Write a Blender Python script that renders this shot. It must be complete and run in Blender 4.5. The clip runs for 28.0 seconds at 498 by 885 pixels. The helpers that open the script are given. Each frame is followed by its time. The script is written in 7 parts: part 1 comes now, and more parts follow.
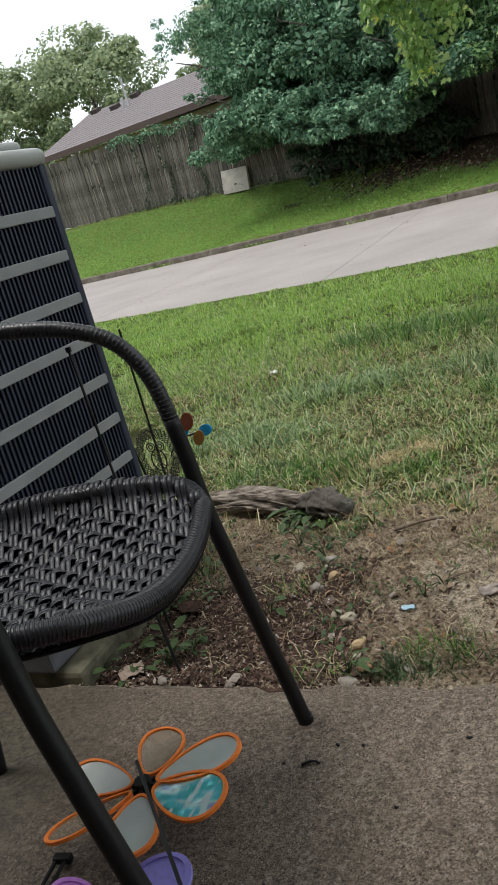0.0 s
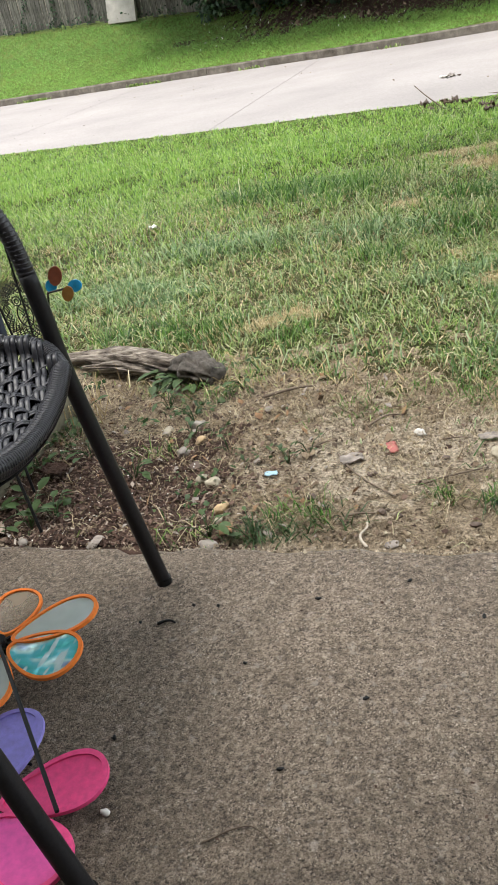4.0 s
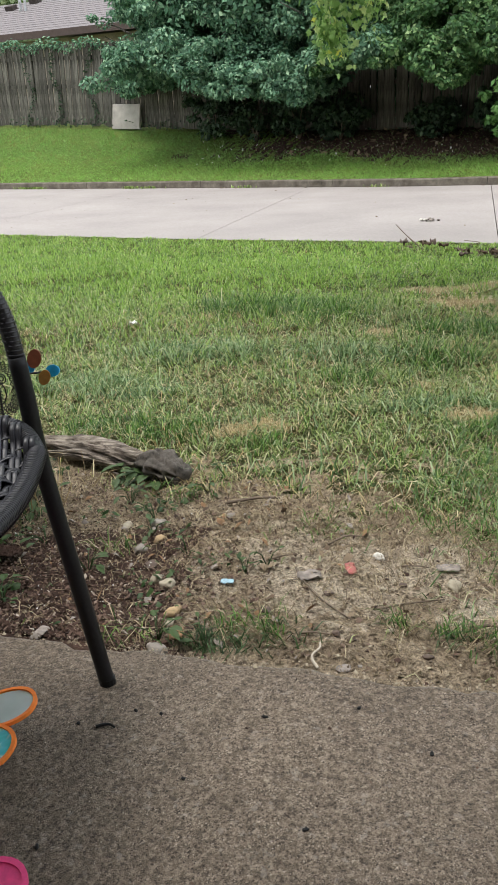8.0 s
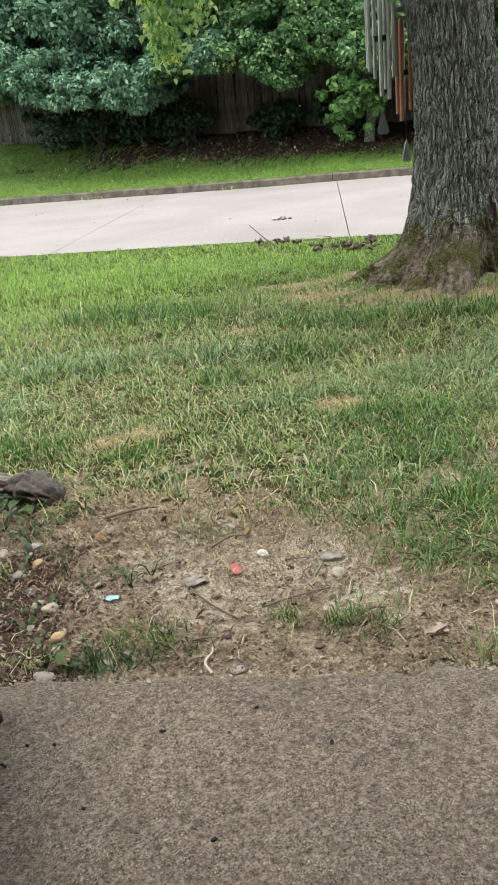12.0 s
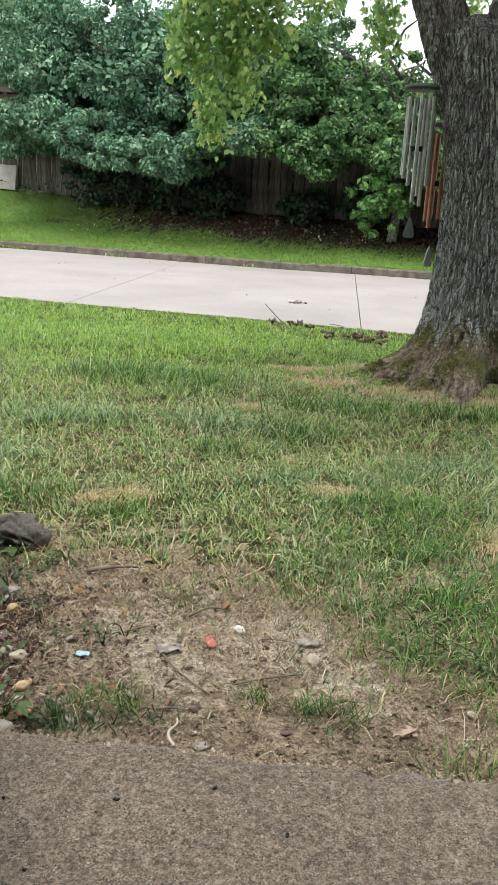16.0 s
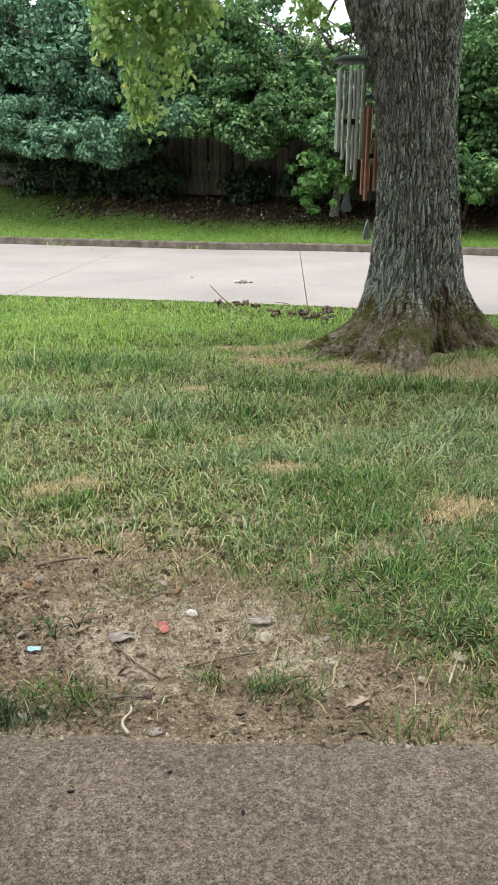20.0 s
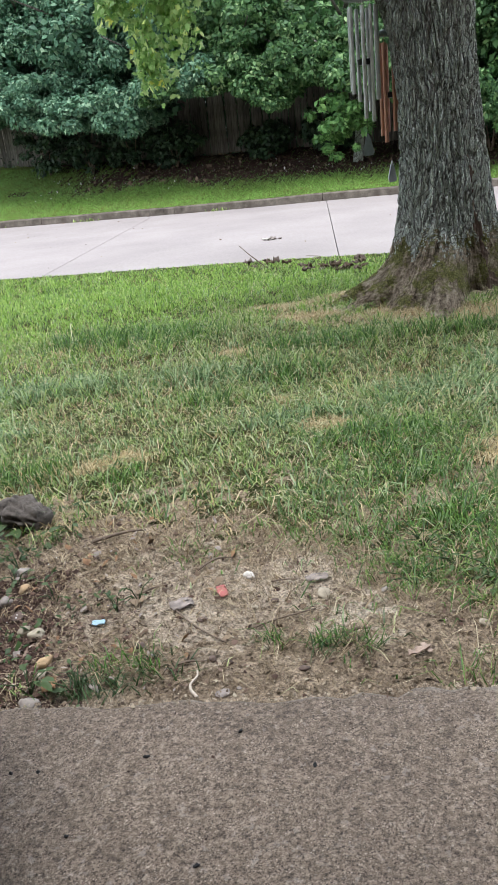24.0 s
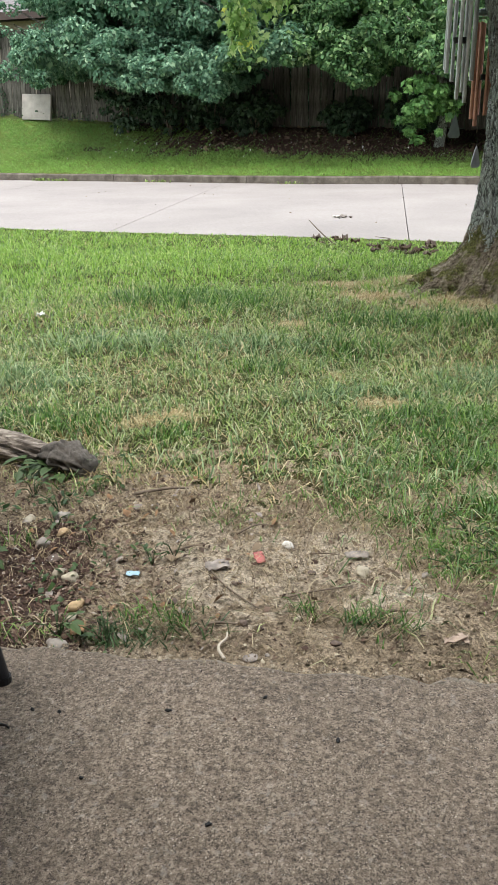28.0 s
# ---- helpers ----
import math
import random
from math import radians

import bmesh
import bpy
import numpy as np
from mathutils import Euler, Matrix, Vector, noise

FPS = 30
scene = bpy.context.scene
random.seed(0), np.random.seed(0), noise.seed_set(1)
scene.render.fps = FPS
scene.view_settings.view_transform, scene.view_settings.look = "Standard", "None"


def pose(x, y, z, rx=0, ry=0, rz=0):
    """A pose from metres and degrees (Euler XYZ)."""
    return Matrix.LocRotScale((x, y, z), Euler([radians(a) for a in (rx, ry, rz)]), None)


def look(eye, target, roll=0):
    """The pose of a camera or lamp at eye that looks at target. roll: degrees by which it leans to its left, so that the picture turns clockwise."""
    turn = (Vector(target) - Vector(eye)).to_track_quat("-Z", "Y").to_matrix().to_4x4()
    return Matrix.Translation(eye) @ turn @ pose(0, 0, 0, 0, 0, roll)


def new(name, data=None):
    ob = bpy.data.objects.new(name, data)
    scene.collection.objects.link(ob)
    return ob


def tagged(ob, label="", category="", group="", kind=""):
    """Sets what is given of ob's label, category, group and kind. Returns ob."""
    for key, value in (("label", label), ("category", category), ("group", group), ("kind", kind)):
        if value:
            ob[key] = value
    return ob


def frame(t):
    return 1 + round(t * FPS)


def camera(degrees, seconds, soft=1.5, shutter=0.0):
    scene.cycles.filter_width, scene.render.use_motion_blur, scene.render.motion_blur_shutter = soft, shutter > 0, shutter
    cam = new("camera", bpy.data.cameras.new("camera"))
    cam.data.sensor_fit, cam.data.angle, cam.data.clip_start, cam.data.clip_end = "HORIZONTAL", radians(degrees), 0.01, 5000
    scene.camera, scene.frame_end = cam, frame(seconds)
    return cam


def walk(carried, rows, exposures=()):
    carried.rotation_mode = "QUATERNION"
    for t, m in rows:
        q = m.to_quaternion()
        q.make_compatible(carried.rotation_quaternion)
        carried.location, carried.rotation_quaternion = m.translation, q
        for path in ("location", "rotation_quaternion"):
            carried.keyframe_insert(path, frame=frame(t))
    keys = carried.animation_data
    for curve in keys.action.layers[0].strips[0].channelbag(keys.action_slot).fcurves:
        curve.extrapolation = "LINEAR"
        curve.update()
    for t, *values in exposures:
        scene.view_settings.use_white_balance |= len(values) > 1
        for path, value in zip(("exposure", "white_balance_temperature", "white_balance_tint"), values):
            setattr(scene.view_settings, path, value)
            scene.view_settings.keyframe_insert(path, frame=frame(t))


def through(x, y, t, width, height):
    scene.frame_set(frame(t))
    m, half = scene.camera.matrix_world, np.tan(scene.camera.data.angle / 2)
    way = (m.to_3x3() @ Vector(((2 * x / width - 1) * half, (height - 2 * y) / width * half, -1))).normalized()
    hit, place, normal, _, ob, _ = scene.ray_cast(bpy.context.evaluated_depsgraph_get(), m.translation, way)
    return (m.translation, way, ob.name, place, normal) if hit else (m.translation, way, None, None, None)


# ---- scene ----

# ---------------- camera and walk ----------------
LENS = 33.4
cam = camera(LENS, 28.0, soft=1.0)

# seconds, x, y, z, heading, tilt, lean
PATH = [
    (0.0, 0.330, -1.254, 0.895, 26.17, -16.41, -15.31),
    (0.5, 0.345, -1.243, 0.891, 26.23, -17.58, -17.07),
    (1.0, 0.336, -1.230, 0.879, 28.36, -22.75, -18.94),
    (1.5, 0.353, -1.230, 0.886, 26.18, -24.99, -17.75),
    (2.0, 0.357, -1.228, 0.886, 22.41, -26.24, -15.56),
    (2.5, 0.358, -1.220, 0.882, 22.66, -26.52, -15.07),
    (3.0, 0.359, -1.220, 0.887, 21.78, -26.97, -13.38),
    (3.5, 0.358, -1.220, 0.889, 20.70, -27.36, -12.80),
    (5.5, 0.290, -1.207, 0.903, 18.60, -26.87, -3.62),
    (6.0, 0.303, -1.224, 0.906, 18.07, -21.28, -2.81),
    (6.5, 0.319, -1.229, 0.905, 17.57, -20.22, -2.49),
    (7.0, 0.318, -1.227, 0.902, 15.98, -20.53, -1.94),
    (7.5, 0.319, -1.228, 0.901, 15.36, -20.69, -2.14),
    (8.0, 0.319, -1.226, 0.901, 15.50, -20.96, -2.31),
    (8.5, 0.320, -1.222, 0.898, 15.80, -21.18, -3.20),
    (9.0, 0.326, -1.220, 0.900, 16.44, -21.23, -5.35),
    (9.5, 0.347, -1.213, 0.893, 15.98, -21.26, -10.84),
    (10.0, 0.355, -1.209, 0.887, 11.77, -22.04, -11.19),
    (10.5, 0.350, -1.207, 0.883, 8.72, -22.69, -9.60),
    (11.0, 0.342, -1.210, 0.887, 7.35, -22.88, -6.72),
    (11.5, 0.340, -1.209, 0.885, 6.61, -21.52, -6.47),
    (12.0, 0.333, -1.206, 0.889, 6.61, -21.08, -5.30),
    (12.5, 0.329, -1.221, 0.904, 6.18, -20.58, -2.34),
    (13.0, 0.340, -1.230, 0.924, 6.02, -16.65, -1.39),
    (13.5, 0.340, -1.234, 0.922, 6.19, -15.62, -1.16),
    (15.5, 0.309, -1.223, 0.896, 5.81, -16.00, 2.32),
    (16.0, 0.310, -1.218, 0.895, 5.65, -16.03, 3.35),
    (16.5, 0.315, -1.216, 0.892, 5.31, -16.15, 4.51),
    (17.0, 0.309, -1.213, 0.887, 4.69, -16.36, 5.33),
    (17.5, 0.324, -1.214, 0.889, 4.41, -16.44, 3.62),
    (18.0, 0.335, -1.215, 0.894, 3.50, -16.50, 1.48),
    (18.5, 0.333, -1.212, 0.892, 2.98, -16.60, 1.30),
    (19.0, 0.336, -1.211, 0.895, 2.87, -16.72, 1.17),
    (19.5, 0.341, -1.212, 0.894, 2.70, -16.90, 1.21),
    (20.0, 0.348, -1.212, 0.896, 2.58, -17.20, 0.66),
    (20.5, 0.353, -1.212, 0.897, 2.72, -17.82, -0.23),
    (21.0, 0.362, -1.212, 0.898, 2.84, -18.10, -1.21),
    (21.5, 0.371, -1.211, 0.901, 3.41, -18.52, -4.04),
    (22.0, 0.367, -1.211, 0.897, 4.46, -19.58, -5.68),
    (22.5, 0.369, -1.211, 0.899, 5.93, -19.83, -6.80),
    (24.5, 0.357, -1.211, 0.899, 6.16, -19.84, -5.73),
    (25.0, 0.357, -1.211, 0.900, 6.32, -19.72, -5.74),
    (25.5, 0.360, -1.210, 0.901, 6.60, -20.16, -5.92),
    (26.0, 0.363, -1.212, 0.903, 6.72, -20.93, -5.83),
    (26.5, 0.354, -1.207, 0.901, 7.14, -21.18, -4.72),
    (27.0, 0.323, -1.194, 0.885, 7.43, -21.29, 0.37),
    (27.5, 0.323, -1.190, 0.867, 9.77, -21.34, -0.91),
    (28.0, 0.337, -1.190, 0.865, 9.47, -21.29, -0.68),
]


def eye(x, y, z, heading, tilt, lean):
    return pose(x, y, z, 90 + tilt, 0, heading) @ pose(0, 0, 0, 0, 0, lean)


walk(cam, [(r[0], eye(*r[1:])) for r in PATH],
     exposures=[(0.0, 0.27, 6500, 10), (0.4, 0.82, 6500, 10), (1.0, 1.32, 6500, 10), (2.0, 1.25, 6500, 10), (3.0, 1.03, 6500, 10), (3.5, 1.03, 6500, 10), (5.5, 1.02, 6500, 10), (6.0, 0.98, 6500, 10), (7.0, 0.74, 6500, 10), (8.0, 0.68, 6500, 10), (9.0, 0.74, 6500, 10), (12.0, 0.93, 6500, 10), (13.0, 0.88, 6500, 10), (22.5, 0.88, 6500, 10), (24.5, 0.92, 6000, 15), (25.2, 0.93, 6000, 15), (26.0, 0.92, 6350, 10), (28.0, 0.93, 6400, 10)])

# ---------------- sky and sun (bright overcast) ----------------
world = bpy.data.worlds.new("sky")
scene.world = world
world.use_nodes = True
wn = world.node_tree.nodes
wl = world.node_tree.links
wn.clear()
w_out = wn.new("ShaderNodeOutputWorld")
w_bg = wn.new("ShaderNodeBackground")
w_sky = wn.new("ShaderNodeTexSky")
w_sky.sky_type = "NISHITA"
w_sky.sun_disc = False
w_sky.sun_elevation = radians(55)
w_sky.sun_rotation = radians(150)
w_sky.dust_density = 4.0
w_sky.air_density = 1.0
w_mix = wn.new("ShaderNodeMix")
w_mix.data_type = "RGBA"
w_mix.inputs[0].default_value = 0.8
w_mix.inputs[7].default_value = (9.5, 10.0, 10.4, 1)
wl.new(w_sky.outputs[0], w_mix.inputs[6])
wl.new(w_mix.outputs[2], w_bg.inputs[0])
w_bg.inputs[1].default_value = 0.12
wl.new(w_bg.outputs[0], w_out.inputs[0])

sun = new("sun", bpy.data.lights.new("sun", "SUN"))
sun.data.energy = 1.8
sun.data.angle = radians(25)
sun.data.color = (1.0, 0.96, 0.9)
sun.matrix_world = look((-6, 4, 20), (0, 5, 0))

# ---------------- material helpers ----------------


class Nodes:
    """A node material under construction."""

    def __init__(self, name, rough=0.8, metal=0.0, spec=0.3):
        self.mat = bpy.data.materials.new(name)
        self.mat.use_nodes = True
        self.t = self.mat.node_tree
        self.b = self.t.nodes["Principled BSDF"]
        self.b.inputs["Roughness"].default_value = rough
        self.b.inputs["Metallic"].default_value = metal
        self.b.inputs["Specular IOR Level"].default_value = spec
        self.co = self.t.nodes.new("ShaderNodeTexCoord").outputs["Object"]

    def add(self, kind):
        return self.t.nodes.new(kind)

    def link(self, a, b):
        self.t.links.new(a, b)

    def scaled(self, scale, co=None):
        m = self.add("ShaderNodeMapping")
        m.inputs["Scale"].default_value = scale
        self.link(co or self.co, m.inputs[0])
        return m.outputs[0]

    def noise(self, scale, detail=4, rough=0.6, co=None):
        n = self.add("ShaderNodeTexNoise")
        n.inputs["Scale"].default_value = scale
        n.inputs["Detail"].default_value = detail
        n.inputs["Roughness"].default_value = rough
        self.link(co or self.co, n.inputs["Vector"])
        return n.outputs[0]

    def voronoi(self, scale, feature="F1", out="Distance", co=None):
        n = self.add("ShaderNodeTexVoronoi")
        n.feature = feature
        n.inputs["Scale"].default_value = scale
        self.link(co or self.co, n.inputs["Vector"])
        return n.outputs[out]

    def ramp(self, fac, stops):
        r = self.add("ShaderNodeValToRGB")
        e = r.color_ramp.elements
        while len(e) < len(stops):
            e.new(0.5)
        for el, (p, c) in zip(e, stops):
            el.position = p
            el.color = (*c, 1) if len(c) == 3 else c
        self.link(fac, r.inputs[0])
        return r.outputs[0]

    def grey(self, fac, a, b, lo=0.0, hi=1.0):
        m = self.add("ShaderNodeMapRange")
        for i, v in zip((1, 2, 3, 4), (a, b, lo, hi)):
            m.inputs[i].default_value = v
        self.link(fac, m.inputs[0])
        return m.outputs[0]

    def mix(self, fac, a, b, kind="MIX"):
        m = self.add("ShaderNodeMix")
        m.data_type = "RGBA"
        m.blend_type = kind
        for s, v in ((0, fac), (6, a), (7, b)):
            if isinstance(v, (int, float)):
                m.inputs[s].default_value = v
            elif isinstance(v, tuple):
                m.inputs[s].default_value = (*v, 1)
            else:
                self.link(v, m.inputs[s])
        return m.outputs[2]

    def math(self, op, a, b=0.0):
        m = self.add("ShaderNodeMath")
        m.operation = op
        for s, v in ((0, a), (1, b)):
            if isinstance(v, (int, float)):
                m.inputs[s].default_value = v
            else:
                self.link(v, m.inputs[s])
        return m.outputs[0]

    def island(self):
        return self.add("ShaderNodeNewGeometry").outputs["Random Per Island"]

    def object_random(self):
        return self.add("ShaderNodeObjectInfo").outputs["Random"]

    def colour(self, c):
        if isinstance(c, tuple):
            self.b.inputs["Base Color"].default_value = (*c, 1)
        else:
            self.link(c, self.b.inputs["Base Color"])
        return self

    def rough(self, r):
        self.link(r, self.b.inputs["Roughness"])
        return self

    def bump(self, height, strength=0.5, dist=0.01):
        n = self.add("ShaderNodeBump")
        n.inputs["Strength"].default_value = strength
        n.inputs["Distance"].default_value = dist
        self.link(height, n.inputs["Height"])
        self.link(n.outputs[0], self.b.inputs["Normal"])
        return self


def plain(name, c, rough=0.6, metal=0.0, spec=0.4, vary=0.25, scale=30.0, bump=0.15):
    """A painted or moulded surface with faint mottling."""
    k = Nodes(name, rough, metal, spec)
    n = k.noise(scale)
    d = tuple(v * (1 - vary) for v in c)
    u = tuple(min(1, v * (1 + vary)) for v in c)
    k.colour(k.ramp(n, [(0.3, d), (0.7, u)]))
    k.rough(k.grey(n, 0.3, 0.7, max(0.05, rough - 0.1), min(1, rough + 0.1)))
    k.bump(n, bump, 0.002)
    return k.mat


def leaf_material(name, stops, rough=0.5, through=0.35):
    """Leaves: hue by island, light shining through."""
    k = Nodes(name, rough, 0, 0.35)
    c = k.ramp(k.island(), stops)
    c = k.mix(0.35, c, k.ramp(k.noise(1.3), [(0.3, (0.55, 0.6, 0.5)), (0.7, (1.0, 1.0, 1.0))]), "MULTIPLY")
    k.colour(c)
    tr = k.add("ShaderNodeBsdfTranslucent")
    k.link(c, tr.inputs[0])
    mx = k.add("ShaderNodeMixShader")
    mx.inputs[0].default_value = through
    k.link(k.b.outputs[0], mx.inputs[1])
    k.link(tr.outputs[0], mx.inputs[2])
    k.link(mx.outputs[0], k.t.nodes["Material Output"].inputs[0])
    return k.mat


# ---------------- materials ----------------
k = Nodes("patio_concrete", 0.75, 0, 0.35)
big = k.noise(1.3, 5)
warp_noise = k.add("ShaderNodeTexNoise")
warp_noise.inputs["Scale"].default_value = 160.0
k.link(k.co, warp_noise.inputs["Vector"])
warp = k.mix(0.004, k.co, warp_noise.outputs[1], "ADD")
mid = k.noise(95, 7, 0.8)
agg = k.voronoi(470, "F1", "Color", warp)
agd = k.voronoi(470, "F1", "Distance", warp)
pit = k.noise(240, 5, 0.75)
aggv = k.ramp(agg, [(0.15, (0.020, 0.015, 0.011)), (0.4, (0.125, 0.100, 0.072)), (0.65, (0.230, 0.187, 0.140)), (0.85, (0.370, 0.310, 0.240)), (1.0, (0.680, 0.610, 0.510))])
paste = k.ramp(mid, [(0.36, (0.036, 0.027, 0.019)), (0.5, (0.165, 0.132, 0.096)), (0.64, (0.350, 0.292, 0.222))])
c = k.mix(k.grey(k.noise(26, 5, 0.7), 0.40, 0.60, 0.15, 0.65), paste, aggv)
c = k.mix(k.grey(pit, 0.40, 0.455, 0.9, 0.0), c, (0.020, 0.015, 0.011))
c = k.mix(k.grey(k.noise(36, 5, 0.7), 0.62, 0.70, 0.0, 0.75), c, (0.370, 0.318, 0.260))
c = k.mix(k.grey(k.voronoi(120), 0.10, 0.16, 0.55, 0.0), c, k.ramp(k.voronoi(120, "F1", "Color"), [(0.3, (0.05, 0.040, 0.030)), (0.6, (0.22, 0.18, 0.135)), (0.8, (0.62, 0.55, 0.46))]))
c = k.mix(k.grey(k.noise(5.5, 8, 0.75), 0.54, 0.68, 0, 0.38), c, (0.058, 0.047, 0.035))
c = k.mix(0.75, c, k.ramp(big, [(0.35, (0.90, 0.87, 0.86)), (0.62, (1.29, 1.26, 1.27))]), "MULTIPLY")
c = k.mix(k.grey(k.noise(80, 3, 0.6), 0.36, 0.45, 0.42, 0.0), c, (0.035, 0.028, 0.021))
c = k.mix(k.grey(k.noise(62, 4, 0.6), 0.61, 0.67, 0.0, 0.35), c, (0.40, 0.36, 0.31))
# dark patch at the left: dirt, with the chair's shade painted in
dv = k.add("ShaderNodeVectorMath")
dv.operation = "DISTANCE"
k.link(k.scaled((1.0, 0.8, 0.0)), dv.inputs[0])
dv.inputs[1].default_value = (-0.93, -0.27, 0.0)
dirt_shade = k.math("ADD", dv.outputs[1], k.math("MULTIPLY", k.noise(4.0, 8, 0.75), 0.5))
c = k.mix(k.grey(dirt_shade, 0.42, 0.64, 0.85, 0.0), c, k.mix(k.grey(k.noise(70, 6, 0.75), 0.4, 0.6, 0, 1), (0.03, 0.027, 0.018), (0.12, 0.103, 0.073)))
sp = k.add("ShaderNodeSeparateXYZ")
k.link(k.co, sp.inputs[0])
# bleached, sandy concrete out in the open and along the worn edge
bleach = k.math("ADD", k.math("MULTIPLY", sp.outputs[0], 0.05), k.math("MULTIPLY", k.noise(7, 8, 0.75), 0.9))
c = k.mix(k.grey(bleach, 0.05, 0.46, 0.0, 0.95), c, k.mix(1.0, c, (1.38, 1.365, 1.40), "MULTIPLY"))
lip = k.math("ADD", sp.outputs[1], k.math("MULTIPLY", k.noise(45, 7, 0.75), 0.06))
c = k.mix(k.grey(lip, -0.006, 0.012, 0.0, 0.5), c, k.ramp(k.noise(130, 5, 0.75), [(0.38, (0.10, 0.085, 0.068)), (0.5, (0.36, 0.32, 0.27)), (0.62, (0.56, 0.51, 0.44))]))
c = k.mix(k.grey(k.noise(17, 7, 0.8, k.scaled((0.6, 1.0, 1.0))), 0.615, 0.70, 0.0, 0.45), c, (0.42, 0.385, 0.34))
k.colour(c).rough(k.grey(big, 0.35, 0.65, 0.45, 0.85))
k.bump(k.math("ADD", k.math("MULTIPLY", agd, -0.5), k.math("ADD", mid, k.math("MULTIPLY", pit, 0.8))), 1.0, 0.006)
M_PATIO = k.mat

k = Nodes("road_concrete", 0.85, 0, 0.3)
c = k.ramp(k.noise(0.7, 6), [(0.3, (0.285, 0.258, 0.247)), (0.7, (0.36, 0.327, 0.312))])
c = k.mix(0.5, c, k.ramp(k.noise(28, 8, 0.8), [(0.36, (0.7, 0.69, 0.68)), (0.64, (1.15, 1.15, 1.15))]), "MULTIPLY")
c = k.mix(k.grey(k.noise(2.2, 8, 0.75), 0.55, 0.8, 0, 0.25), c, (0.30, 0.27, 0.25))
k.colour(c).bump(k.noise(150, 3), 0.3, 0.003)
M_ROAD = k.mat

k = Nodes("kerb_concrete", 0.9, 0, 0.2)
c = k.ramp(k.noise(5, 8, 0.7), [(0.25, (0.045, 0.037, 0.030)), (0.5, (0.135, 0.118, 0.096)), (0.75, (0.25, 0.222, 0.185))])
k.colour(c).bump(k.noise(60, 4), 0.5, 0.006)
M_KERB = k.mat

def soil(name, stops, dark):
    k = Nodes(name, 0.95, 0, 0.15)
    n2 = k.noise(60, 8, 0.8)
    n3 = k.noise(17, 6, 0.75)
    c = k.ramp(k.noise(5, 7, 0.7), stops)
    c = k.mix(0.7, c, k.ramp(n2, [(0.36, (0.30, 0.28, 0.26)), (0.48, (0.95, 0.93, 0.9)), (0.66, (1.35, 1.32, 1.28))]), "MULTIPLY")
    c = k.mix(k.grey(n3, 0.52, 0.66, 0.0, dark), c, (0.10, 0.072, 0.048))
    c = k.mix(k.grey(k.noise(48, 4, 0.7), 0.54, 0.62, 0.0, 0.6), c, (0.095, 0.070, 0.048))
    grit = k.noise(190, 5, 0.75)
    c = k.mix(0.8, c, k.ramp(grit, [(0.38, (0.35, 0.32, 0.30)), (0.5, (0.98, 0.97, 0.95)), (0.62, (1.45, 1.42, 1.36))]), "MULTIPLY")
    c = k.mix(k.grey(k.voronoi(75), 0.0, 0.26, 0.35, 0.0), c, (0.52, 0.45, 0.35))
    k.colour(c)
    k.bump(k.math("ADD", k.math("ADD", n2, k.math("MULTIPLY", grit, 0.6)), k.math("MULTIPLY", k.voronoi(55), 0.7)), 1.0, 0.016)
    return k.mat


M_SOIL = soil("soil_brown", [(0.32, (0.235, 0.183, 0.132)), (0.5, (0.435, 0.352, 0.258)), (0.66, (0.580, 0.485, 0.368))], 0.40)
M_SOIL_PALE = soil("soil_pale", [(0.32, (0.410, 0.335, 0.255)), (0.5, (0.630, 0.540, 0.430)), (0.66, (0.750, 0.665, 0.550))], 0.3)

k = Nodes("turf", 0.95, 0, 0.1)
fibre = k.noise(230, 6, 0.8)
c = k.ramp(fibre, [(0.40, (0.008, 0.010, 0.004)), (0.48, (0.050, 0.062, 0.020)), (0.55, (0.120, 0.135, 0.050)), (0.62, (0.290, 0.240, 0.135))])
c = k.mix(0.7, c, k.ramp(k.noise(6, 6, 0.7), [(0.34, (0.55, 0.75, 0.45)), (0.5, (0.9, 0.95, 0.8)), (0.66, (1.5, 1.15, 0.85))]), "MULTIPLY")
k.colour(c).bump(k.math("ADD", fibre, k.noise(80, 5)), 1.0, 0.025)
M_TURF = k.mat

k = Nodes("open_turf", 0.95, 0, 0.1)
c = k.ramp(k.noise(90, 7, 0.8), [(0.38, (0.030, 0.048, 0.012)), (0.5, (0.125, 0.172, 0.048)), (0.62, (0.280, 0.325, 0.120))])
c = k.mix(0.7, c, k.ramp(k.noise(3, 6, 0.7), [(0.34, (0.70, 0.85, 0.60)), (0.5, (0.95, 1.0, 0.85)), (0.66, (1.35, 1.12, 0.95))]), "MULTIPLY")
k.colour(c).bump(k.noise(120, 6, 0.8), 1.0, 0.03)
M_OPEN_TURF = k.mat

k = Nodes("leaf_litter", 0.95, 0, 0.1)
c = k.ramp(k.noise(20, 6, 0.7), [(0.3, (0.03, 0.02, 0.016)), (0.6, (0.075, 0.046, 0.036)), (0.8, (0.15, 0.095, 0.07))])
k.colour(c).bump(k.noise(40, 5), 1.0, 0.02)
M_LITTER = k.mat

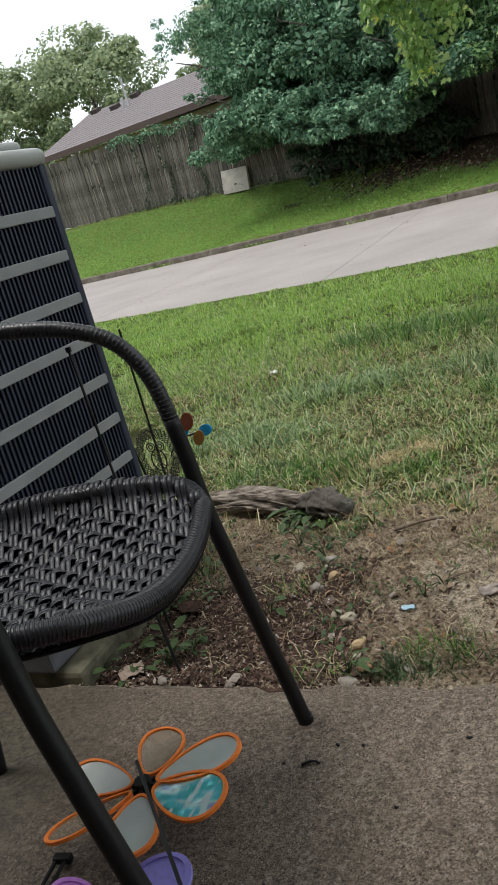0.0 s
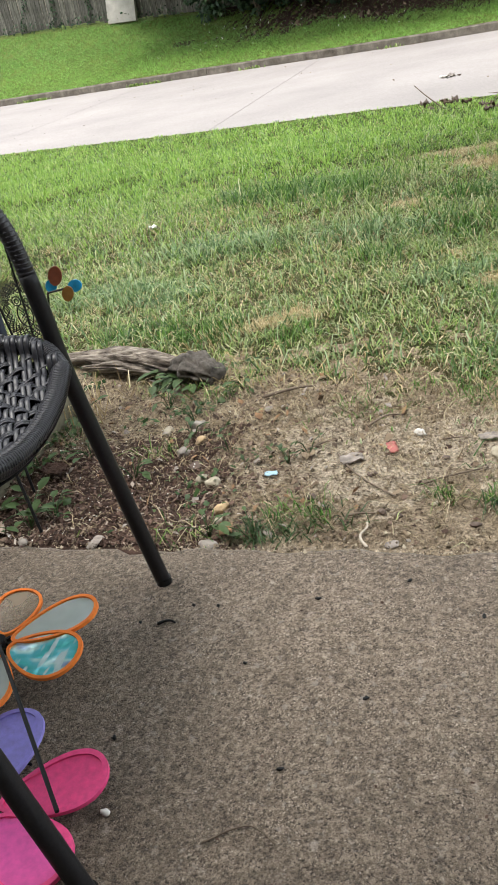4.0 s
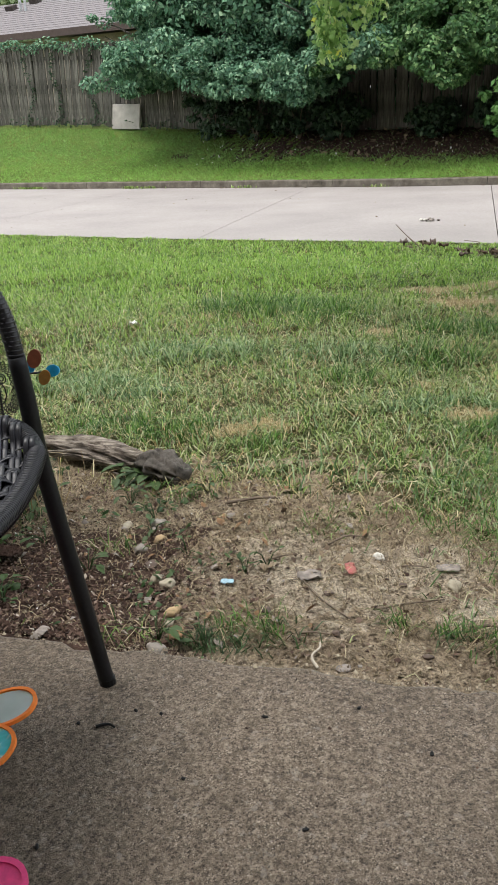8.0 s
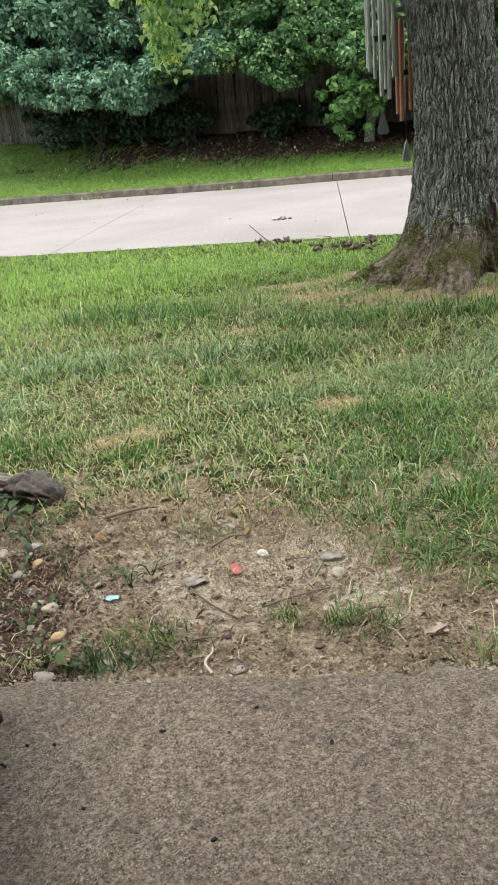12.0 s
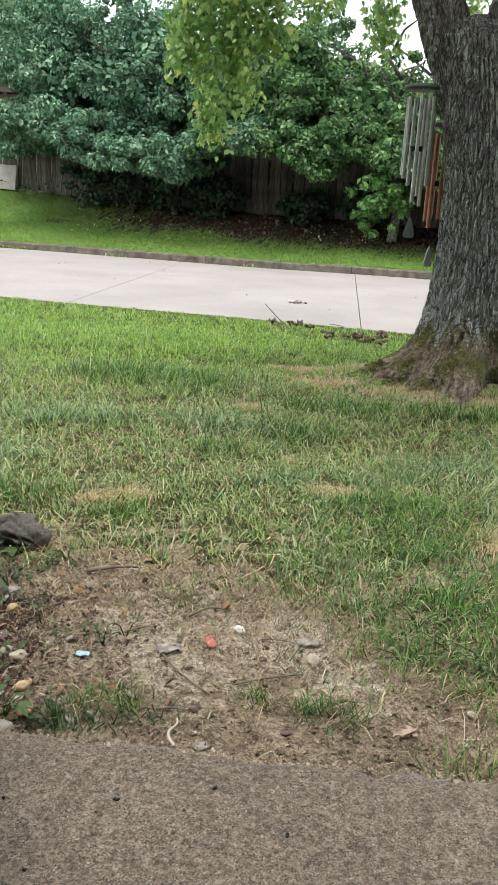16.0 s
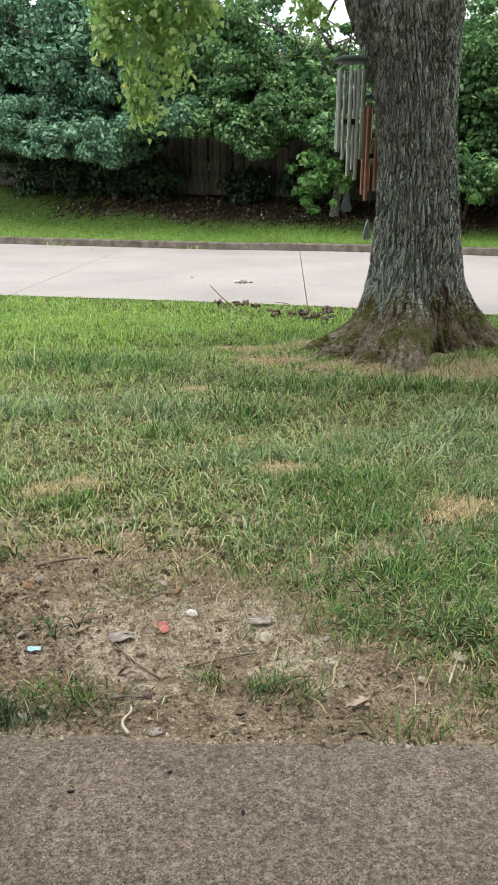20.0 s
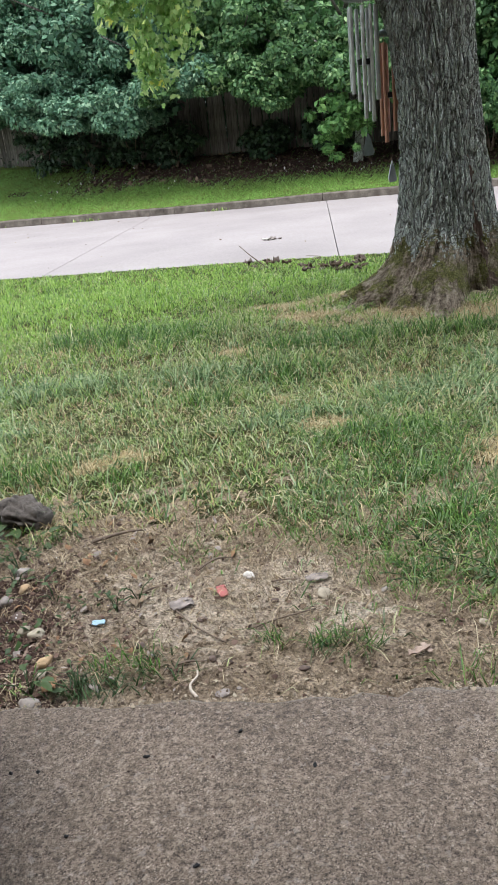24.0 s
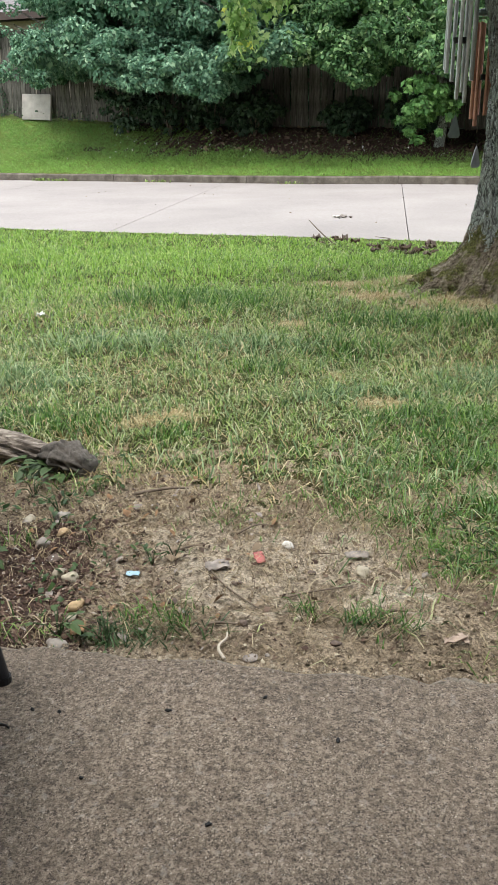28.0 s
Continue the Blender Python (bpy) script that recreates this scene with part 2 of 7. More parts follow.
M_GRASS = leaf_material("grass_green", [(0.0, (0.080, 0.145, 0.026)), (0.35, (0.215, 0.345, 0.075)), (0.7, (0.370, 0.510, 0.148)), (1.0, (0.570, 0.640, 0.280))], 0.42, 0.4)
M_GRASS_BLUE = leaf_material("grass_bluegreen", [(0.0, (0.055, 0.115, 0.038)), (0.45, (0.180, 0.300, 0.120)), (0.8, (0.350, 0.480, 0.230)), (1.0, (0.540, 0.640, 0.390))], 0.34, 0.35)
M_THATCH = leaf_material("thatch", [(0.0, (0.09, 0.065, 0.04)), (0.5, (0.27, 0.20, 0.12)), (0.8, (0.45, 0.36, 0.23)), (1.0, (0.62, 0.53, 0.38))], 0.8, 0.1)
# brighter copy of the lawn grass for its sunlit far part
M_GRASS_FAR_LIT = leaf_material("grass_far_lit", [(0.0, (0.145, 0.295, 0.036)), (0.5, (0.325, 0.530, 0.088)), (0.85, (0.430, 0.630, 0.160)), (1.0, (0.650, 0.740, 0.300))], 0.5, 0.45)
M_GRASS_BANK = leaf_material("grass_bank", [(0.0, (0.056, 0.146, 0.028)), (0.5, (0.134, 0.302, 0.056)), (0.85, (0.246, 0.437, 0.101)), (1.0, (0.448, 0.582, 0.224))], 0.5, 0.4)
M_GRASS_DEEP = leaf_material("grass_deep", [(0.0, (0.028, 0.078, 0.013)), (0.5, (0.088, 0.212, 0.034)), (0.85, (0.190, 0.350, 0.070)), (1.0, (0.42, 0.55, 0.18))], 0.42, 0.4)
M_SAGE = leaf_material("grass_clipping", [(0.0, (0.11, 0.15, 0.05)), (0.4, (0.29, 0.34, 0.14)), (0.8, (0.49, 0.52, 0.27)), (1.0, (0.68, 0.66, 0.43))], 0.6, 0.25)
# lit and shaded copies of the bank grass
M_BANK_LIT = leaf_material("grass_bank_lit", [(0.0, (0.145, 0.320, 0.052)), (0.5, (0.290, 0.535, 0.105)), (0.85, (0.380, 0.680, 0.170)), (1.0, (0.580, 0.780, 0.300))], 0.5, 0.45)
M_BANK_SHADED = leaf_material("grass_bank_shaded", [(0.0, (0.105, 0.255, 0.050)), (0.5, (0.230, 0.480, 0.100)), (0.85, (0.310, 0.580, 0.165)), (1.0, (0.480, 0.660, 0.280))], 0.5, 0.42)
M_STRAW = leaf_material("grass_straw", [(0.0, (0.32, 0.23, 0.11)), (0.5, (0.58, 0.45, 0.235)), (1.0, (0.81, 0.71, 0.47))], 0.7, 0.2)
M_LEAF_DARK = leaf_material("hedge_leaf", [(0.0, (0.054, 0.134, 0.081)), (0.5, (0.121, 0.264, 0.156)), (0.9, (0.252, 0.424, 0.265)), (1.0, (0.418, 0.589, 0.386))], 0.58, 0.25)
# dark ivy; on the shrubs this colour also carries the shade under the trees
M_LEAF_IVY_SHADE = leaf_material("ivy_and_shaded_shrub_leaf", [(0.0, (0.016, 0.038, 0.020)), (0.5, (0.036, 0.078, 0.038)), (0.9, (0.075, 0.135, 0.068)), (1.0, (0.15, 0.22, 0.12))], 0.5, 0.2)
M_LEAF_GREEN = leaf_material("bright_hedge_leaf", [(0.0, (0.038, 0.100, 0.036)), (0.5, (0.086, 0.202, 0.069)), (0.9, (0.195, 0.350, 0.128)), (1.0, (0.396, 0.539, 0.253))], 0.55, 0.28)
M_LEAF_MID = leaf_material("tree_leaf", [(0.0, (0.085, 0.207, 0.061)), (0.5, (0.159, 0.342, 0.104)), (1.0, (0.305, 0.525, 0.171))], 0.42, 0.35)
M_LEAF_HAZY = leaf_material("far_tree_leaf_hazy", [(0.0, (0.19, 0.265, 0.150)), (0.5, (0.30, 0.375, 0.215)), (1.0, (0.44, 0.49, 0.28))], 0.7, 0.3)
M_LEAF_MAPLE = leaf_material("maple_leaf", [(0.0, (0.167, 0.308, 0.089)), (0.5, (0.336, 0.538, 0.173)), (0.88, (0.555, 0.700, 0.319)), (0.975, (0.750, 0.857, 0.308)), (1.0, (0.880, 0.857, 0.177))], 0.5, 0.5)
M_WEED = leaf_material("weed_leaf", [(0.0, (0.030, 0.066, 0.022)), (0.5, (0.055, 0.105, 0.034)), (1.0, (0.105, 0.160, 0.060))], 0.5, 0.3)
M_CHIP = leaf_material("bark_chip", [(0.0, (0.030, 0.017, 0.013)), (0.5, (0.085, 0.048, 0.035)), (0.8, (0.160, 0.100, 0.076)), (0.96, (0.26, 0.19, 0.15)), (1.0, (0.50, 0.43, 0.37))], 0.9, 0.02)
M_CRUMB = leaf_material("soil_crumb", [(0.0, (0.060, 0.044, 0.032)), (0.45, (0.200, 0.152, 0.108)), (0.8, (0.340, 0.275, 0.200)), (1.0, (0.464, 0.400, 0.304))], 0.95, 0.02)


k = Nodes("fence_wood", 0.9, 0, 0.15)
v = k.scaled((1.0, 1.0, 0.06))
c = k.ramp(k.noise(30, 6, 0.7, v), [(0.3, (0.038, 0.036, 0.032)), (0.5, (0.130, 0.123, 0.110)), (0.72, (0.270, 0.257, 0.230))])
c = k.mix(k.grey(k.noise(1.6, 7, 0.75, k.scaled((1.0, 1.0, 0.35))), 0.47, 0.58, 0, 0.85), c, (0.020, 0.021, 0.016))
ov = k.ramp(k.object_random(), [(0.0, (0.55, 0.54, 0.52)), (1.0, (1.3, 1.28, 1.24))])
k.colour(k.mix(0.9, c, ov, "MULTIPLY")).bump(k.noise(40, 4, 0.6, v), 0.5, 0.004)
M_FENCE = k.mat

k = Nodes("bark", 0.95, 0, 0.12)
bend = k.add("ShaderNodeTexNoise")
bend.inputs["Scale"].default_value = 7.0
bend.inputs["Detail"].default_value = 5.0
k.link(k.co, bend.inputs["Vector"])
plate = k.scaled((1.0, 1.0, 0.15), k.mix(0.09, k.co, bend.outputs[1], "ADD"))
crack = k.voronoi(38, "DISTANCE_TO_EDGE", "Distance", plate)
crack2 = k.voronoi(85, "DISTANCE_TO_EDGE", "Distance", k.scaled((1.0, 1.0, 0.9), plate))
n1 = k.noise(46, 8, 0.8, k.scaled((1.0, 1.0, 0.35)))
n2 = k.noise(190, 6, 0.8, k.scaled((1.0, 1.0, 0.7)))
c = k.ramp(n1, [(0.36, (0.135, 0.117, 0.100)), (0.5, (0.290, 0.262, 0.230)), (0.64, (0.52, 0.49, 0.45))])
lichen = k.ramp(n2, [(0.36, (0.38, 0.43, 0.385)), (0.5, (0.70, 0.76, 0.70)), (0.64, (0.88, 0.92, 0.87))])
sep = k.add("ShaderNodeSeparateXYZ")
k.link(k.co, sep.inputs[0])
spread = k.math("ADD", k.noise(9.0, 8, 0.85, k.scaled((1.0, 1.0, 0.5))), k.math("MULTIPLY", k.math("SUBTRACT", sep.outputs[2], 0.95), -0.11))
c = k.mix(k.grey(spread, 0.36, 0.45, 0, 0.88), c, lichen)
c = k.mix(0.6, c, k.ramp(n2, [(0.36, (0.55, 0.54, 0.53)), (0.62, (1.4, 1.41, 1.4))]), "MULTIPLY")
c = k.mix(k.grey(crack2, 0.01, 0.06, 0.35, 0.0), c, (0.100, 0.085, 0.073))
c = k.mix(k.grey(crack, 0.02, 0.11, 0.8, 0.0), c, (0.062, 0.053, 0.045))
k.colour(c).bump(k.math("ADD", k.math("ADD", k.grey(crack, 0.0, 0.22, 0.0, 1.1), k.grey(crack2, 0.0, 0.2, 0.0, 0.5)), k.math("MULTIPLY", n2, 0.7)), 1.0, 0.03)
M_BARK = k.mat

k = Nodes("bark_split", 0.9, 0, 0.15)
c = k.ramp(k.noise(60, 6, 0.75, k.scaled((1.0, 1.0, 0.1))), [(0.36, (0.06, 0.043, 0.036)), (0.5, (0.165, 0.118, 0.098)), (0.64, (0.33, 0.26, 0.22))])
k.colour(c).bump(k.noise(80, 5, 0.7, k.scaled((1.0, 1.0, 0.1))), 1.0, 0.02)
M_SPLIT = k.mat

k = Nodes("moss", 0.95, 0, 0.1)
wind = k.add("ShaderNodeTexNoise")
wind.inputs["Scale"].default_value = 5.0
wind.inputs["Detail"].default_value = 3.0
k.link(k.co, wind.inputs["Vector"])
# fibres run outwards and down along the roots
wp = k.add("ShaderNodeSeparateXYZ")
k.link(k.mix(0.10, k.co, wind.outputs[1], "ADD"), wp.inputs[0])
rx, ry = k.math("SUBTRACT", wp.outputs[0], 1.24), k.math("SUBTRACT", wp.outputs[1], 4.20)
polar = k.add("ShaderNodeCombineXYZ")
k.link(k.math("MULTIPLY", k.math("ARCTAN2", ry, rx), 1.0), polar.inputs[0])
k.link(k.math("MULTIPLY", k.math("SQRT", k.math("ADD", k.math("MULTIPLY", rx, rx), k.math("MULTIPLY", ry, ry))), 0.16), polar.inputs[1])
k.link(k.math("MULTIPLY", wp.outputs[2], 0.22), polar.inputs[2])
fib = k.math("ADD", k.math("MULTIPLY", k.noise(26, 8, 0.78, polar.outputs[0]), 0.55), k.math("MULTIPLY", k.noise(38, 8, 0.8, k.scaled((1.0, 1.0, 1.6))), 0.45))
c = k.ramp(fib, [(0.41, (0.035, 0.026, 0.019)), (0.47, (0.20, 0.157, 0.115)), (0.54, (0.44, 0.365, 0.275)), (0.60, (0.70, 0.62, 0.50))])
g = k.ramp(k.noise(90, 6, 0.8), [(0.38, (0.035, 0.04, 0.012)), (0.5, (0.150, 0.155, 0.045)), (0.62, (0.36, 0.36, 0.12))])
c = k.mix(k.grey(k.noise(5, 7, 0.8), 0.48, 0.55, 0, 0.9), c, g)
c = k.mix(k.grey(k.noise(9, 4, 0.7, k.scaled((1.3, 0.7, 1.0))), 0.69, 0.72, 0, 0.7), c, (0.478, 0.275, 0.072))
k.colour(c).bump(k.math("ADD", k.math("MULTIPLY", fib, 1.8), k.noise(160, 4)), 1.0, 0.03)
M_MOSS = k.mat

k = Nodes("driftwood", 0.9, 0, 0.2)
v = k.scaled((0.12, 1.0, 1.0))
c = k.ramp(k.noise(70, 6, 0.7, v), [(0.32, (0.028, 0.022, 0.018)), (0.47, (0.165, 0.138, 0.114)), (0.64, (0.380, 0.330, 0.276))])
k.colour(c).bump(k.noise(70, 6, 0.7, v), 0.9, 0.008)
M_LOG = k.mat

M_ROOT = plain("root_brown", (0.100, 0.089, 0.078), 0.95, 0, 0.15, 0.6, 60, 0.9)
M_CHAIR = plain("dark_resin_wicker", (0.022, 0.022, 0.026), 0.34, 0, 0.5, 0.3, 60, 0.2)
M_CHAIR_STRAP = plain("dark_resin_strap", (0.026, 0.026, 0.032), 0.43, 0, 0.5, 0.3, 60, 0.15)
M_SEAT_SHADE = plain("seat_shade_black", (0.008, 0.008, 0.009), 0.9, 0, 0.1, 0.4, 300, 0.6)
M_TUBE = plain("black_powder_coat", (0.012, 0.012, 0.014), 0.42, 0.0, 0.3, 0.3, 200, 0.15)
M_BLACK = plain("black_plastic", (0.010, 0.010, 0.011), 0.42, 0, 0.25, 0.2, 80, 0.1)
M_AC = plain("ac_grey_paint", (0.27, 0.285, 0.29), 0.5, 0, 0.4, 0.1, 12, 0.1)
M_AC_CAP = plain("ac_cap_paint", (0.36, 0.38, 0.37), 0.45, 0, 0.4, 0.1, 9, 0.1)
M_AC_FIN = plain("ac_louver_grey", (0.028, 0.036, 0.062), 0.5, 0, 0.4, 0.2, 20, 0.1)
M_AC_COIL = plain("ac_coil_dark", (0.006, 0.009, 0.022), 0.5, 0.3, 0.5, 0.3, 40, 0.2)
M_AC_BASE = plain("ac_base_grey", (0.11, 0.115, 0.125), 0.6, 0, 0.3, 0.25, 14, 0.2)
M_PAD = plain("pad_concrete", (0.125, 0.115, 0.08), 0.9, 0, 0.2, 0.6, 14, 0.6)
M_ORANGE = plain("orange_fabric", (0.92, 0.24, 0.04), 0.6, 0, 0.3, 0.12, 90, 0.3)
M_PINK = plain("pink_fabric", (0.84, 0.08, 0.26), 0.6, 0, 0.3, 0.12, 90, 0.3)
M_MAGENTA = plain("magenta_fabric", (0.80, 0.11, 0.40), 0.6, 0, 0.3, 0.12, 90, 0.3)
M_PURPLE = plain("purple_fabric", (0.55, 0.24, 0.68), 0.6, 0, 0.3, 0.12, 90, 0.3)
M_VIOLET = plain("violet_blue_fabric", (0.31, 0.28, 0.74), 0.6, 0, 0.3, 0.12, 90, 0.3)
M_STEEL = plain("chime_aluminium", (0.42, 0.43, 0.42), 0.38, 0.85, 0.5, 0.2, 25, 0.1)
M_COPPER = plain("chime_copper", (0.37, 0.185, 0.125), 0.55, 0.6, 0.5, 0.25, 25, 0.1)
M_CHIME_TOP = plain("chime_green_grey", (0.085, 0.105, 0.10), 0.6, 0.1, 0.4, 0.25, 25, 0.2)
M_BLOCK = plain("pale_slab", (0.42, 0.385, 0.35), 0.9, 0, 0.2, 0.22, 3.5, 0.3)
M_SHINGLE = plain("roof_shingle", (0.19, 0.172, 0.175), 0.9, 0, 0.2, 0.35, 16, 0.5)
M_FASCIA = plain("brown_fascia", (0.085, 0.06, 0.055), 0.8, 0, 0.3, 0.2, 9, 0.2)
M_BRICKWALL = plain("house_siding", (0.30, 0.25, 0.21), 0.9, 0, 0.2, 0.25, 7, 0.3)
M_VENT = plain("vent_metal", (0.40, 0.40, 0.41), 0.5, 0.5, 0.4, 0.2, 20, 0.1)
M_VENT_DARK = plain("vent_brown", (0.05, 0.038, 0.035), 0.7, 0, 0.3, 0.2, 20, 0.1)
M_STONE = plain("pale_stone", (0.35, 0.31, 0.235), 0.8, 0, 0.3, 0.3, 40, 0.5)
M_STONE_GREY = plain("grey_stone", (0.28, 0.25, 0.22), 0.85, 0, 0.3, 0.35, 40, 0.5)
M_STONE_TAN = plain("tan_stone", (0.46, 0.33, 0.19), 0.8, 0, 0.3, 0.3, 40, 0.5)
M_DARKROCK = plain("dark_wood_chunk", (0.12, 0.09, 0.075), 0.9, 0, 0.2, 0.4, 40, 0.6)
M_RED = plain("faded_red_plastic", (0.37, 0.115, 0.105), 0.7, 0, 0.3, 0.3, 60, 0.3)
M_LITTERBLUE = plain("pale_blue_wrapper", (0.33, 0.50, 0.60), 0.4, 0, 0.5, 0.25, 120, 0.4)
M_TWIG = plain("dry_twig", (0.16, 0.125, 0.095), 0.9, 0, 0.2, 0.35, 60, 0.5)
M_TWIG_PALE = plain("bleached_twig", (0.45, 0.39, 0.32), 0.8, 0, 0.3, 0.2, 60, 0.4)
M_DEADLEAF = leaf_material("dead_leaf", [(0.0, (0.06, 0.04, 0.03)), (0.5, (0.15, 0.10, 0.07)), (1.0, (0.34, 0.26, 0.18))], 0.85, 0.1)
M_LEAFGREY = plain("grey_dead_leaf", (0.27, 0.235, 0.21), 0.85, 0, 0.2, 0.4, 50, 0.5)
M_LEAFPALE = plain("bleached_leaf", (0.66, 0.63, 0.58), 0.8, 0, 0.2, 0.2, 50, 0.4)
M_LEAFTAN = plain("tan_dead_leaf", (0.38, 0.295, 0.24), 0.85, 0, 0.2, 0.35, 50, 0.5)
M_LEAFBROWN = plain("brown_dead_leaf", (0.24, 0.14, 0.075), 0.8, 0, 0.25, 0.4, 50, 0.5)
M_WHITE = plain("white_scrap", (0.75, 0.75, 0.73), 0.6, 0, 0.3, 0.1, 60, 0.2)

# petals with a film window
k = Nodes("petal_film", 0.25, 0.0, 0.6)
c = k.ramp(k.noise(9, 3), [(0.3, (0.44, 0.50, 0.48)), (0.7, (0.60, 0.66, 0.63))])
k.colour(c).bump(k.noise(12, 2), 0.2, 0.01)
tp = k.add("ShaderNodeBsdfTransparent")
mx = k.add("ShaderNodeMixShader")
mx.inputs[0].default_value = 0.1
k.link(k.b.outputs[0], mx.inputs[1])
k.link(tp.outputs[0], mx.inputs[2])
k.link(mx.outputs[0], k.t.nodes["Material Output"].inputs[0])
M_FILM = k.mat
M_FILM_CLEAR = M_FILM.copy()
M_FILM_CLEAR.name = "petal_film_clear"
for nd in M_FILM_CLEAR.node_tree.nodes:
    if nd.bl_idname == "ShaderNodeMixShader":
        nd.inputs[0].default_value = 0.45
    if nd.bl_idname == "ShaderNodeValToRGB" and len(nd.color_ramp.elements) == 2 and nd.color_ramp.elements[0].color[1] > 0.4:
        nd.color_ramp.elements[0].color = (0.34, 0.255, 0.175, 1)
        nd.color_ramp.elements[1].color = (0.45, 0.35, 0.245, 1)
# iridescent film; its near-white streaks are glints painted into the colour
k = Nodes("iridescent_film", 0.2, 0.35, 0.7)
w = k.noise(15, 2, 0.5, k.scaled((0.8, 1.9, 1.0)))
k.colour(k.mix(k.grey(k.noise(30, 1, 0.4, k.scaled((2.2, 0.7, 1.0))), 0.56, 0.64, 0, 0.85), k.ramp(w, [(0.32, (0.05, 0.22, 0.30)), (0.42, (0.10, 0.62, 0.60)), (0.5, (0.16, 0.70, 0.80)), (0.58, (0.62, 0.95, 0.90)), (0.7, (0.36, 0.45, 0.72))]), (0.80, 0.97, 0.97)))
k.bump(k.noise(25, 2), 0.8, 0.01)
M_IRIS = k.mat

# ---------------- mesh helpers ----------------


def obj(name, me, mat, parent=None, label=""):
    if mat is not None and not me.materials:
        me.materials.append(mat)
    ob = new(name, me)
    if parent is not None:
        ob.parent = parent
    if label:
        tagged(ob, label)
    return ob


def part(name, bm, mat, parent=None, label="", smooth=False):
    """Links a bmesh as one mesh object under a thing."""
    me = bpy.data.meshes.new(name)
    bm.to_mesh(me)
    bm.free()
    if smooth:
        me.shade_smooth()
    return obj(name, me, mat, parent, label)


def raw(name, verts, faces, mat, parent=None, label="", smooth=False):
    """A mesh from numpy vertices and faces that all have the same number of corners."""
    verts = np.asarray(verts, np.float32)
    faces = np.asarray(faces, np.int32)
    me = bpy.data.meshes.new(name)
    n, c = faces.shape
    me.vertices.add(len(verts))
    me.vertices.foreach_set("co", verts.ravel())
    me.loops.add(n * c)
    me.loops.foreach_set("vertex_index", faces.ravel())
    me.polygons.add(n)
    me.polygons.foreach_set("loop_start", np.arange(0, n * c, c, dtype=np.int32))
    me.update(calc_edges=True)
    me.validate()
    if smooth:
        me.shade_smooth()
    return obj(name, me, mat, parent, label)


def thing(name, label, category, group="", at=(0, 0, 0)):
    e = new(name)
    e.location = at
    return tagged(e, label, category, group)


def box(bm, size, m=Matrix(), bevel=0.0):
    r = bmesh.ops.create_cube(bm, size=1.0, matrix=m @ Matrix.Diagonal((*size, 1)))
    if bevel:
        es = list({e for v in r["verts"] for e in v.link_edges})
        bmesh.ops.bevel(bm, geom=es, offset=bevel, segments=2, profile=0.5, affect="EDGES")
    return bm


def tube(bm, pts, radius, sides=10, closed=False, cap=True):
    """A round tube along points; radius may be a number or one for each point."""
    pts = [Vector(p) for p in pts]
    n = len(pts)
    rads = [radius] * n if isinstance(radius, (int, float)) else radius
    up = Vector((0.13, 0.27, 0.95))
    rings = []
    for i, p in enumerate(pts):
        a = pts[(i - 1) % n] if closed or i else p
        b = pts[(i + 1) % n] if closed or i < n - 1 else p
        d = (b - a).normalized()
        s = d.cross(up)
        if s.length < 1e-3:
            s = d.cross(Vector((1, 0, 0)))
        s.normalize()
        t = s.cross(d)
        rings.append([bm.verts.new(p + (s * math.cos(j * math.tau / sides) + t * math.sin(j * math.tau / sides)) * rads[i]) for j in range(sides)])
    for i in range(n if closed else n - 1):
        r0, r1 = rings[i], rings[(i + 1) % n]
        for j in range(sides):
            bm.faces.new((r0[j], r0[(j + 1) % sides], r1[(j + 1) % sides], r1[j]))
    if cap and not closed:
        bm.faces.new(rings[0][::-1])
        bm.faces.new(rings[-1])
    return bm


def spline(pts, n):
    """Smooth curve through points (Catmull-Rom), n samples a span."""
    P = [Vector(p) for p in pts]
    out = []
    for i in range(len(P) - 1):
        p0, p1, p2, p3 = P[max(i - 1, 0)], P[i], P[i + 1], P[min(i + 2, len(P) - 1)]
        for j in range(n):
            t = j / n
            out.append(0.5 * (2 * p1 + (p2 - p0) * t + (2 * p0 - 5 * p1 + 4 * p2 - p3) * t * t + (3 * p1 - p0 - 3 * p2 + p3) * t ** 3))
    out.append(P[-1])
    return out


rng = np.random.default_rng(7)

# ---------------- the lie of the land ----------------
# The patio, the lawn and the road fall gently away from the house.
SX, SY = 0.00459, -0.02578
ROAD0 = np.array([0.2, 7.17])
ROAD_E = np.array([0.9774, -0.2113])
ROAD_N = np.array([0.2113, 0.9774])
V_KERB, V_FENCE, Z_ROAD = 7.5, 10.85, -0.25


def slab_z(x, y):
    return SX * x + SY * y


def road_sv(x, y):
    dx, dy = x - ROAD0[0], y - ROAD0[1]
    return dx * ROAD_E[0] + dy * ROAD_E[1], dx * ROAD_N[0] + dy * ROAD_N[1]


def road_xy(s, v):
    return ROAD0[0] + s * ROAD_E[0] + v * ROAD_N[0], ROAD0[1] + s * ROAD_E[1] + v * ROAD_N[1]


def smooth(a, b, x):
    t = np.clip((x - a) / (b - a), 0, 1)
    return t * t * (3 - 2 * t)


def road_z(s):
    return Z_ROAD - 0.045 * smooth(0.5, -4.0, s) - 0.003 * np.clip(-s - 4, 0, 12)


def fence_base(s):
    return np.interp(s, [-24, -17, -13, -10.9, -9.5, -4.7, 0, 6], [1.25, 1.15, 1.05, 0.93, 0.83, 0.68, 0.6, 0.5])


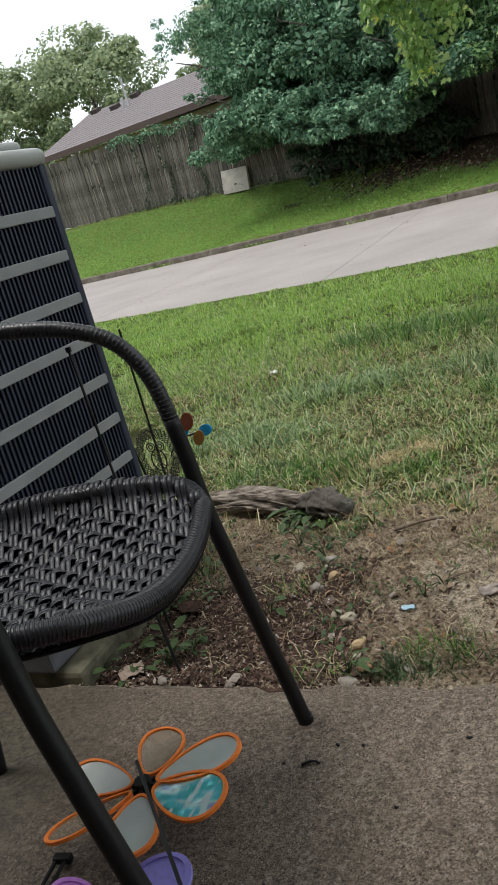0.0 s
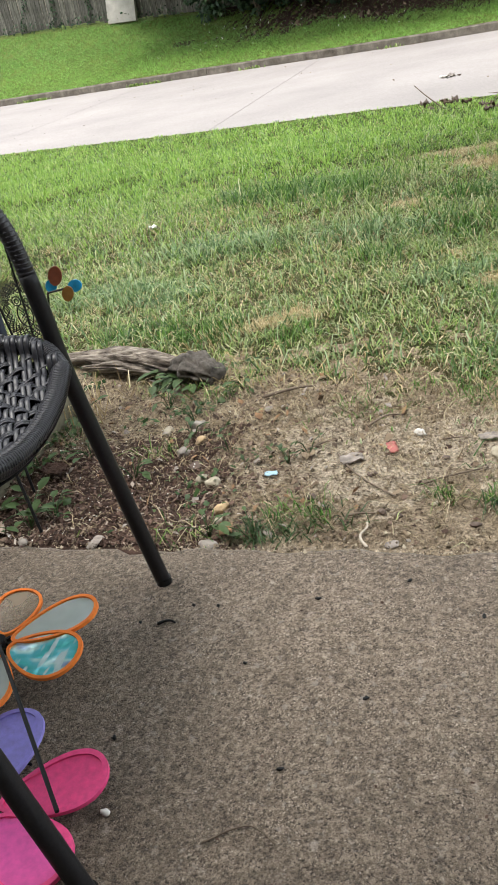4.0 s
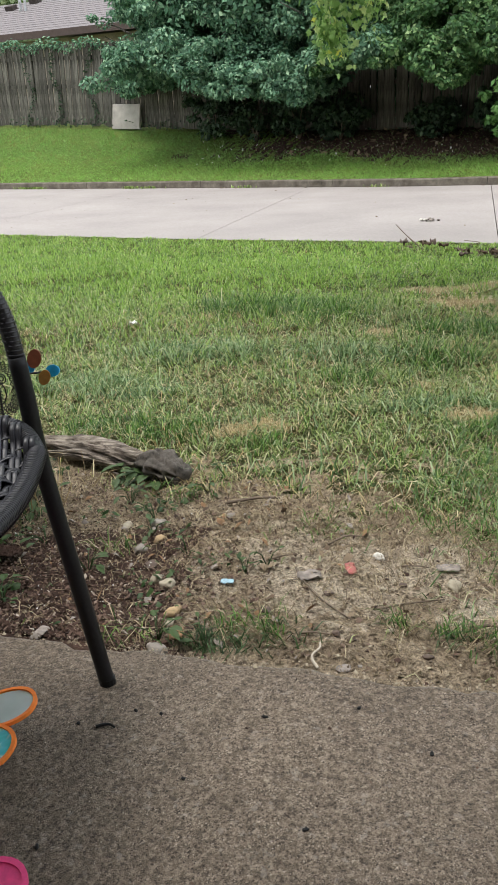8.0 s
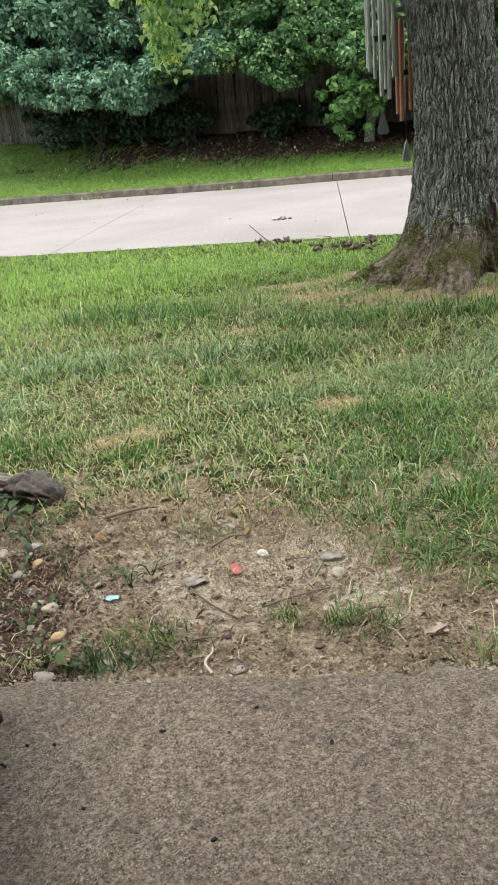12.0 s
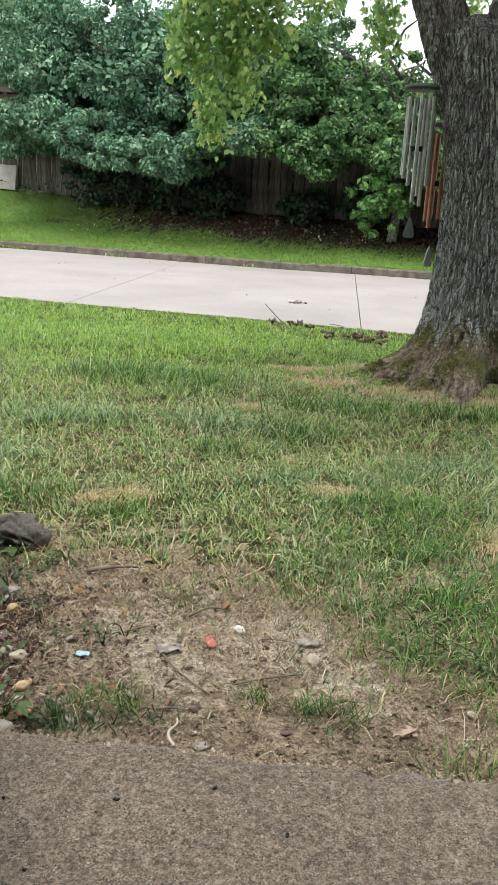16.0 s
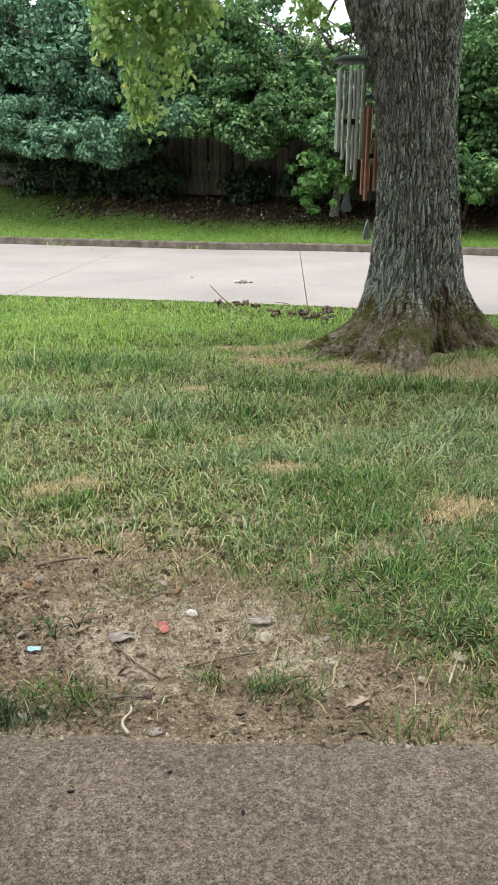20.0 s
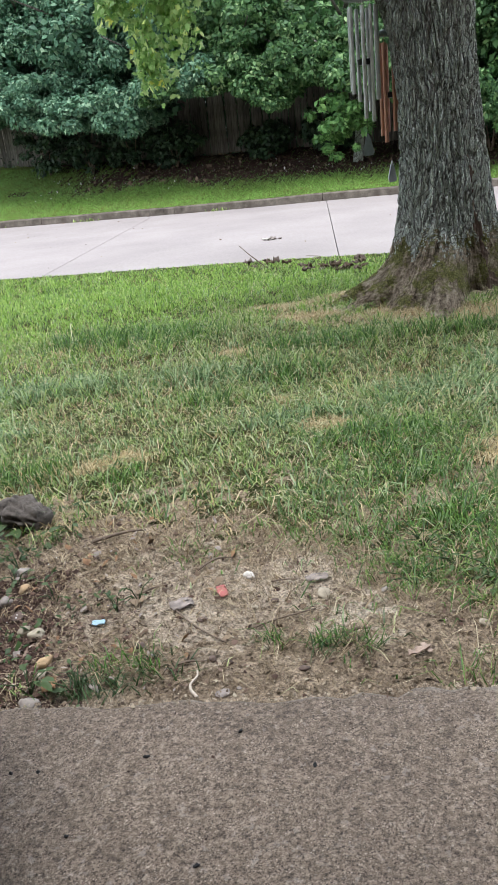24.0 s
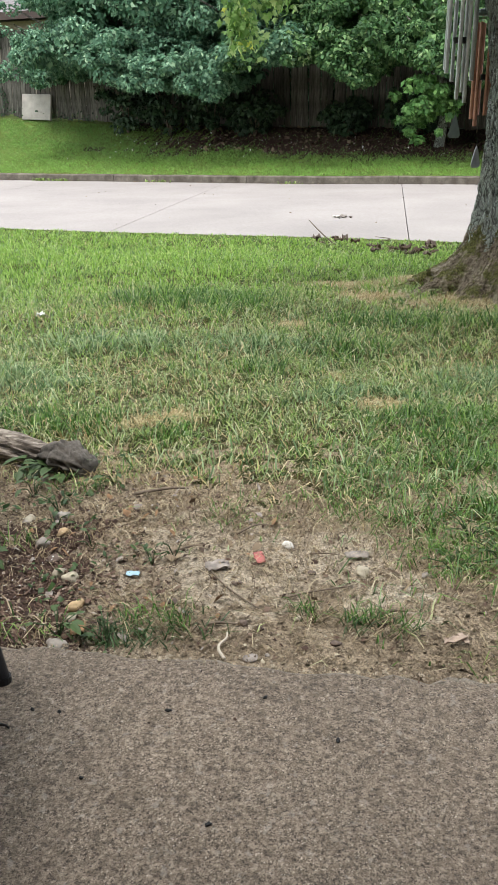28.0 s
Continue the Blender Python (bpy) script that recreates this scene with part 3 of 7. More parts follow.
def wobble(x, y, f, seed=0.0):
    """Cheap smooth noise from crossed waves, about -1 to 1."""
    return (np.sin(x * f * 1.7 + y * f * 0.6 + seed) + np.sin(x * f * 0.7 - y * f * 1.9 + 1.3 * seed + 2) + np.sin(-x * f * 1.3 + y * f * 1.1 + 2.1 * seed + 4)
            + 0.7 * np.sin(x * f * 3.1 + y * f * 2.3 + seed * 3) + 0.7 * np.sin(x * f * 2.2 - y * f * 3.7 + seed)) / 3.4


def lawn_z(x, y):
    s, v = road_sv(x, y)
    near = slab_z(x, y) - 0.035 + 0.010 * wobble(x, y, 4.0) + 0.0045 * wobble(x, y, 31.0, 6) * (y < 1.4) + 0.02 * smooth(0.8, 2.0, y) * wobble(x, y, 1.3, 1.0)
    tree = np.hypot(x - 1.14, y - 4.15)
    near = near + 0.07 * np.exp(-(tree / 0.7) ** 2)
    edge = smooth(-3.0, -0.05, v)
    near = near * (1 - edge) + (road_z(s) + 0.012) * edge
    road = np.where((v > 0) & (v < V_KERB + 0.1), road_z(s) - 0.12, near)
    f = np.clip((v - V_KERB - 0.15) / (V_FENCE - V_KERB - 0.15), 0, 1)
    bank = (road_z(s) + 0.125) * (1 - f) + fence_base(s) * (0.75 * f + 0.25 * f * f) + 0.03 * wobble(x, y, 1.0, 3)
    return np.where(v > V_KERB + 0.1, bank, road)


def litter_edge(x, y, s):
    """Where the grass of the bank gives way to leaf litter under the trees."""
    return V_FENCE - 1.55 + 0.25 * wobble(x, y, 1.5) - 0.45 * smooth(-7, 0, s)


def dirt_edge(x):
    """How far the bare soil beside the patio reaches into the lawn."""
    return np.interp(x, [-3, -1.2, -0.9, -0.45, -0.1, 0.15, 0.45, 0.62, 0.8, 1.2, 3], [0.5, 0.9, 1.0, 0.86, 0.80, 0.72, 0.6, 0.36, 0.2, 0.12, 0.1])


def bare(x, y):
    """1 on bare soil, 0 on closed turf."""
    b = 1 - smooth(-0.14, 0.16, y - dirt_edge(x) + 0.13 * wobble(x, y, 7.0, 5) + 0.06 * wobble(x, y, 21.0, 2))
    return np.clip(b, 0, 1)


def worn(x, y):
    """Threadbare spots in the lawn near the patio, where dead stems and earth show."""
    return smooth(1.5, 0.8, y) * smooth(-0.15, 0.4, wobble(x, y, 8.0, 61) + 0.5 * wobble(x, y, 21.0, 62))


def pale(x, y):
    """1 where the bare soil has dried to a pale crust."""
    d = np.hypot((x - 0.10) / 0.36, (y - 0.40) / 0.23) + 0.35 * wobble(x, y, 11.0, 8) + 0.2 * wobble(x, y, 31.0, 3)
    return 1 - smooth(0.6, 1.25, d)


# ---------------- ground, road, kerb, patio ----------------


def axis(lo, hi, fine_lo, fine_hi, fine, coarse):
    return np.unique(np.concatenate([np.arange(lo, fine_lo, coarse), np.arange(fine_lo, fine_hi, fine), np.arange(fine_hi, hi + coarse, coarse)]))


def build_ground():
    gs = np.unique(np.concatenate([[-900, -300, -120, -60, -40], np.arange(-30, -8, 0.5), np.arange(-8, -2.4, 0.06), np.arange(-2.4, 2.6, 0.028), np.arange(2.6, 6, 0.06), np.arange(6, 20, 0.5), [40, 60, 120, 300, 900]]))
    gv = np.unique(np.concatenate([[-900, -300, -100, -40, -20, -14], np.arange(-10, -7.0, 0.5), np.arange(-7.3, -5.4, 0.028), np.arange(-5.4, -0.9, 0.06), np.arange(-0.9, -0.02, 0.08), [-0.004, 0.02, V_KERB + 0.02, V_KERB + 0.12],
                                   np.arange(V_KERB + 0.16, 14, 0.25), [16, 20, 30, 60, 120, 300, 900]]))
    S, V = np.meshgrid(gs, gv)
    X, Y = road_xy(S, V)
    Z = lawn_z(X, Y)
    under = (Y < -0.045) & (V < 0)
    Z = np.where(under, slab_z(X, Y) - 0.12, Z)
    far = np.hypot(X, Y) > 120
    Z = np.where(far, 0.3, Z)
    n, m = Z.shape
    verts = np.stack([X, Y, Z], -1).reshape(-1, 3)
    idx = np.arange(n * m).reshape(n, m)
    faces = np.stack([idx[:-1, :-1], idx[:-1, 1:], idx[1:, 1:], idx[1:, :-1]], -1).reshape(-1, 4)
    g = raw("ground", verts, faces, M_TURF, smooth=True)
    me = g.data
    me.materials.append(M_SOIL)
    me.materials.append(M_LITTER)
    me.materials.append(M_SOIL_PALE)
    me.materials.append(M_OPEN_TURF)
    cx, cy = verts[faces].mean(1)[:, 0], verts[faces].mean(1)[:, 1]
    s, v = road_sv(cx, cy)
    r = np.random.default_rng(3).random(len(cx))
    mi = np.where((bare(cx, cy) > 0.25 + 0.5 * r) & (v < 0) & (np.abs(cx) < 1.5 + 0.3 * r) & (cy > -0.3), 1, 0)
    w = worn(cx, cy)
    mi = np.where((mi == 0) & (w > 0.3 + 0.5 * r) & (v < 0) & (np.abs(cx) < 1.4) & (cy > 0.02), 1, mi)
    mi = np.where((mi == 1) & (cx < -0.25 + 0.1 * wobble(cx, cy, 9)) & (cy < 0.50 + 0.12 * wobble(cx, cy, 8.0, 31)), 2, mi)
    trunk_d = np.hypot(cx - 1.15, cy - 4.15) + 0.16 * wobble(cx, cy, 5.0, 3)
    mi = np.where((trunk_d < 0.85 + 0.2 * r) & (cy < 4.4), 3, mi)
    mi = np.where((mi == 1) & (pale(cx, cy) > 0.2 + 0.6 * r), 3, mi)
    # rougher open ground beyond the mown lawn
    off = 0.25 * wobble(cx, cy, 2.0, 71) + 0.2 * (r - 0.5)
    wide = (cx > np.interp(cy, [0, 1, 2.2, 4, 6.2], [1.25, 1.6, 2.2, 3.0, 4.2]) - 0.25 + off) | (cx < 0.25 - np.interp(cy, [0, 1, 2.2, 4, 6.2], [1.2, 1.8, 3.0, 4.6, 7.5]) + off)
    mi = np.where((mi == 0) & (wide | (cy < 0) | (v > 0)), 4, mi)
    lit = litter_edge(cx, cy, s)
    mi = np.where((v > lit + 0.7 * (r - 0.5)) & (s > -9.0 + 3.5 * r), 2, mi)
    me.polygons.foreach_set("material_index", mi.astype(np.int32))
    return tagged(g, "gently sloping lawn ground with bare soil and leaf litter", "ground", kind="structure")


ground = build_ground()


def slab_edge(x):
    """The worn front edge of the slab."""
    return -0.005 - 0.014 * (1 - smooth(0.1, 0.6, x))


def build_patio():
    """Slab with a crumbled front edge."""
    bm = bmesh.new()
    xs = np.arange(-4.0, 4.01, 0.03)
    r = np.random.default_rng(5)
    rough = 0.010 * wobble(xs, xs * 0, 13.0) + 0.006 * wobble(xs, xs * 0, 47.0, 1) + r.normal(0, 0.0025, len(xs))
    rows = []
    for dy, dz in ((0.0, -0.13), (0.0, -0.022), (-0.006, -0.008), (-0.02, -0.001), (-0.06, 0.0), (-4.2, 0.0), (-4.2, -0.13)):
        row = []
        for i, x in enumerate(xs):
            y = dy + (rough[i] * (1.0 if dy > -0.03 else 0.5) + float(slab_edge(x)) if dy > -0.1 else 0)
            row.append(bm.verts.new((x, y, slab_z(x, y) + dz + (0 if dy < -0.03 or dz < -0.1 else min(0, rough[i]) * 0.4))))
        rows.append(row)
    for a, b in zip(rows, rows[1:]):
        for i in range(len(xs) - 1):
            bm.faces.new((a[i], a[i + 1], b[i + 1], b[i]))
    bmesh.ops.recalc_face_normals(bm, faces=bm.faces)
    p = part("patio_slab", bm, M_PATIO)
    return tagged(p, "worn exposed-aggregate concrete patio slab with crumbled edge", "patio", kind="structure")


patio = build_patio()


def build_road():
    road = tagged(new("road"), "pale concrete street cast in wide slabs", "road", kind="structure")
    joints = [-300, -60, -22, -17.2, -13.8, -10.4, -6.9, -3.0, 0.35, 3.9, 7.4, 11, 16, 60, 300]
    slant = {0.35: -1.63}
    for a, b in zip(joints, joints[1:]):
        bm = bmesh.new()
        g = 0.005
        m = 10 if b - a < 10 else 2
        rows = []
        for v, k in ((0.0, 0.0), (V_KERB + 0.02, 1.0)):
            for dz in (0.0, -0.1):
                row = []
                for i in range(m + 1):
                    q = a + g + (b - a - 2 * g) * i / m + k * (slant.get(a, -1.75) * (1 - i / m) + slant.get(b, -1.75) * i / m)
                    x, y = road_xy(q, v)
                    row.append(bm.verts.new((x, y, float(road_z(q)) + dz)))
                rows.append(row)
        for r0, r1 in ((rows[0], rows[2]), (rows[2], rows[3]), (rows[3], rows[1]), (rows[1], rows[0])):
            for i in range(m):
                bm.faces.new((r0[i], r0[i + 1], r1[i + 1], r1[i]))
        for i in (0, m):
            bm.faces.new((rows[0][i], rows[2][i], rows[3][i], rows[1][i]))
        bmesh.ops.recalc_face_normals(bm, faces=bm.faces)
        part("slab", bm, M_ROAD, road)
    return road


build_road()


def build_kerb():
    kerb = tagged(new("kerb"), "weathered concrete kerb along the street", "kerb", kind="structure")
    prof = [(0.0, -0.1), (0.0, 0.02), (0.012, 0.115), (0.03, 0.132), (0.05, 0.137), (0.15, 0.137), (0.16, 0.12), (0.16, -0.1)]
    cuts = [-200, -60, -26] + [-22 + 2.95 * i for i in range(14)] + [40, 200]
    for a, b in zip(cuts, cuts[1:]):
        bm = bmesh.new()
        n = 12 if b - a < 5 else 2
        rings = []
        for i in range(n + 1):
            s = a + 0.006 + (b - a - 0.012) * i / n
            w = 0.006 * math.sin(s * 3.1) + 0.004 * math.sin(s * 11.7)
            ring = []
            for v, z in prof:
                x, y = road_xy(s, V_KERB + v + w)
                ring.append(bm.verts.new((x, y, float(road_z(s)) + z + (w * 0.5 if z > 0.1 else 0))))
            rings.append(ring)
        for r0, r1 in zip(rings, rings[1:]):
            for j in range(len(prof) - 1):
                bm.faces.new((r0[j], r1[j], r1[j + 1], r0[j + 1]))
        bm.faces.new(rings[0])
        bm.faces.new(rings[-1][::-1])
        bmesh.ops.recalc_face_normals(bm, faces=bm.faces)
        part("kerbstone", bm, M_KERB, kerb)


build_kerb()

# ---------------- fence ----------------


def build_fence():
    fence = thing("wooden_fence", "weathered grey wooden picket privacy fence on a bank", "fence")
    r = np.random.default_rng(11)
    meshes = []
    for i in range(7):
        bm = bmesh.new()
        w, h = 0.128 + 0.004 * (i % 3), 1.93 + 0.02 * (i % 4)
        vs = [(-w / 2, 0), (w / 2, 0), (w / 2, h - 0.04), (w / 2 - 0.03, h), (-w / 2 + 0.03, h), (-w / 2, h - 0.04)]
        f = bm.faces.new([bm.verts.new((x, 0, z)) for x, z in vs])
        e = bmesh.ops.extrude_face_region(bm, geom=[f])
        bmesh.ops.translate(bm, vec=(0, 0.018, 0), verts=[v for v in e["geom"] if isinstance(v, bmesh.types.BMVert)])
        bmesh.ops.recalc_face_normals(bm, faces=bm.faces)
        me = bpy.data.meshes.new("picket")
        bm.to_mesh(me)
        bm.free()
        me.materials.append(M_FENCE)
        meshes.append(me)
    ang = math.degrees(math.atan2(ROAD_E[1], ROAD_E[0]))
    s = -24.0
    i = 0
    while s < 14.0:
        x, y = road_xy(s, V_FENCE + 0.012 * math.sin(s * 2.3))
        z = float(fence_base(s)) + 0.02 + float(r.normal(0, 0.015))
        ob = obj("picket", meshes[int(r.integers(7))], None, fence)
        lean = float(r.normal(0, 0.7)) + 2.2 * math.sin(s * 0.9) * (s < -7)
        ob.matrix_basis = pose(x, y, z, float(r.normal(0, 0.8)), lean, ang)
        s += 0.138 + float(abs(r.normal(0, 0.006))) + (0.016 if r.random() < 0.04 else 0)
        i += 1
    for h in (0.3, 0.98, 1.66):
        for a in np.arange(-24, 14, 2.44):
            b = a + 2.42
            bm = bmesh.new()
            x0, y0 = road_xy(a, V_FENCE + 0.045)
            x1, y1 = road_xy(b, V_FENCE + 0.045)
            z0, z1 = float(fence_base(a)) + h, float(fence_base(b)) + h
            d = Vector((x1 - x0, y1 - y0, z1 - z0))
            m = Matrix.Translation(((x0 + x1) / 2, (y0 + y1) / 2, (z0 + z1) / 2)) @ d.to_track_quat("X", "Z").to_matrix().to_4x4()
            box(bm, (d.length, 0.04, 0.09), m)
            part("rail", bm, M_FENCE, fence)
    for a in np.arange(-24, 14.1, 2.44):
        bm = bmesh.new()
        x, y = road_xy(a, V_FENCE + 0.11)
        box(bm, (0.09, 0.09, 2.1), pose(x, y, float(fence_base(a)) + 0.95, 0, 0, ang))
        part("post", bm, M_FENCE, fence)
    return fence


build_fence()

# pale slab leaning on the fence
bm = bmesh.new()
sx, sy = road_xy(-11.18, V_FENCE - 0.13)
box(bm, (0.84, 0.07, 0.60), pose(sx, sy, float(fence_base(-11.24)) + 0.25, -8, 2, -12.2), 0.008)
tagged(part("concrete_slab", bm, M_BLOCK), "pale square concrete slab leaning on the wooden fence", "slab")

# ---------------- neighbour's house behind the fence ----------------


def build_house():
    house = thing("neighbour_house", "low house with a brown shingle gable roof behind the fence", "house")
    c = Vector((-20.2, 33.2, 0))
    ax = Vector((0.9774, -0.2113, 0))
    pr = Vector((0.2113, 0.9774, 0))

    def P(a, p, z):
        return c + ax * a + pr * p + Vector((0, 0, z))

    def slope(name, p0, z0, p1, z1, a0, a1, top0, top1):
        bm = bmesh.new()
        q = [P(a0, p0, z0), P(a1, p0, z0), P(top1, p1, z1), P(top0, p1, z1)]
        f = bm.faces.new([bm.verts.new(v) for v in q])
        e = bmesh.ops.extrude_face_region(bm, geom=[f])
        bmesh.ops.translate(bm, vec=(0, 0, -0.12), verts=[v for v in e["geom"] if isinstance(v, bmesh.types.BMVert)])
        bmesh.ops.recalc_face_normals(bm, faces=bm.faces)
        return part(name, bm, M_SHINGLE, house, "faded brown shingle roof slope")
    roof = slope("roof", -2.6, 4.38, 3.0, 6.28, -1.1, 14, -2.4, 14)
    slope("roof", 8.6, 4.38, 3.0, 6.28, -1.1, 14, -2.4, 14)
    # shingle courses
    for i in range(1, 15):
        t = i / 15
        bm = bmesh.new()
        a0, a1 = -1.1 - 1.3 * t, 14
        p, z = -2.6 + 5.6 * t, 4.38 + 1.9 * t
        tube(bm, [P(a0, p, z + 0.004), P(a1, p, z + 0.004)], 0.012, 4)
        part("shingle_course", bm, M_SHINGLE, roof)
    bm = bmesh.new()
    d = P(14, -2.62, 4.26) - P(-1.1, -2.62, 4.26)
    box(bm, (d.length, 0.04, 0.24), Matrix.Translation((P(14, -2.63, 4.26) + P(-1.1, -2.63, 4.26)) / 2) @ pose(0, 0, 0, 0, 0, -12.2))
    part("fascia", bm, M_FASCIA, house)
    bm = bmesh.new()
    box(bm, (14.4, 10.0, 4.1), Matrix.Translation(P(6.6, 3.0, 2.1)) @ pose(0, 0, 0, 0, 0, -12.2))
    part("wall", bm, M_BRICKWALL, house)
    for a, p in ((-1.6, 2.55), (0.4, 1.7), (1.0, 2.6)):
        z = 4.38 + 1.9 * (p + 2.6) / 5.6
        bm = bmesh.new()
        box(bm, (0.42, 0.36, 0.2), Matrix.Translation(P(a, p, z + 0.09)) @ pose(0, 0, 0, 18, 0, -12.2), 0.02)
        part("roof_vent", bm, M_VENT_DARK, house)
    for a, p, h, r in ((1.6, 1.2, 1.2, 0.05), (1.25, 1.3, 0.42, 0.07)):
        z = 4.38 + 1.9 * (p + 2.6) / 5.6
        bm = bmesh.new()
        tube(bm, [P(a, p, z - 0.1), P(a, p, z + h)], r, 12)
        part("vent_pipe", bm, M_VENT, house, "grey metal vent pipe")
    return house


build_house()

# ---------------- air conditioner ----------------


def build_ac():
    ac = thing("air_conditioner", "grey outdoor air conditioner with dark slotted louver panels", "air conditioner")
    x1, y1, w, zb, zt = -0.93, 0.61, 0.60, 0.03, 1.085
    x0, y0 = x1 - w, y1 - w
    bm = bmesh.new()
    box(bm, (w - 0.07, w - 0.07, zt - zb - 0.02), pose((x0 + x1) / 2, (y0 + y1) / 2, (zb + zt) / 2), 0.03)
    part("coil", bm, M_AC_COIL, ac)
    bm = bmesh.new()
    box(bm, (w + 0.016, w + 0.016, 0.045), pose((x0 + x1) / 2, (y0 + y1) / 2, zt + 0.018), 0.018)
    box(bm, (w - 0.06, w - 0.06, 0.03), pose((x0 + x1) / 2, (y0 + y1) / 2, zt + 0.05), 0.012)
    part("cap", bm, M_AC_CAP, ac, "pale grey metal top cap", True)
    bm = bmesh.new()
    box(bm, (w + 0.12, w + 0.085, 0.06), pose((x0 + x1) / 2, (y0 + y1) / 2, zb + 0.022), 0.01)
    part("base_pan", bm, M_AC_BASE, ac, "dark grey plastic base")
    for x, y in ((x0, y0), (x1, y0), (x0, y1), (x1, y1)):
        bm = bmesh.new()
        sx, sy = (1 if x == x1 else -1), (1 if y == y1 else -1)
        box(bm, (0.028, 0.028, zt - zb), pose(x - sx * 0.014, y - sy * 0.014, (zb + zt) / 2), 0.006)
        part("corner_post", bm, M_AC_FIN, ac)
    zs = [0.968 - 0.111 * i for i in range(9)]
    sides = [((x1, y0, 0), 90), ((x0, y0, 0), 0), ((x1, y1, 0), 180), ((x0, y1, 0), 270)]
    for (ox, oy, _), turn in sides:
        base = pose(ox, oy, 0, 0, 0, turn)
        for i, z in enumerate(zs):
            bm = bmesh.new()
            box(bm, (w - 0.03, 0.010, 0.028), base @ pose(w / 2, 0.006, z), 0.003)
            part("louver_band", bm, M_AC, ac)
        tops = [zt - 0.005] + [z - 0.012 for z in zs[:-1]]
        for top, z in zip(tops, zs):
            bm = bmesh.new()
            lo = z + 0.012
            n = 34
            for j in range(n):
                xx = 0.03 + (w - 0.06) * j / (n - 1)
                box(bm, (0.0065, 0.007, top - lo), base @ pose(xx, 0.011, (top + lo) / 2))
            part("louver_panel", bm, M_AC_FIN, ac)
    return ac


build_ac()

bm = bmesh.new()
box(bm, (0.90, 0.71, 0.11), pose(-1.265, 0.335, -0.035), 0.014)
tagged(part("equipment_pad", bm, M_PAD), "stained concrete pad under the air conditioner", "pad")

# ---------------- wicker chair ----------------


def build_chair():
    chair = thing("patio_chair", "dark resin wicker armchair with black tube frame", "chair")
    U, N = Vector((0.956, 0.29, 0)), Vector((0.29, -0.956, 0))
    O = Vector((-0.256, -0.136, 0))

    def C(u, n, z):
        p = O + U * u + N * n
        return Vector((p.x, p.y, z + slab_z(p.x, p.y)))

    # one bent tube on each side: front leg, arm; the near side stands a little further back
    pts = [(0.0, 0.0), (-0.03, 0.2), (-0.062, 0.42), (-0.073, 0.545), (-0.089, 0.655), (-0.125, 0.722), (-0.182, 0.757), (-0.262, 0.778), (-0.40, 0.797), (-0.52, 0.815)]
    far = [C(u, 0.0, z) for u, z in pts]
    near = [C(u - 0.052 - 0.068 * min(1, z / 0.52), 0.60 - 0.08 * min(1, z / 0.52), z) for u, z in pts]
    back = [C(-0.62, 0.12, 0.86), C(-0.66, 0.26, 0.87), C(-0.68, 0.40, 0.86)]
    loop = spline(far + back + near[::-1], 8)
    k = 16 + 12
    bm = bmesh.new()
    tube(bm, loop[:k], 0.0135, 14)
    part("front_leg", bm, M_TUBE, chair, "black powder-coated tube leg", True)
    bm = bmesh.new()
    tube(bm, loop[-k:], 0.0135, 14)
    part("front_leg", bm, M_TUBE, chair, "black powder-coated tube leg", True)
    mid = loop[k - 1:-k + 1]
    bm = bmesh.new()
    tube(bm, mid, 0.0128, 14)
    part("arm_hoop", bm, M_CHAIR, chair, "arm and back rail wrapped in resin cane", True)
    dense = spline(mid, 3)
    coil = []
    turn = 0.0
    pitch = 0.0070
    for i in range(len(dense) - 1):
        a, b = dense[i], dense[i + 1]
        d = (b - a)
        ln = d.length
        d.normalize()
        s = d.cross(Vector((0.13, 0.27, 0.95))).normalized()
        t = s.cross(d)
        m = max(2, int(ln / 0.0008))
        for j in range(m):
            q = turn + ln * j / m / pitch * math.tau
            coil.append(a.lerp(b, j / m) + (s * math.cos(q) + t * math.sin(q)) * 0.0121)
        turn += ln / pitch * math.tau
    bm = bmesh.new()
    tube(bm, coil, 0.0021, 5)
    part("arm_wrapping", bm, M_CHAIR_STRAP, chair, "", True)
    for n, u in ((0.0, -0.588), (0.44, -0.69)):
        bm = bmesh.new()
        tube(bm, spline([C(u, n, 0.0), C(u + 0.02, n, 0.15), C(u + 0.045, n, 0.42), C(u + 0.02, n, 0.65), C(u, n, 0.84)], 6), 0.0145, 12)
        part("back_leg", bm, M_TUBE, chair, "black powder-coated tube leg", True)
    for u, n in ((0, 0), (-0.052, 0.60), (-0.588, 0), (-0.69, 0.44)):
        bm = bmesh.new()
        tube(bm, [C(u, n, -0.001), C(u, n, 0.012)], 0.0142, 14)
        part("foot_cap", bm, M_BLACK, chair)
    # seat rim: high at the sides, dipping in front
    knots = [(-0.052, 0.06, 0.455), (-0.052, 0.15, 0.44), (-0.06, 0.26, 0.438), (-0.078, 0.37, 0.455), (-0.13, 0.455, 0.485), (-0.22, 0.487, 0.50), (-0.34, 0.485, 0.505), (-0.45, 0.455, 0.50), (-0.505, 0.36, 0.485),
             (-0.51, 0.24, 0.475), (-0.495, 0.12, 0.485), (-0.44, 0.045, 0.495), (-0.33, 0.022, 0.502), (-0.2, 0.02, 0.50), (-0.09, 0.026, 0.485)]
    ring = spline([C(*q) for q in knots + knots[:1]], 8)[:-1]
    R = len(ring)
    bm = bmesh.new()
    tube(bm, ring, 0.0142, 12, True)
    part("seat_rim", bm, M_CHAIR, chair, "", True)
    bm = bmesh.new()
    coil = []
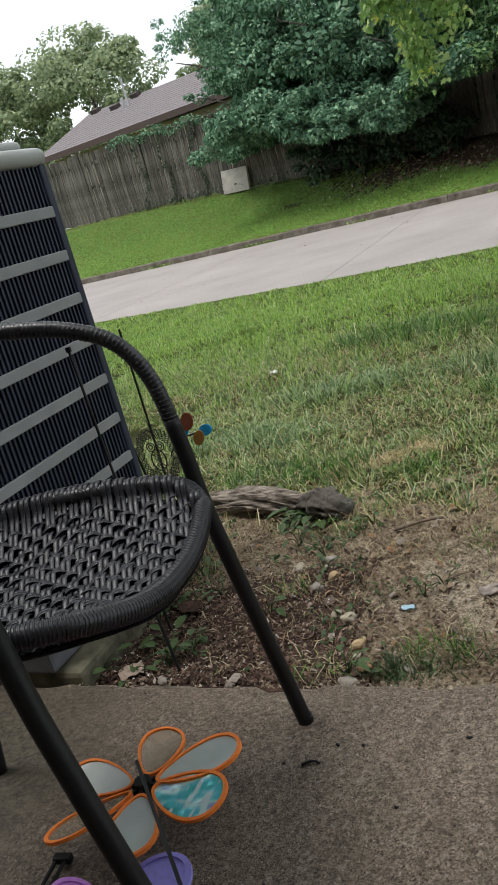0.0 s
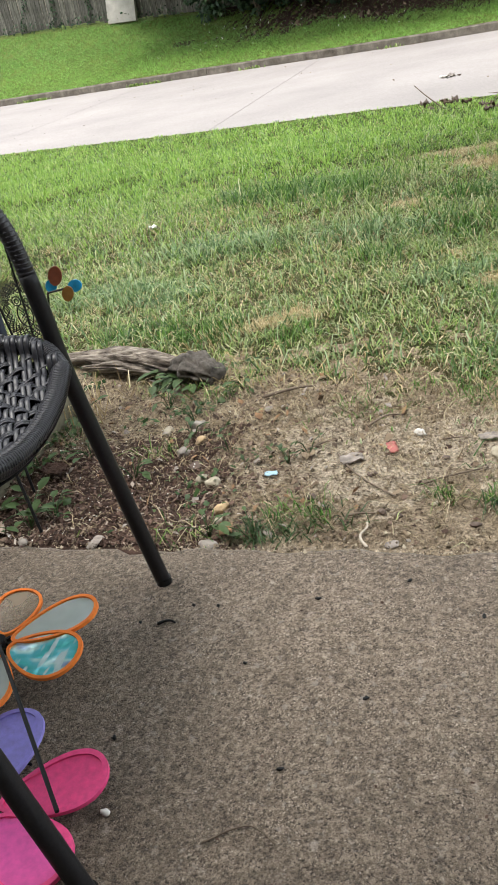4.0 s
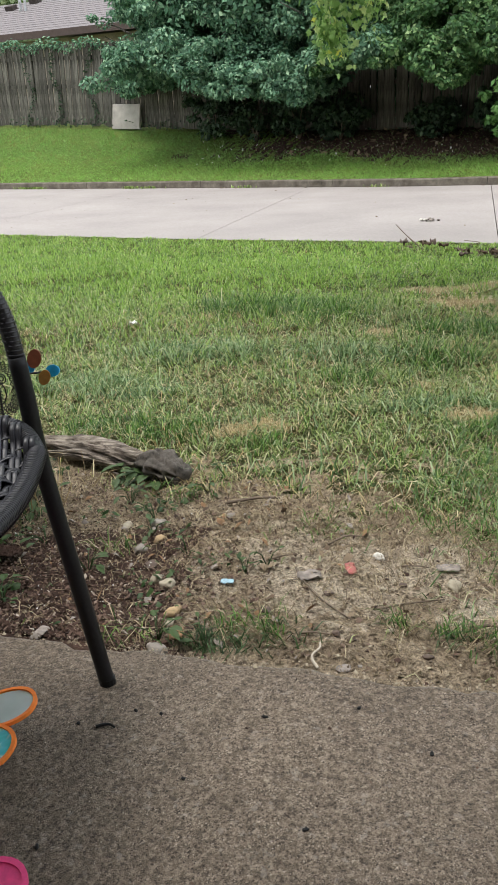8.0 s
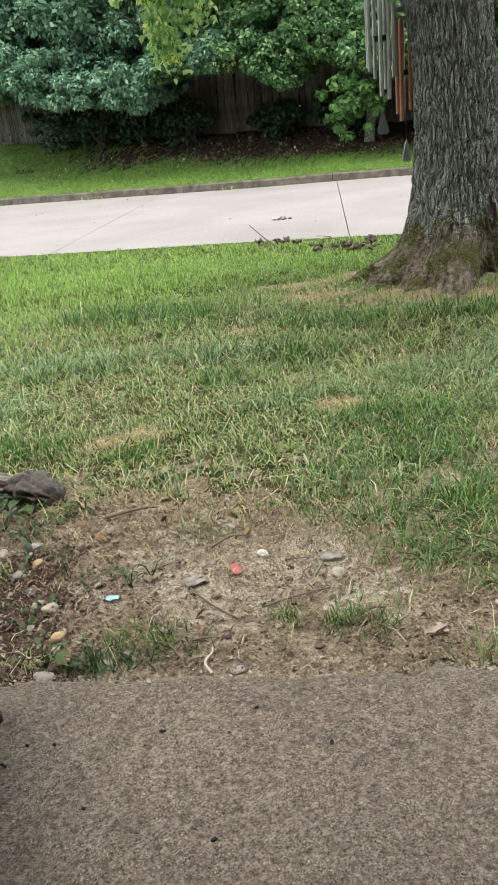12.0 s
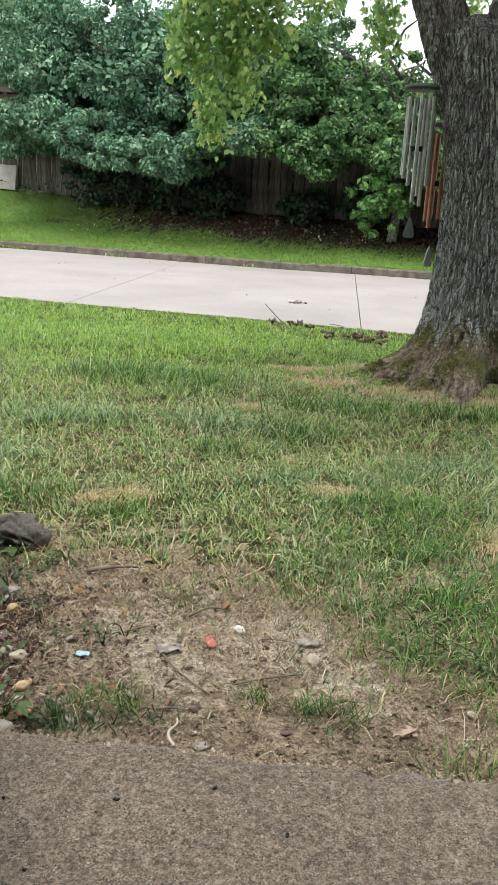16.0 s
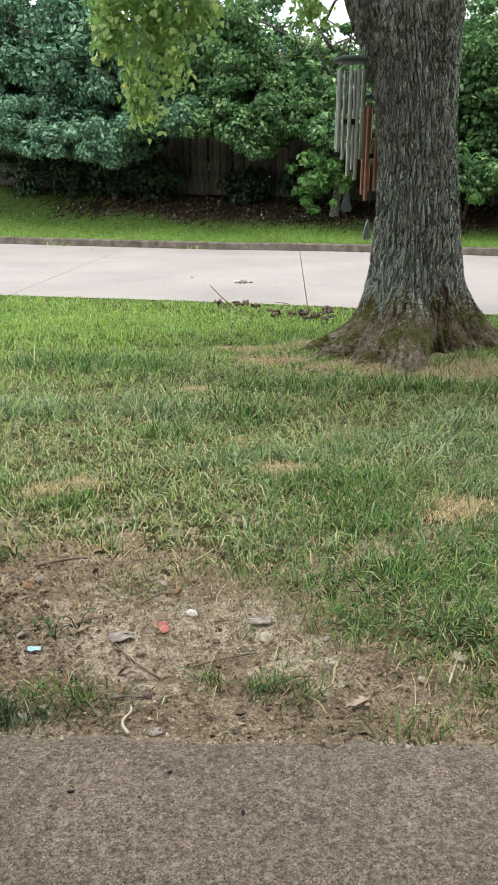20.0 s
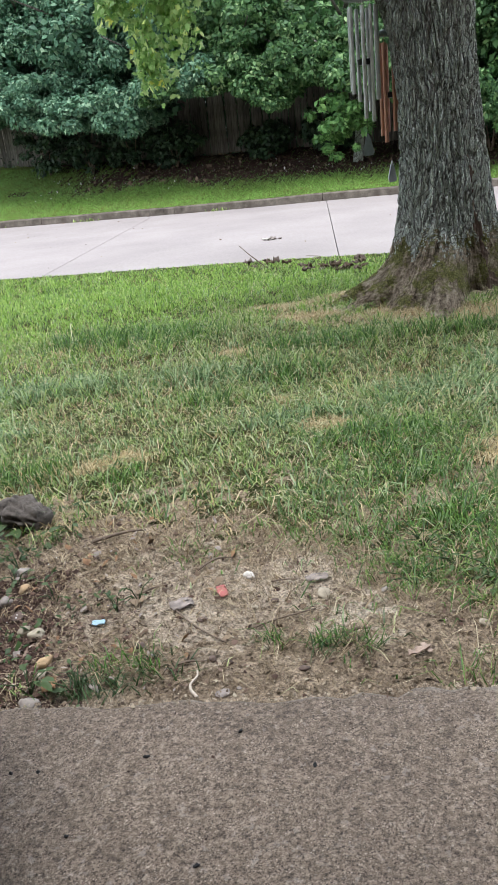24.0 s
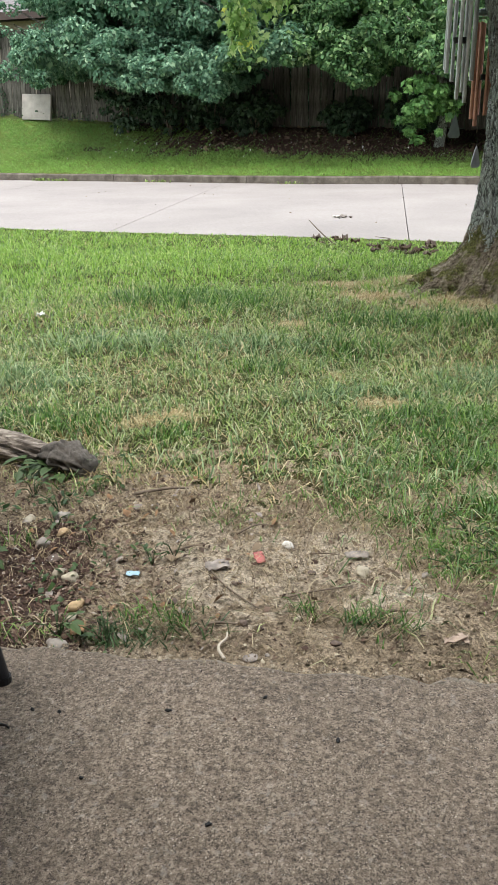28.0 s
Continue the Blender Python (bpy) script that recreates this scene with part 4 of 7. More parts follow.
    for i in range(R * 26):
        f = i / 26
        a, b = ring[int(f) % R], ring[(int(f) + 1) % R]
        d = (b - a).normalized()
        s = d.cross(Vector((0, 0, 1))).normalized()
        t = s.cross(d)
        q = f * 2.6 * math.tau
        coil.append(a.lerp(b, f - int(f)) + (s * math.cos(q) + t * math.sin(q)) * 0.0142)
    tube(bm, coil, 0.0016, 4, True)
    part("rim_wrapping", bm, M_CHAIR_STRAP, chair, "", True)

    # woven seat: straps over and under, sagging like a bowl
    ku = np.array([q[0] for q in knots])
    kn = np.array([q[1] for q in knots])
    kz = np.array([q[2] for q in knots])
    cu, cn = -0.28, 0.25
    ka = np.arctan2(kn - cn, ku - cu)
    order = np.argsort(ka)
    ka, kr, kz = ka[order], np.hypot(ku - cu, kn - cn)[order], kz[order]

    def bowl(u, n):
        """Height of the woven surface."""
        a = math.atan2(n - cn, u - cu)
        r = math.hypot(u - cu, n - cn) / float(np.interp(a, ka, kr, period=math.tau))
        rimz = float(np.interp(a, ka, kz, period=math.tau))
        base = 0.434 + 0.030 * float(smooth(0.30, 0.06, n))
        return base + (rimz - base) * r ** 4 - 0.006 * (1 - r * r)

    def cane(path, across, gap):
        """Two narrow canes side by side along a path."""
        bm = bmesh.new()
        for sg in (-1, 1):
            rings = []
            for i, p in enumerate(path):
                d = (path[min(i + 1, len(path) - 1)] - path[max(i - 1, 0)]).normalized()
                up = across.cross(d).normalized()
                c = p + across * (sg * gap)
                rings.append([bm.verts.new(c + across * a + up * b) for a, b in ((-0.0042, 0.0), (-0.0026, 0.0012), (0.0026, 0.0012), (0.0042, 0.0), (0.0026, -0.0012), (-0.0026, -0.0012))])
            for r0, r1 in zip(rings, rings[1:]):
                for q in range(6):
                    bm.faces.new((r0[q], r0[(q + 1) % 6], r1[(q + 1) % 6], r1[q]))
        bmesh.ops.recalc_face_normals(bm, faces=bm.faces)
        part("seat_cane", bm, M_CHAIR_STRAP, chair, "", True)

    # black sheet added under the weave, up to the rim, as shade in its gaps
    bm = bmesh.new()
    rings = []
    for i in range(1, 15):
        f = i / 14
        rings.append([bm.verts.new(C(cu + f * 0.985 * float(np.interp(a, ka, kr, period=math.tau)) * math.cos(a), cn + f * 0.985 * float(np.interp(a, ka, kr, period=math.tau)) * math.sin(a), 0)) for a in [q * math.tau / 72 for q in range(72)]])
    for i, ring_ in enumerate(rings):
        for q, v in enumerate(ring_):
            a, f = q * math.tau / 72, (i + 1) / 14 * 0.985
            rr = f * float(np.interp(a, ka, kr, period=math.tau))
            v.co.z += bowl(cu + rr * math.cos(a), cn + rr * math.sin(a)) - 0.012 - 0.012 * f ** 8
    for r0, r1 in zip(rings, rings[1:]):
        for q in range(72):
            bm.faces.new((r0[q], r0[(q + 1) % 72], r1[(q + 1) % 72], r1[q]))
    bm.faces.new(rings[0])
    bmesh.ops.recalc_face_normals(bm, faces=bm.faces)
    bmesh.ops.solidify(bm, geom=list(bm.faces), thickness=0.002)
    part("seat_shade_sheet", bm, M_SEAT_SHADE, chair, "black sheet added under the seat as shade in its gaps", True)

    def rim_share(u, n):
        """How far out a point of the seat lies, 1 at the rim; and the rim's height there."""
        a = math.atan2(n - cn, u - cu)
        return math.hypot(u - cu, n - cn) / float(np.interp(a, ka, kr, period=math.tau)), float(np.interp(a, ka, kz, period=math.tau))

    pitch, steps = 0.0198, 6
    for d, e, sg in ((Vector((0.10, 0.995)), Vector((0.995, -0.10)), 1), (Vector((0.95, -0.31)), Vector((0.31, 0.95)), -1)):
        ev = (U * e.x + N * e.y)
        for j in range(-15, 17):
            path, last = [], None
            for i in range(-17 * steps, 17 * steps + 1):
                q = Vector((cu, cn)) + e * (j * pitch) + d * (i * pitch / steps)
                share, zr = rim_share(q.x, q.y)
                if share < 1 and last is not None and sg > 0 and q.y < 0.09 and not path:
                    # over the far rim, then down into the seat
                    path = spline([C(q.x, q.y - 0.017, zr - 0.006), C(q.x, q.y - 0.0125, zr + 0.0115), C(q.x, q.y, zr + 0.0175), C(q.x, q.y + 0.0125, zr + 0.0115), C(q.x, q.y + 0.019, zr - 0.006)], 3)
                    start = q.y + 0.04
                elif share < 1 and not path:
                    start = -1
                last = share
                if share < 0.99 and q.y > start:
                    path.append(C(q.x, q.y, bowl(q.x, q.y) + sg * 0.0036 * math.cos(i * math.pi / steps + j * math.pi) - 0.0012 * (sg < 0)))
            if len(path) > 4:
                cane(path, ev, 0.0042 if sg > 0 else 0.0040)
    return chair


build_chair()

# ---------------- flower spinners lying on the patio ----------------


def petal(length, width, n=32):
    """Outline of a petal in its own plane, from the hub outwards along x."""
    out = []
    for i in range(n):
        a = i / n * math.tau
        t = (1 - math.cos(a)) / 2
        out.append((0.02 + t * length, math.sin(a) * width * 0.5 * (0.50 + 0.58 * t)))
    return out


def flower(name, label, hub, tilt, petals, rim_mats, face_mats, length, width, rim):
    f = thing(name, label, "garden spinner")
    base = Matrix.Translation(hub) @ tilt
    for a, twist, rm, fm, ln, wf in petals:
        m = base @ pose(0, 0, 0, 0, 0, a) @ pose(0, 0, 0, twist, -3, 0)
        o = petal(length * ln, width * wf)
        cx = sum(p[0] for p in o) / len(o)
        bm = bmesh.new()
        outer = [m @ Vector((x, y, 0.0)) for x, y in o]
        inner = [m @ Vector((cx + (x - cx) * (1 - rim * 0.8 / length / 0.5), y * (1 - rim / width * 2), 0.0)) for x, y in o]
        up = m.to_3x3() @ Vector((0, 0, 0.003))
        A, B = [bm.verts.new(p + up) for p in outer], [bm.verts.new(p + up) for p in inner]
        A2, B2 = [bm.verts.new(p - up) for p in outer], [bm.verts.new(p - up) for p in inner]
        n = len(o)
        for i in range(n):
            j = (i + 1) % n
            bm.faces.new((A[i], A[j], B[j], B[i]))
            bm.faces.new((A2[j], A2[i], B2[i], B2[j]))
            bm.faces.new((A[j], A[i], A2[i], A2[j]))
            bm.faces.new((B[i], B[j], B2[j], B2[i]))
        p = part("petal", bm, rm, f)
        bm = bmesh.new()
        c = bm.verts.new(m @ Vector((cx, 0, -0.004)))
        q = [bm.verts.new(v) for v in inner]
        for i in range(n):
            bm.faces.new((q[i], q[(i + 1) % n], c))
        part("panel", bm, fm, p, "", True)
    bm = bmesh.new()
    z = (base.to_3x3() @ Vector((0, 0, 1))).normalized()
    tube(bm, [Vector(hub) - z * 0.014, Vector(hub) + z * 0.012], 0.0135, 12)
    for i in range(8):
        m = base @ pose(0, 0, 0, 0, 0, i * 45 + 10)
        box(bm, (0.010, 0.005, 0.007), m @ pose(0.016, 0, 0))
    part("hub", bm, M_BLACK, f)
    return f


ROD_A, ROD_B = (-0.446, -0.367, 0.10), (-0.2046, -0.644, 0.05)
H1 = Vector((-0.443, -0.373, 0.058))
f1 = flower("flower_spinner", "orange-rimmed flower spinner with clear film petals on the patio", H1, pose(0, 0, 0, 3, -2, 0),
            [(-11, 5, M_ORANGE, M_IRIS, 1.08, 1.0), (33, -4, M_ORANGE, M_FILM, 1.12, 1.0), (96, 8, M_ORANGE, M_FILM_CLEAR, 0.80, 0.85), (176, -15, M_ORANGE, M_FILM, 1.0, 0.72), (229, 10, M_ORANGE, M_FILM_CLEAR, 1.12, 0.68), (287, -4, M_ORANGE, M_FILM, 1.0, 0.95)],
            None, None, 0.132, 0.112, 0.0068)
bm = bmesh.new()
tube(bm, [ROD_A, ROD_B], 0.0031, 10)
part("stake", bm, M_BLACK, f1)

H2 = Vector((-0.316, -0.647, 0.034))
f2 = flower("flower_spinner", "pink and purple fabric flower spinner lying on the patio", H2, pose(0, 0, 0, 2, -2, 0),
            [(26, 3, M_PINK, M_PINK, 0.97, 1.0), (100, -3, M_VIOLET, M_VIOLET, 0.92, 1.12), (153, 8, M_PURPLE, M_PURPLE, 1.2, 0.74), (187, -8, M_PURPLE, M_PURPLE, 1.22, 0.70), (248, 3, M_MAGENTA, M_PINK, 1.0, 1.0), (332, -3, M_PINK, M_MAGENTA, 0.98, 1.1)],
            None, None, 0.155, 0.108, 0.009)
bm = bmesh.new()
tube(bm, [(-0.530, -0.495, 0.02), (-0.516, -0.645, 0.016)], 0.0035, 6)
tube(bm, [(-0.546, -0.50, 0.02), (-0.528, -0.65, 0.016)], 0.0035, 6)
box(bm, (0.03, 0.014, 0.012), pose(-0.537, -0.493, 0.02, 0, 0, 8), 0.002)
part("stake", bm, M_BLACK, f2)
H3 = Vector((-0.655, -0.715, 0.04))
f3 = flower("flower_spinner", "iridescent film spinner with red trim on the patio", H3, pose(0, 0, 0, 5, -10, 0),
            [(20, 30, M_PINK, M_IRIS, 1.0, 1.0), (80, 30, M_ORANGE, M_IRIS, 1.0, 1.0), (140, 30, M_PINK, M_IRIS, 1.0, 1.0), (200, 30, M_ORANGE, M_IRIS, 1.0, 1.0), (260, 30, M_PINK, M_IRIS, 1.0, 1.0), (320, 30, M_ORANGE, M_IRIS, 1.0, 1.0)],
            None, None, 0.13, 0.075, 0.003)

# ---------------- garden stakes beside the air conditioner ----------------
ornament = thing("wire_garden_stake", "black wire garden stake with a wavy open frame ornament", "garden stake")
bm = bmesh.new()
tube(bm, [(-1.05, 0.906, -0.08), (-1.052, 0.906, 0.28), (-1.056, 0.906, 0.60)], 0.0035, 6)
part("rod", bm, M_BLACK, ornament)


def wire(name, pts, rad=0.0016):
    bm = bmesh.new()
    tube(bm, [(-1.052 + a, 0.9, 0.185 + b) for a, b in pts], rad, 5)
    part(name, bm, M_BLACK, ornament)


# a frame of wavy loops, one inside the other
for k_ in range(5):
    f_ = 1 - 0.075 * k_
    wire("wavy_wire", [((0.070 * f_ + 0.0035 * math.cos(26 * q + 1.3 * k_)) * math.copysign(abs(math.cos(q)) ** 0.75, math.cos(q)), (0.085 * f_ + 0.0035 * math.cos(26 * q + 1.3 * k_)) * math.copysign(abs(math.sin(q)) ** 0.75, math.sin(q))) for q in [i * math.tau / 220 for i in range(221)]])
# two rings over an oval filled with crossing wires
for ox in (-0.017, 0.017):
    for rr in (0.0145, 0.007):
        wire("ring", [(ox + rr * math.cos(i * math.tau / 20), 0.030 + rr * math.sin(i * math.tau / 20)) for i in range(21)], 0.002)
wire("oval", [(0.026 * math.cos(i * math.tau / 28), -0.016 + 0.036 * math.sin(i * math.tau / 28)) for i in range(29)], 0.0022)
for sl in (-1, 1):
    for o_ in (-0.024, -0.008, 0.008, 0.024):
        h_ = 0.030 * math.sqrt(1 - (o_ / 0.036) ** 2)
        wire("cross_wire", [(-0.55 * h_ + 0.35 * sl * o_, -0.016 + o_ - sl * 0.5 * h_), (0.55 * h_ + 0.35 * sl * o_, -0.016 + o_ + sl * 0.5 * h_)], 0.0015)
wire("hanger", [(0.0, 0.085), (-0.004, 0.12)], 0.0015)

for a, b in (((-0.735, 0.235, -0.06), (-0.842, 0.339, 0.655)), ((-0.62, 0.06, -0.05), (-0.70, 0.12, 0.30)), ((-0.98, 0.75, -0.08), (-1.03, 0.72, 0.42))):
    bm = bmesh.new()
    tube(bm, [a, b], 0.0035, 6)
    box(bm, (0.012, 0.006, 0.012), Matrix.Translation(b))
    tagged(part("garden_stake", bm, M_BLACK), "thin black metal garden stake stuck in soil", "garden stake", "thin garden stakes")

spin = thing("wind_spinner", "small wind spinner with red, ochre and blue vanes", "wind spinner")
bm = bmesh.new()
tube(bm, [(-0.97, 0.9, -0.08), (-0.965, 0.9, 0.19), (-0.955, 0.9, 0.232), (-0.885, 0.9, 0.242)], 0.0035, 6)
part("rod", bm, M_BLACK, spin)
for nm, c, s, a, mt in (("vane", (-0.918, 0.902, 0.280), (0.044, 0.006, 0.062), 24, "r"), ("vane", (-0.888, 0.894, 0.226), (0.036, 0.006, 0.050), 28, "o"), ("vane", (-0.862, 0.9, 0.246), (0.048, 0.006, 0.036), -18, "b"), ("vane", (-0.942, 0.906, 0.250), (0.036, 0.006, 0.042), 40, "b")):
    bm = bmesh.new()
    bmesh.ops.create_circle(bm, cap_ends=True, segments=14, radius=0.5, matrix=pose(*c, 90, a, 0) @ Matrix.Diagonal((s[0], s[2], 1, 1)))
    f = list(bm.faces)
    e = bmesh.ops.extrude_face_region(bm, geom=f)
    bmesh.ops.translate(bm, vec=(0, 0.004, 0), verts=[v for v in e["geom"] if isinstance(v, bmesh.types.BMVert)])
    mt = {"r": plain("vane_rust", (0.20, 0.06, 0.03), 0.4), "o": plain("vane_ochre", (0.27, 0.135, 0.03), 0.45), "b": plain("vane_blue", (0.02, 0.32, 0.62), 0.35)}[mt]
    part(nm, bm, mt, spin)

# ---------------- old log beside the lawn ----------------


def build_log():
    log = thing("old_log", "weathered grey split log lying on the soil", "log")

    def lump(name, knots, radii, mat, seed, flat, sides=44, steps=18):
        bm = bmesh.new()
        path = spline(knots, steps)
        rings = []
        for i, p in enumerate(path):
            t = i / (len(path) - 1)
            r = float(np.interp(t, np.linspace(0, 1, len(radii)), radii))
            ring = []
            for j in range(sides):
                a = j / sides * math.tau
                ca, sa = math.cos(a), math.sin(a)
                big = noise.noise(Vector((ca * 1.3, sa * 1.3, t * 4 + seed)))
                crack = math.exp(-(noise.noise(Vector((ca * 3.2, sa * 3.2, t * 1.6 + seed))) / 0.11) ** 2) + (0.35 * noise.noise(Vector((ca * 4, sa * 4, t * 6 + seed))) if mat is M_ROOT else 0)
                fine = noise.noise(Vector((ca * 9, sa * 9, t * 9 + seed)))
                rr = r * (1 + 0.4 * big - 0.42 * crack + 0.14 * fine)
                ring.append(bm.verts.new((p.x + rr * 0.5 * ca, p.y + rr * 1.2 * ca, p.z + rr * flat * sa)))
            rings.append(ring)
        for r0, r1 in zip(rings, rings[1:]):
            for j in range(sides):
                bm.faces.new((r0[j], r1[j], r1[(j + 1) % sides], r0[(j + 1) % sides]))
        bm.faces.new(rings[0])
        bm.faces.new(rings[-1][::-1])
        bmesh.ops.recalc_face_normals(bm, faces=bm.faces)
        part(name, bm, mat, log, "", True)
    lump("trunk", [(-1.08, 1.03, -0.035), (-0.9, 1.0, -0.025), (-0.74, 0.95, -0.02), (-0.6, 0.89, -0.022)], [0.012, 0.026, 0.034, 0.038, 0.03], M_LOG, 2.0, 0.85)
    lump("strip", [(-0.95, 0.96, -0.04), (-0.8, 0.93, -0.03), (-0.66, 0.885, -0.035)], [0.008, 0.018, 0.02, 0.012], M_LOG, 7.0, 0.8)
    lump("root_end", [(-0.60, 0.89, -0.03), (-0.555, 0.875, -0.022), (-0.505, 0.85, -0.022), (-0.455, 0.825, -0.034)], [0.028, 0.044, 0.052, 0.048, 0.030], M_ROOT, 5.0, 0.95, 40, 10)


build_log()

# ---------------- the big tree ----------------


def ridges(ct, st, z, around, along, w):
    """Furrows between long bark plates, and the finer cracks on them; each 0 to 1."""
    d = noise.voronoi(Vector((ct * around + 0.55 * w, st * around - 0.55 * w, z * along)))[0]
    e = noise.voronoi(Vector((ct * around * 2.3 + w, st * around * 2.3, z * along * 1.8 + 7)))[0]
    return math.exp(-((d[1] - d[0]) / 0.17) ** 2), math.exp(-((e[1] - e[0]) / 0.16) ** 2)


def build_tree():
    tree = thing("big_tree", "old tree with deeply furrowed grey bark and mossy root flare", "tree")
    base_z = float(lawn_z(1.14, 4.15)) - 0.12
    sides, n = 360, 340
    prof_z = [0, 0.1, 0.2, 0.34, 0.51, 0.86, 1.19, 1.51, 1.82, 2.06, 2.14, 2.2]
    prof_r = [0.28, 0.28, 0.278, 0.268, 0.262, 0.25, 0.231, 0.234, 0.262, 0.30, 0.20, 0.05]
    cx_z = [0, 0.34, 0.51, 0.86, 1.19, 1.51, 1.82, 2.12]
    cx = [1.19, 1.184, 1.154, 1.139, 1.116, 1.086, 1.05, 0.985]
    roots = [(-3.05, 0.80), (-2.62, 0.85), (-2.2, 0.78), (-1.80, 1.12), (-0.95, 0.42), (-0.38, 0.95), (0.4, 0.45), (1.3, 0.45), (2.4, 0.5)]
    verts = []
    for i in range(n):
        z = 2.2 * (i / (n - 1)) ** 1.1
        r0 = float(np.interp(z, prof_z, prof_r))
        c = float(np.interp(z, cx_z, cx))
        deep = 1 - math.exp(-(z / 0.3) ** 2)
        oval = float(np.interp(z, [1.4, 2.1], [1.0, 0.78]))
        low = math.exp(-(z / 0.30) ** 2)
        for j in range(sides):
            a = j / sides * math.tau - math.pi
            flare = 0.0
            for ra, amp in roots:
                d = (a - ra + math.pi) % math.tau - math.pi
                flare += amp * math.exp(-(d / (0.15 + 0.55 * z)) ** 2) * math.exp(-z / 0.165)
            ca, sa = math.cos(a), math.sin(a)
            ct, st = math.cos(a - 0.16 * z), math.sin(a - 0.16 * z)
            w = noise.noise(Vector((ca * 2.6, sa * 2.6, z * 2.1)))
            furrow, fine = ridges(ct, st, z, 9.0, 4.6, w)
            lump = noise.noise(Vector((ca * 1.4, sa * 1.4, z * 1.1 + 5)))
            groove = math.exp(-(((a + 1.12) - 0.05 * math.sin(z * 3)) / 0.06) ** 2) * 0.035
            strand = abs(noise.noise(Vector((ca * 5.0 + 0.8 * w, sa * 5.0, z * 20 + 9 * ca - 3 * w)))) + 0.6 * abs(noise.noise(Vector((ca * 11, sa * 11 + w, z * 44 + 15 * ca))))
            r = r0 + flare + 0.012 - deep * (0.030 * furrow + 0.009 * fine) + 0.004 * noise.noise(Vector((ca * 30, sa * 30, z * 16))) + 0.016 * lump - groove * (0.25 + 0.75 * math.exp(-(z / 0.9) ** 2))
            r += (0.06 * noise.noise(Vector((ca * 3.4, sa * 3.4, z * 7 + 3))) + 0.085 * strand + 0.03 * noise.noise(Vector((ca * 14, sa * 14, z * 12)))) * low
            verts.append((c + r * ca, 4.15 + r * sa * oval, base_z + z - 0.02 * (z == 0)))
    idx = np.arange(n * sides).reshape(n, sides)
    nxt = np.roll(idx, -1, 1)
    faces = np.stack([idx[:-1], nxt[:-1], nxt[1:], idx[1:]], -1).reshape(-1, 4)
    t = raw("trunk", np.array(verts), faces, M_BARK, tree, "", True)
    t.data.materials.append(M_MOSS)
    v = np.array(verts)
    fz = v[faces].mean(1)
    ang = np.arctan2(fz[:, 1] - 4.15, fz[:, 0] - np.interp(fz[:, 2] - base_z, cx_z, cx))
    m = 0.5 + 0.5 * wobble(fz[:, 0] * 3 + fz[:, 2], fz[:, 1] * 3, 6.0, 2)
    hz = fz[:, 2] - base_z
    reach = 0.36 + 0.13 * m + 0.07 * wobble(fz[:, 0] * 3 - fz[:, 2], fz[:, 1] * 3, 19.0, 5)
    mossy = (hz < reach + 0.10 * (np.random.default_rng(2).random(len(fz)) - 0.5)) & (hz > 0.02)
    t.data.materials.append(M_SPLIT)
    split = (np.abs(ang + 1.12 - 0.05 * np.sin(hz * 3)) < (0.045 + 0.022 * np.sin(hz * 17) + 0.014 * np.sin(hz * 41)) * smooth(1.15, 0.55, hz)) & (hz > 0.12) & (hz < 1.15)
    t.data.polygons.foreach_set("material_index", np.where(split, 2, mossy.astype(np.int32)).astype(np.int32))

    def limb(pts, r0, r1):
        bm = bmesh.new()
        path = spline(pts, 26)
        rings = []
        sd = 90
        for i, p in enumerate(path):
            f = i / (len(path) - 1)
            r = (r0 + (r1 - r0) * f) * (0.62 + 0.38 * float(smooth(0.0, 0.22, f)))
            ring = []
            for j in range(sd):
                a = j / sd * math.tau
                ca, sa = math.cos(a), math.sin(a)
                furrow, fine = ridges(ca, sa, p.z, 6.4, 4.6, noise.noise(Vector((ca * 2.6, sa * 2.6, p.z * 2.1))))
                rr = r - 0.020 * furrow - 0.007 * fine
                ring.append(bm.verts.new((p.x + rr * ca, p.y + rr * sa, p.z)))
            rings.append(ring)
        for r0_, r1_ in zip(rings, rings[1:]):
            for j in range(sd):
                bm.faces.new((r0_[j], r0_[(j + 1) % sd], r1_[(j + 1) % sd], r1_[j]))
        part("limb", bm, M_BARK, tree, "", True)
    limb([(0.96, 4.15, 1.35), (0.835, 4.15, 1.8), (0.725, 4.17, 2.08), (0.55, 4.2, 2.5), (0.42, 4.25, 3.4), (0.3, 4.3, 4.4), (0.2, 4.2, 6.0)], 0.185, 0.11)
    limb([(1.12, 4.13, 1.35), (1.15, 4.12, 1.8), (1.18, 4.11, 2.1), (1.34, 4.1, 2.6), (1.75, 4.0, 3.6), (2.2, 3.9, 5.0), (2.5, 3.8, 6.2)], 0.195, 0.09)
    limb([(0.62, 4.22, 3.0), (0.2, 4.3, 3.5), (-0.4, 4.45, 3.75), (-1.0, 4.6, 3.6)], 0.07, 0.03)
    return tree


big_tree = build_tree()

# ---------------- foliage ----------------


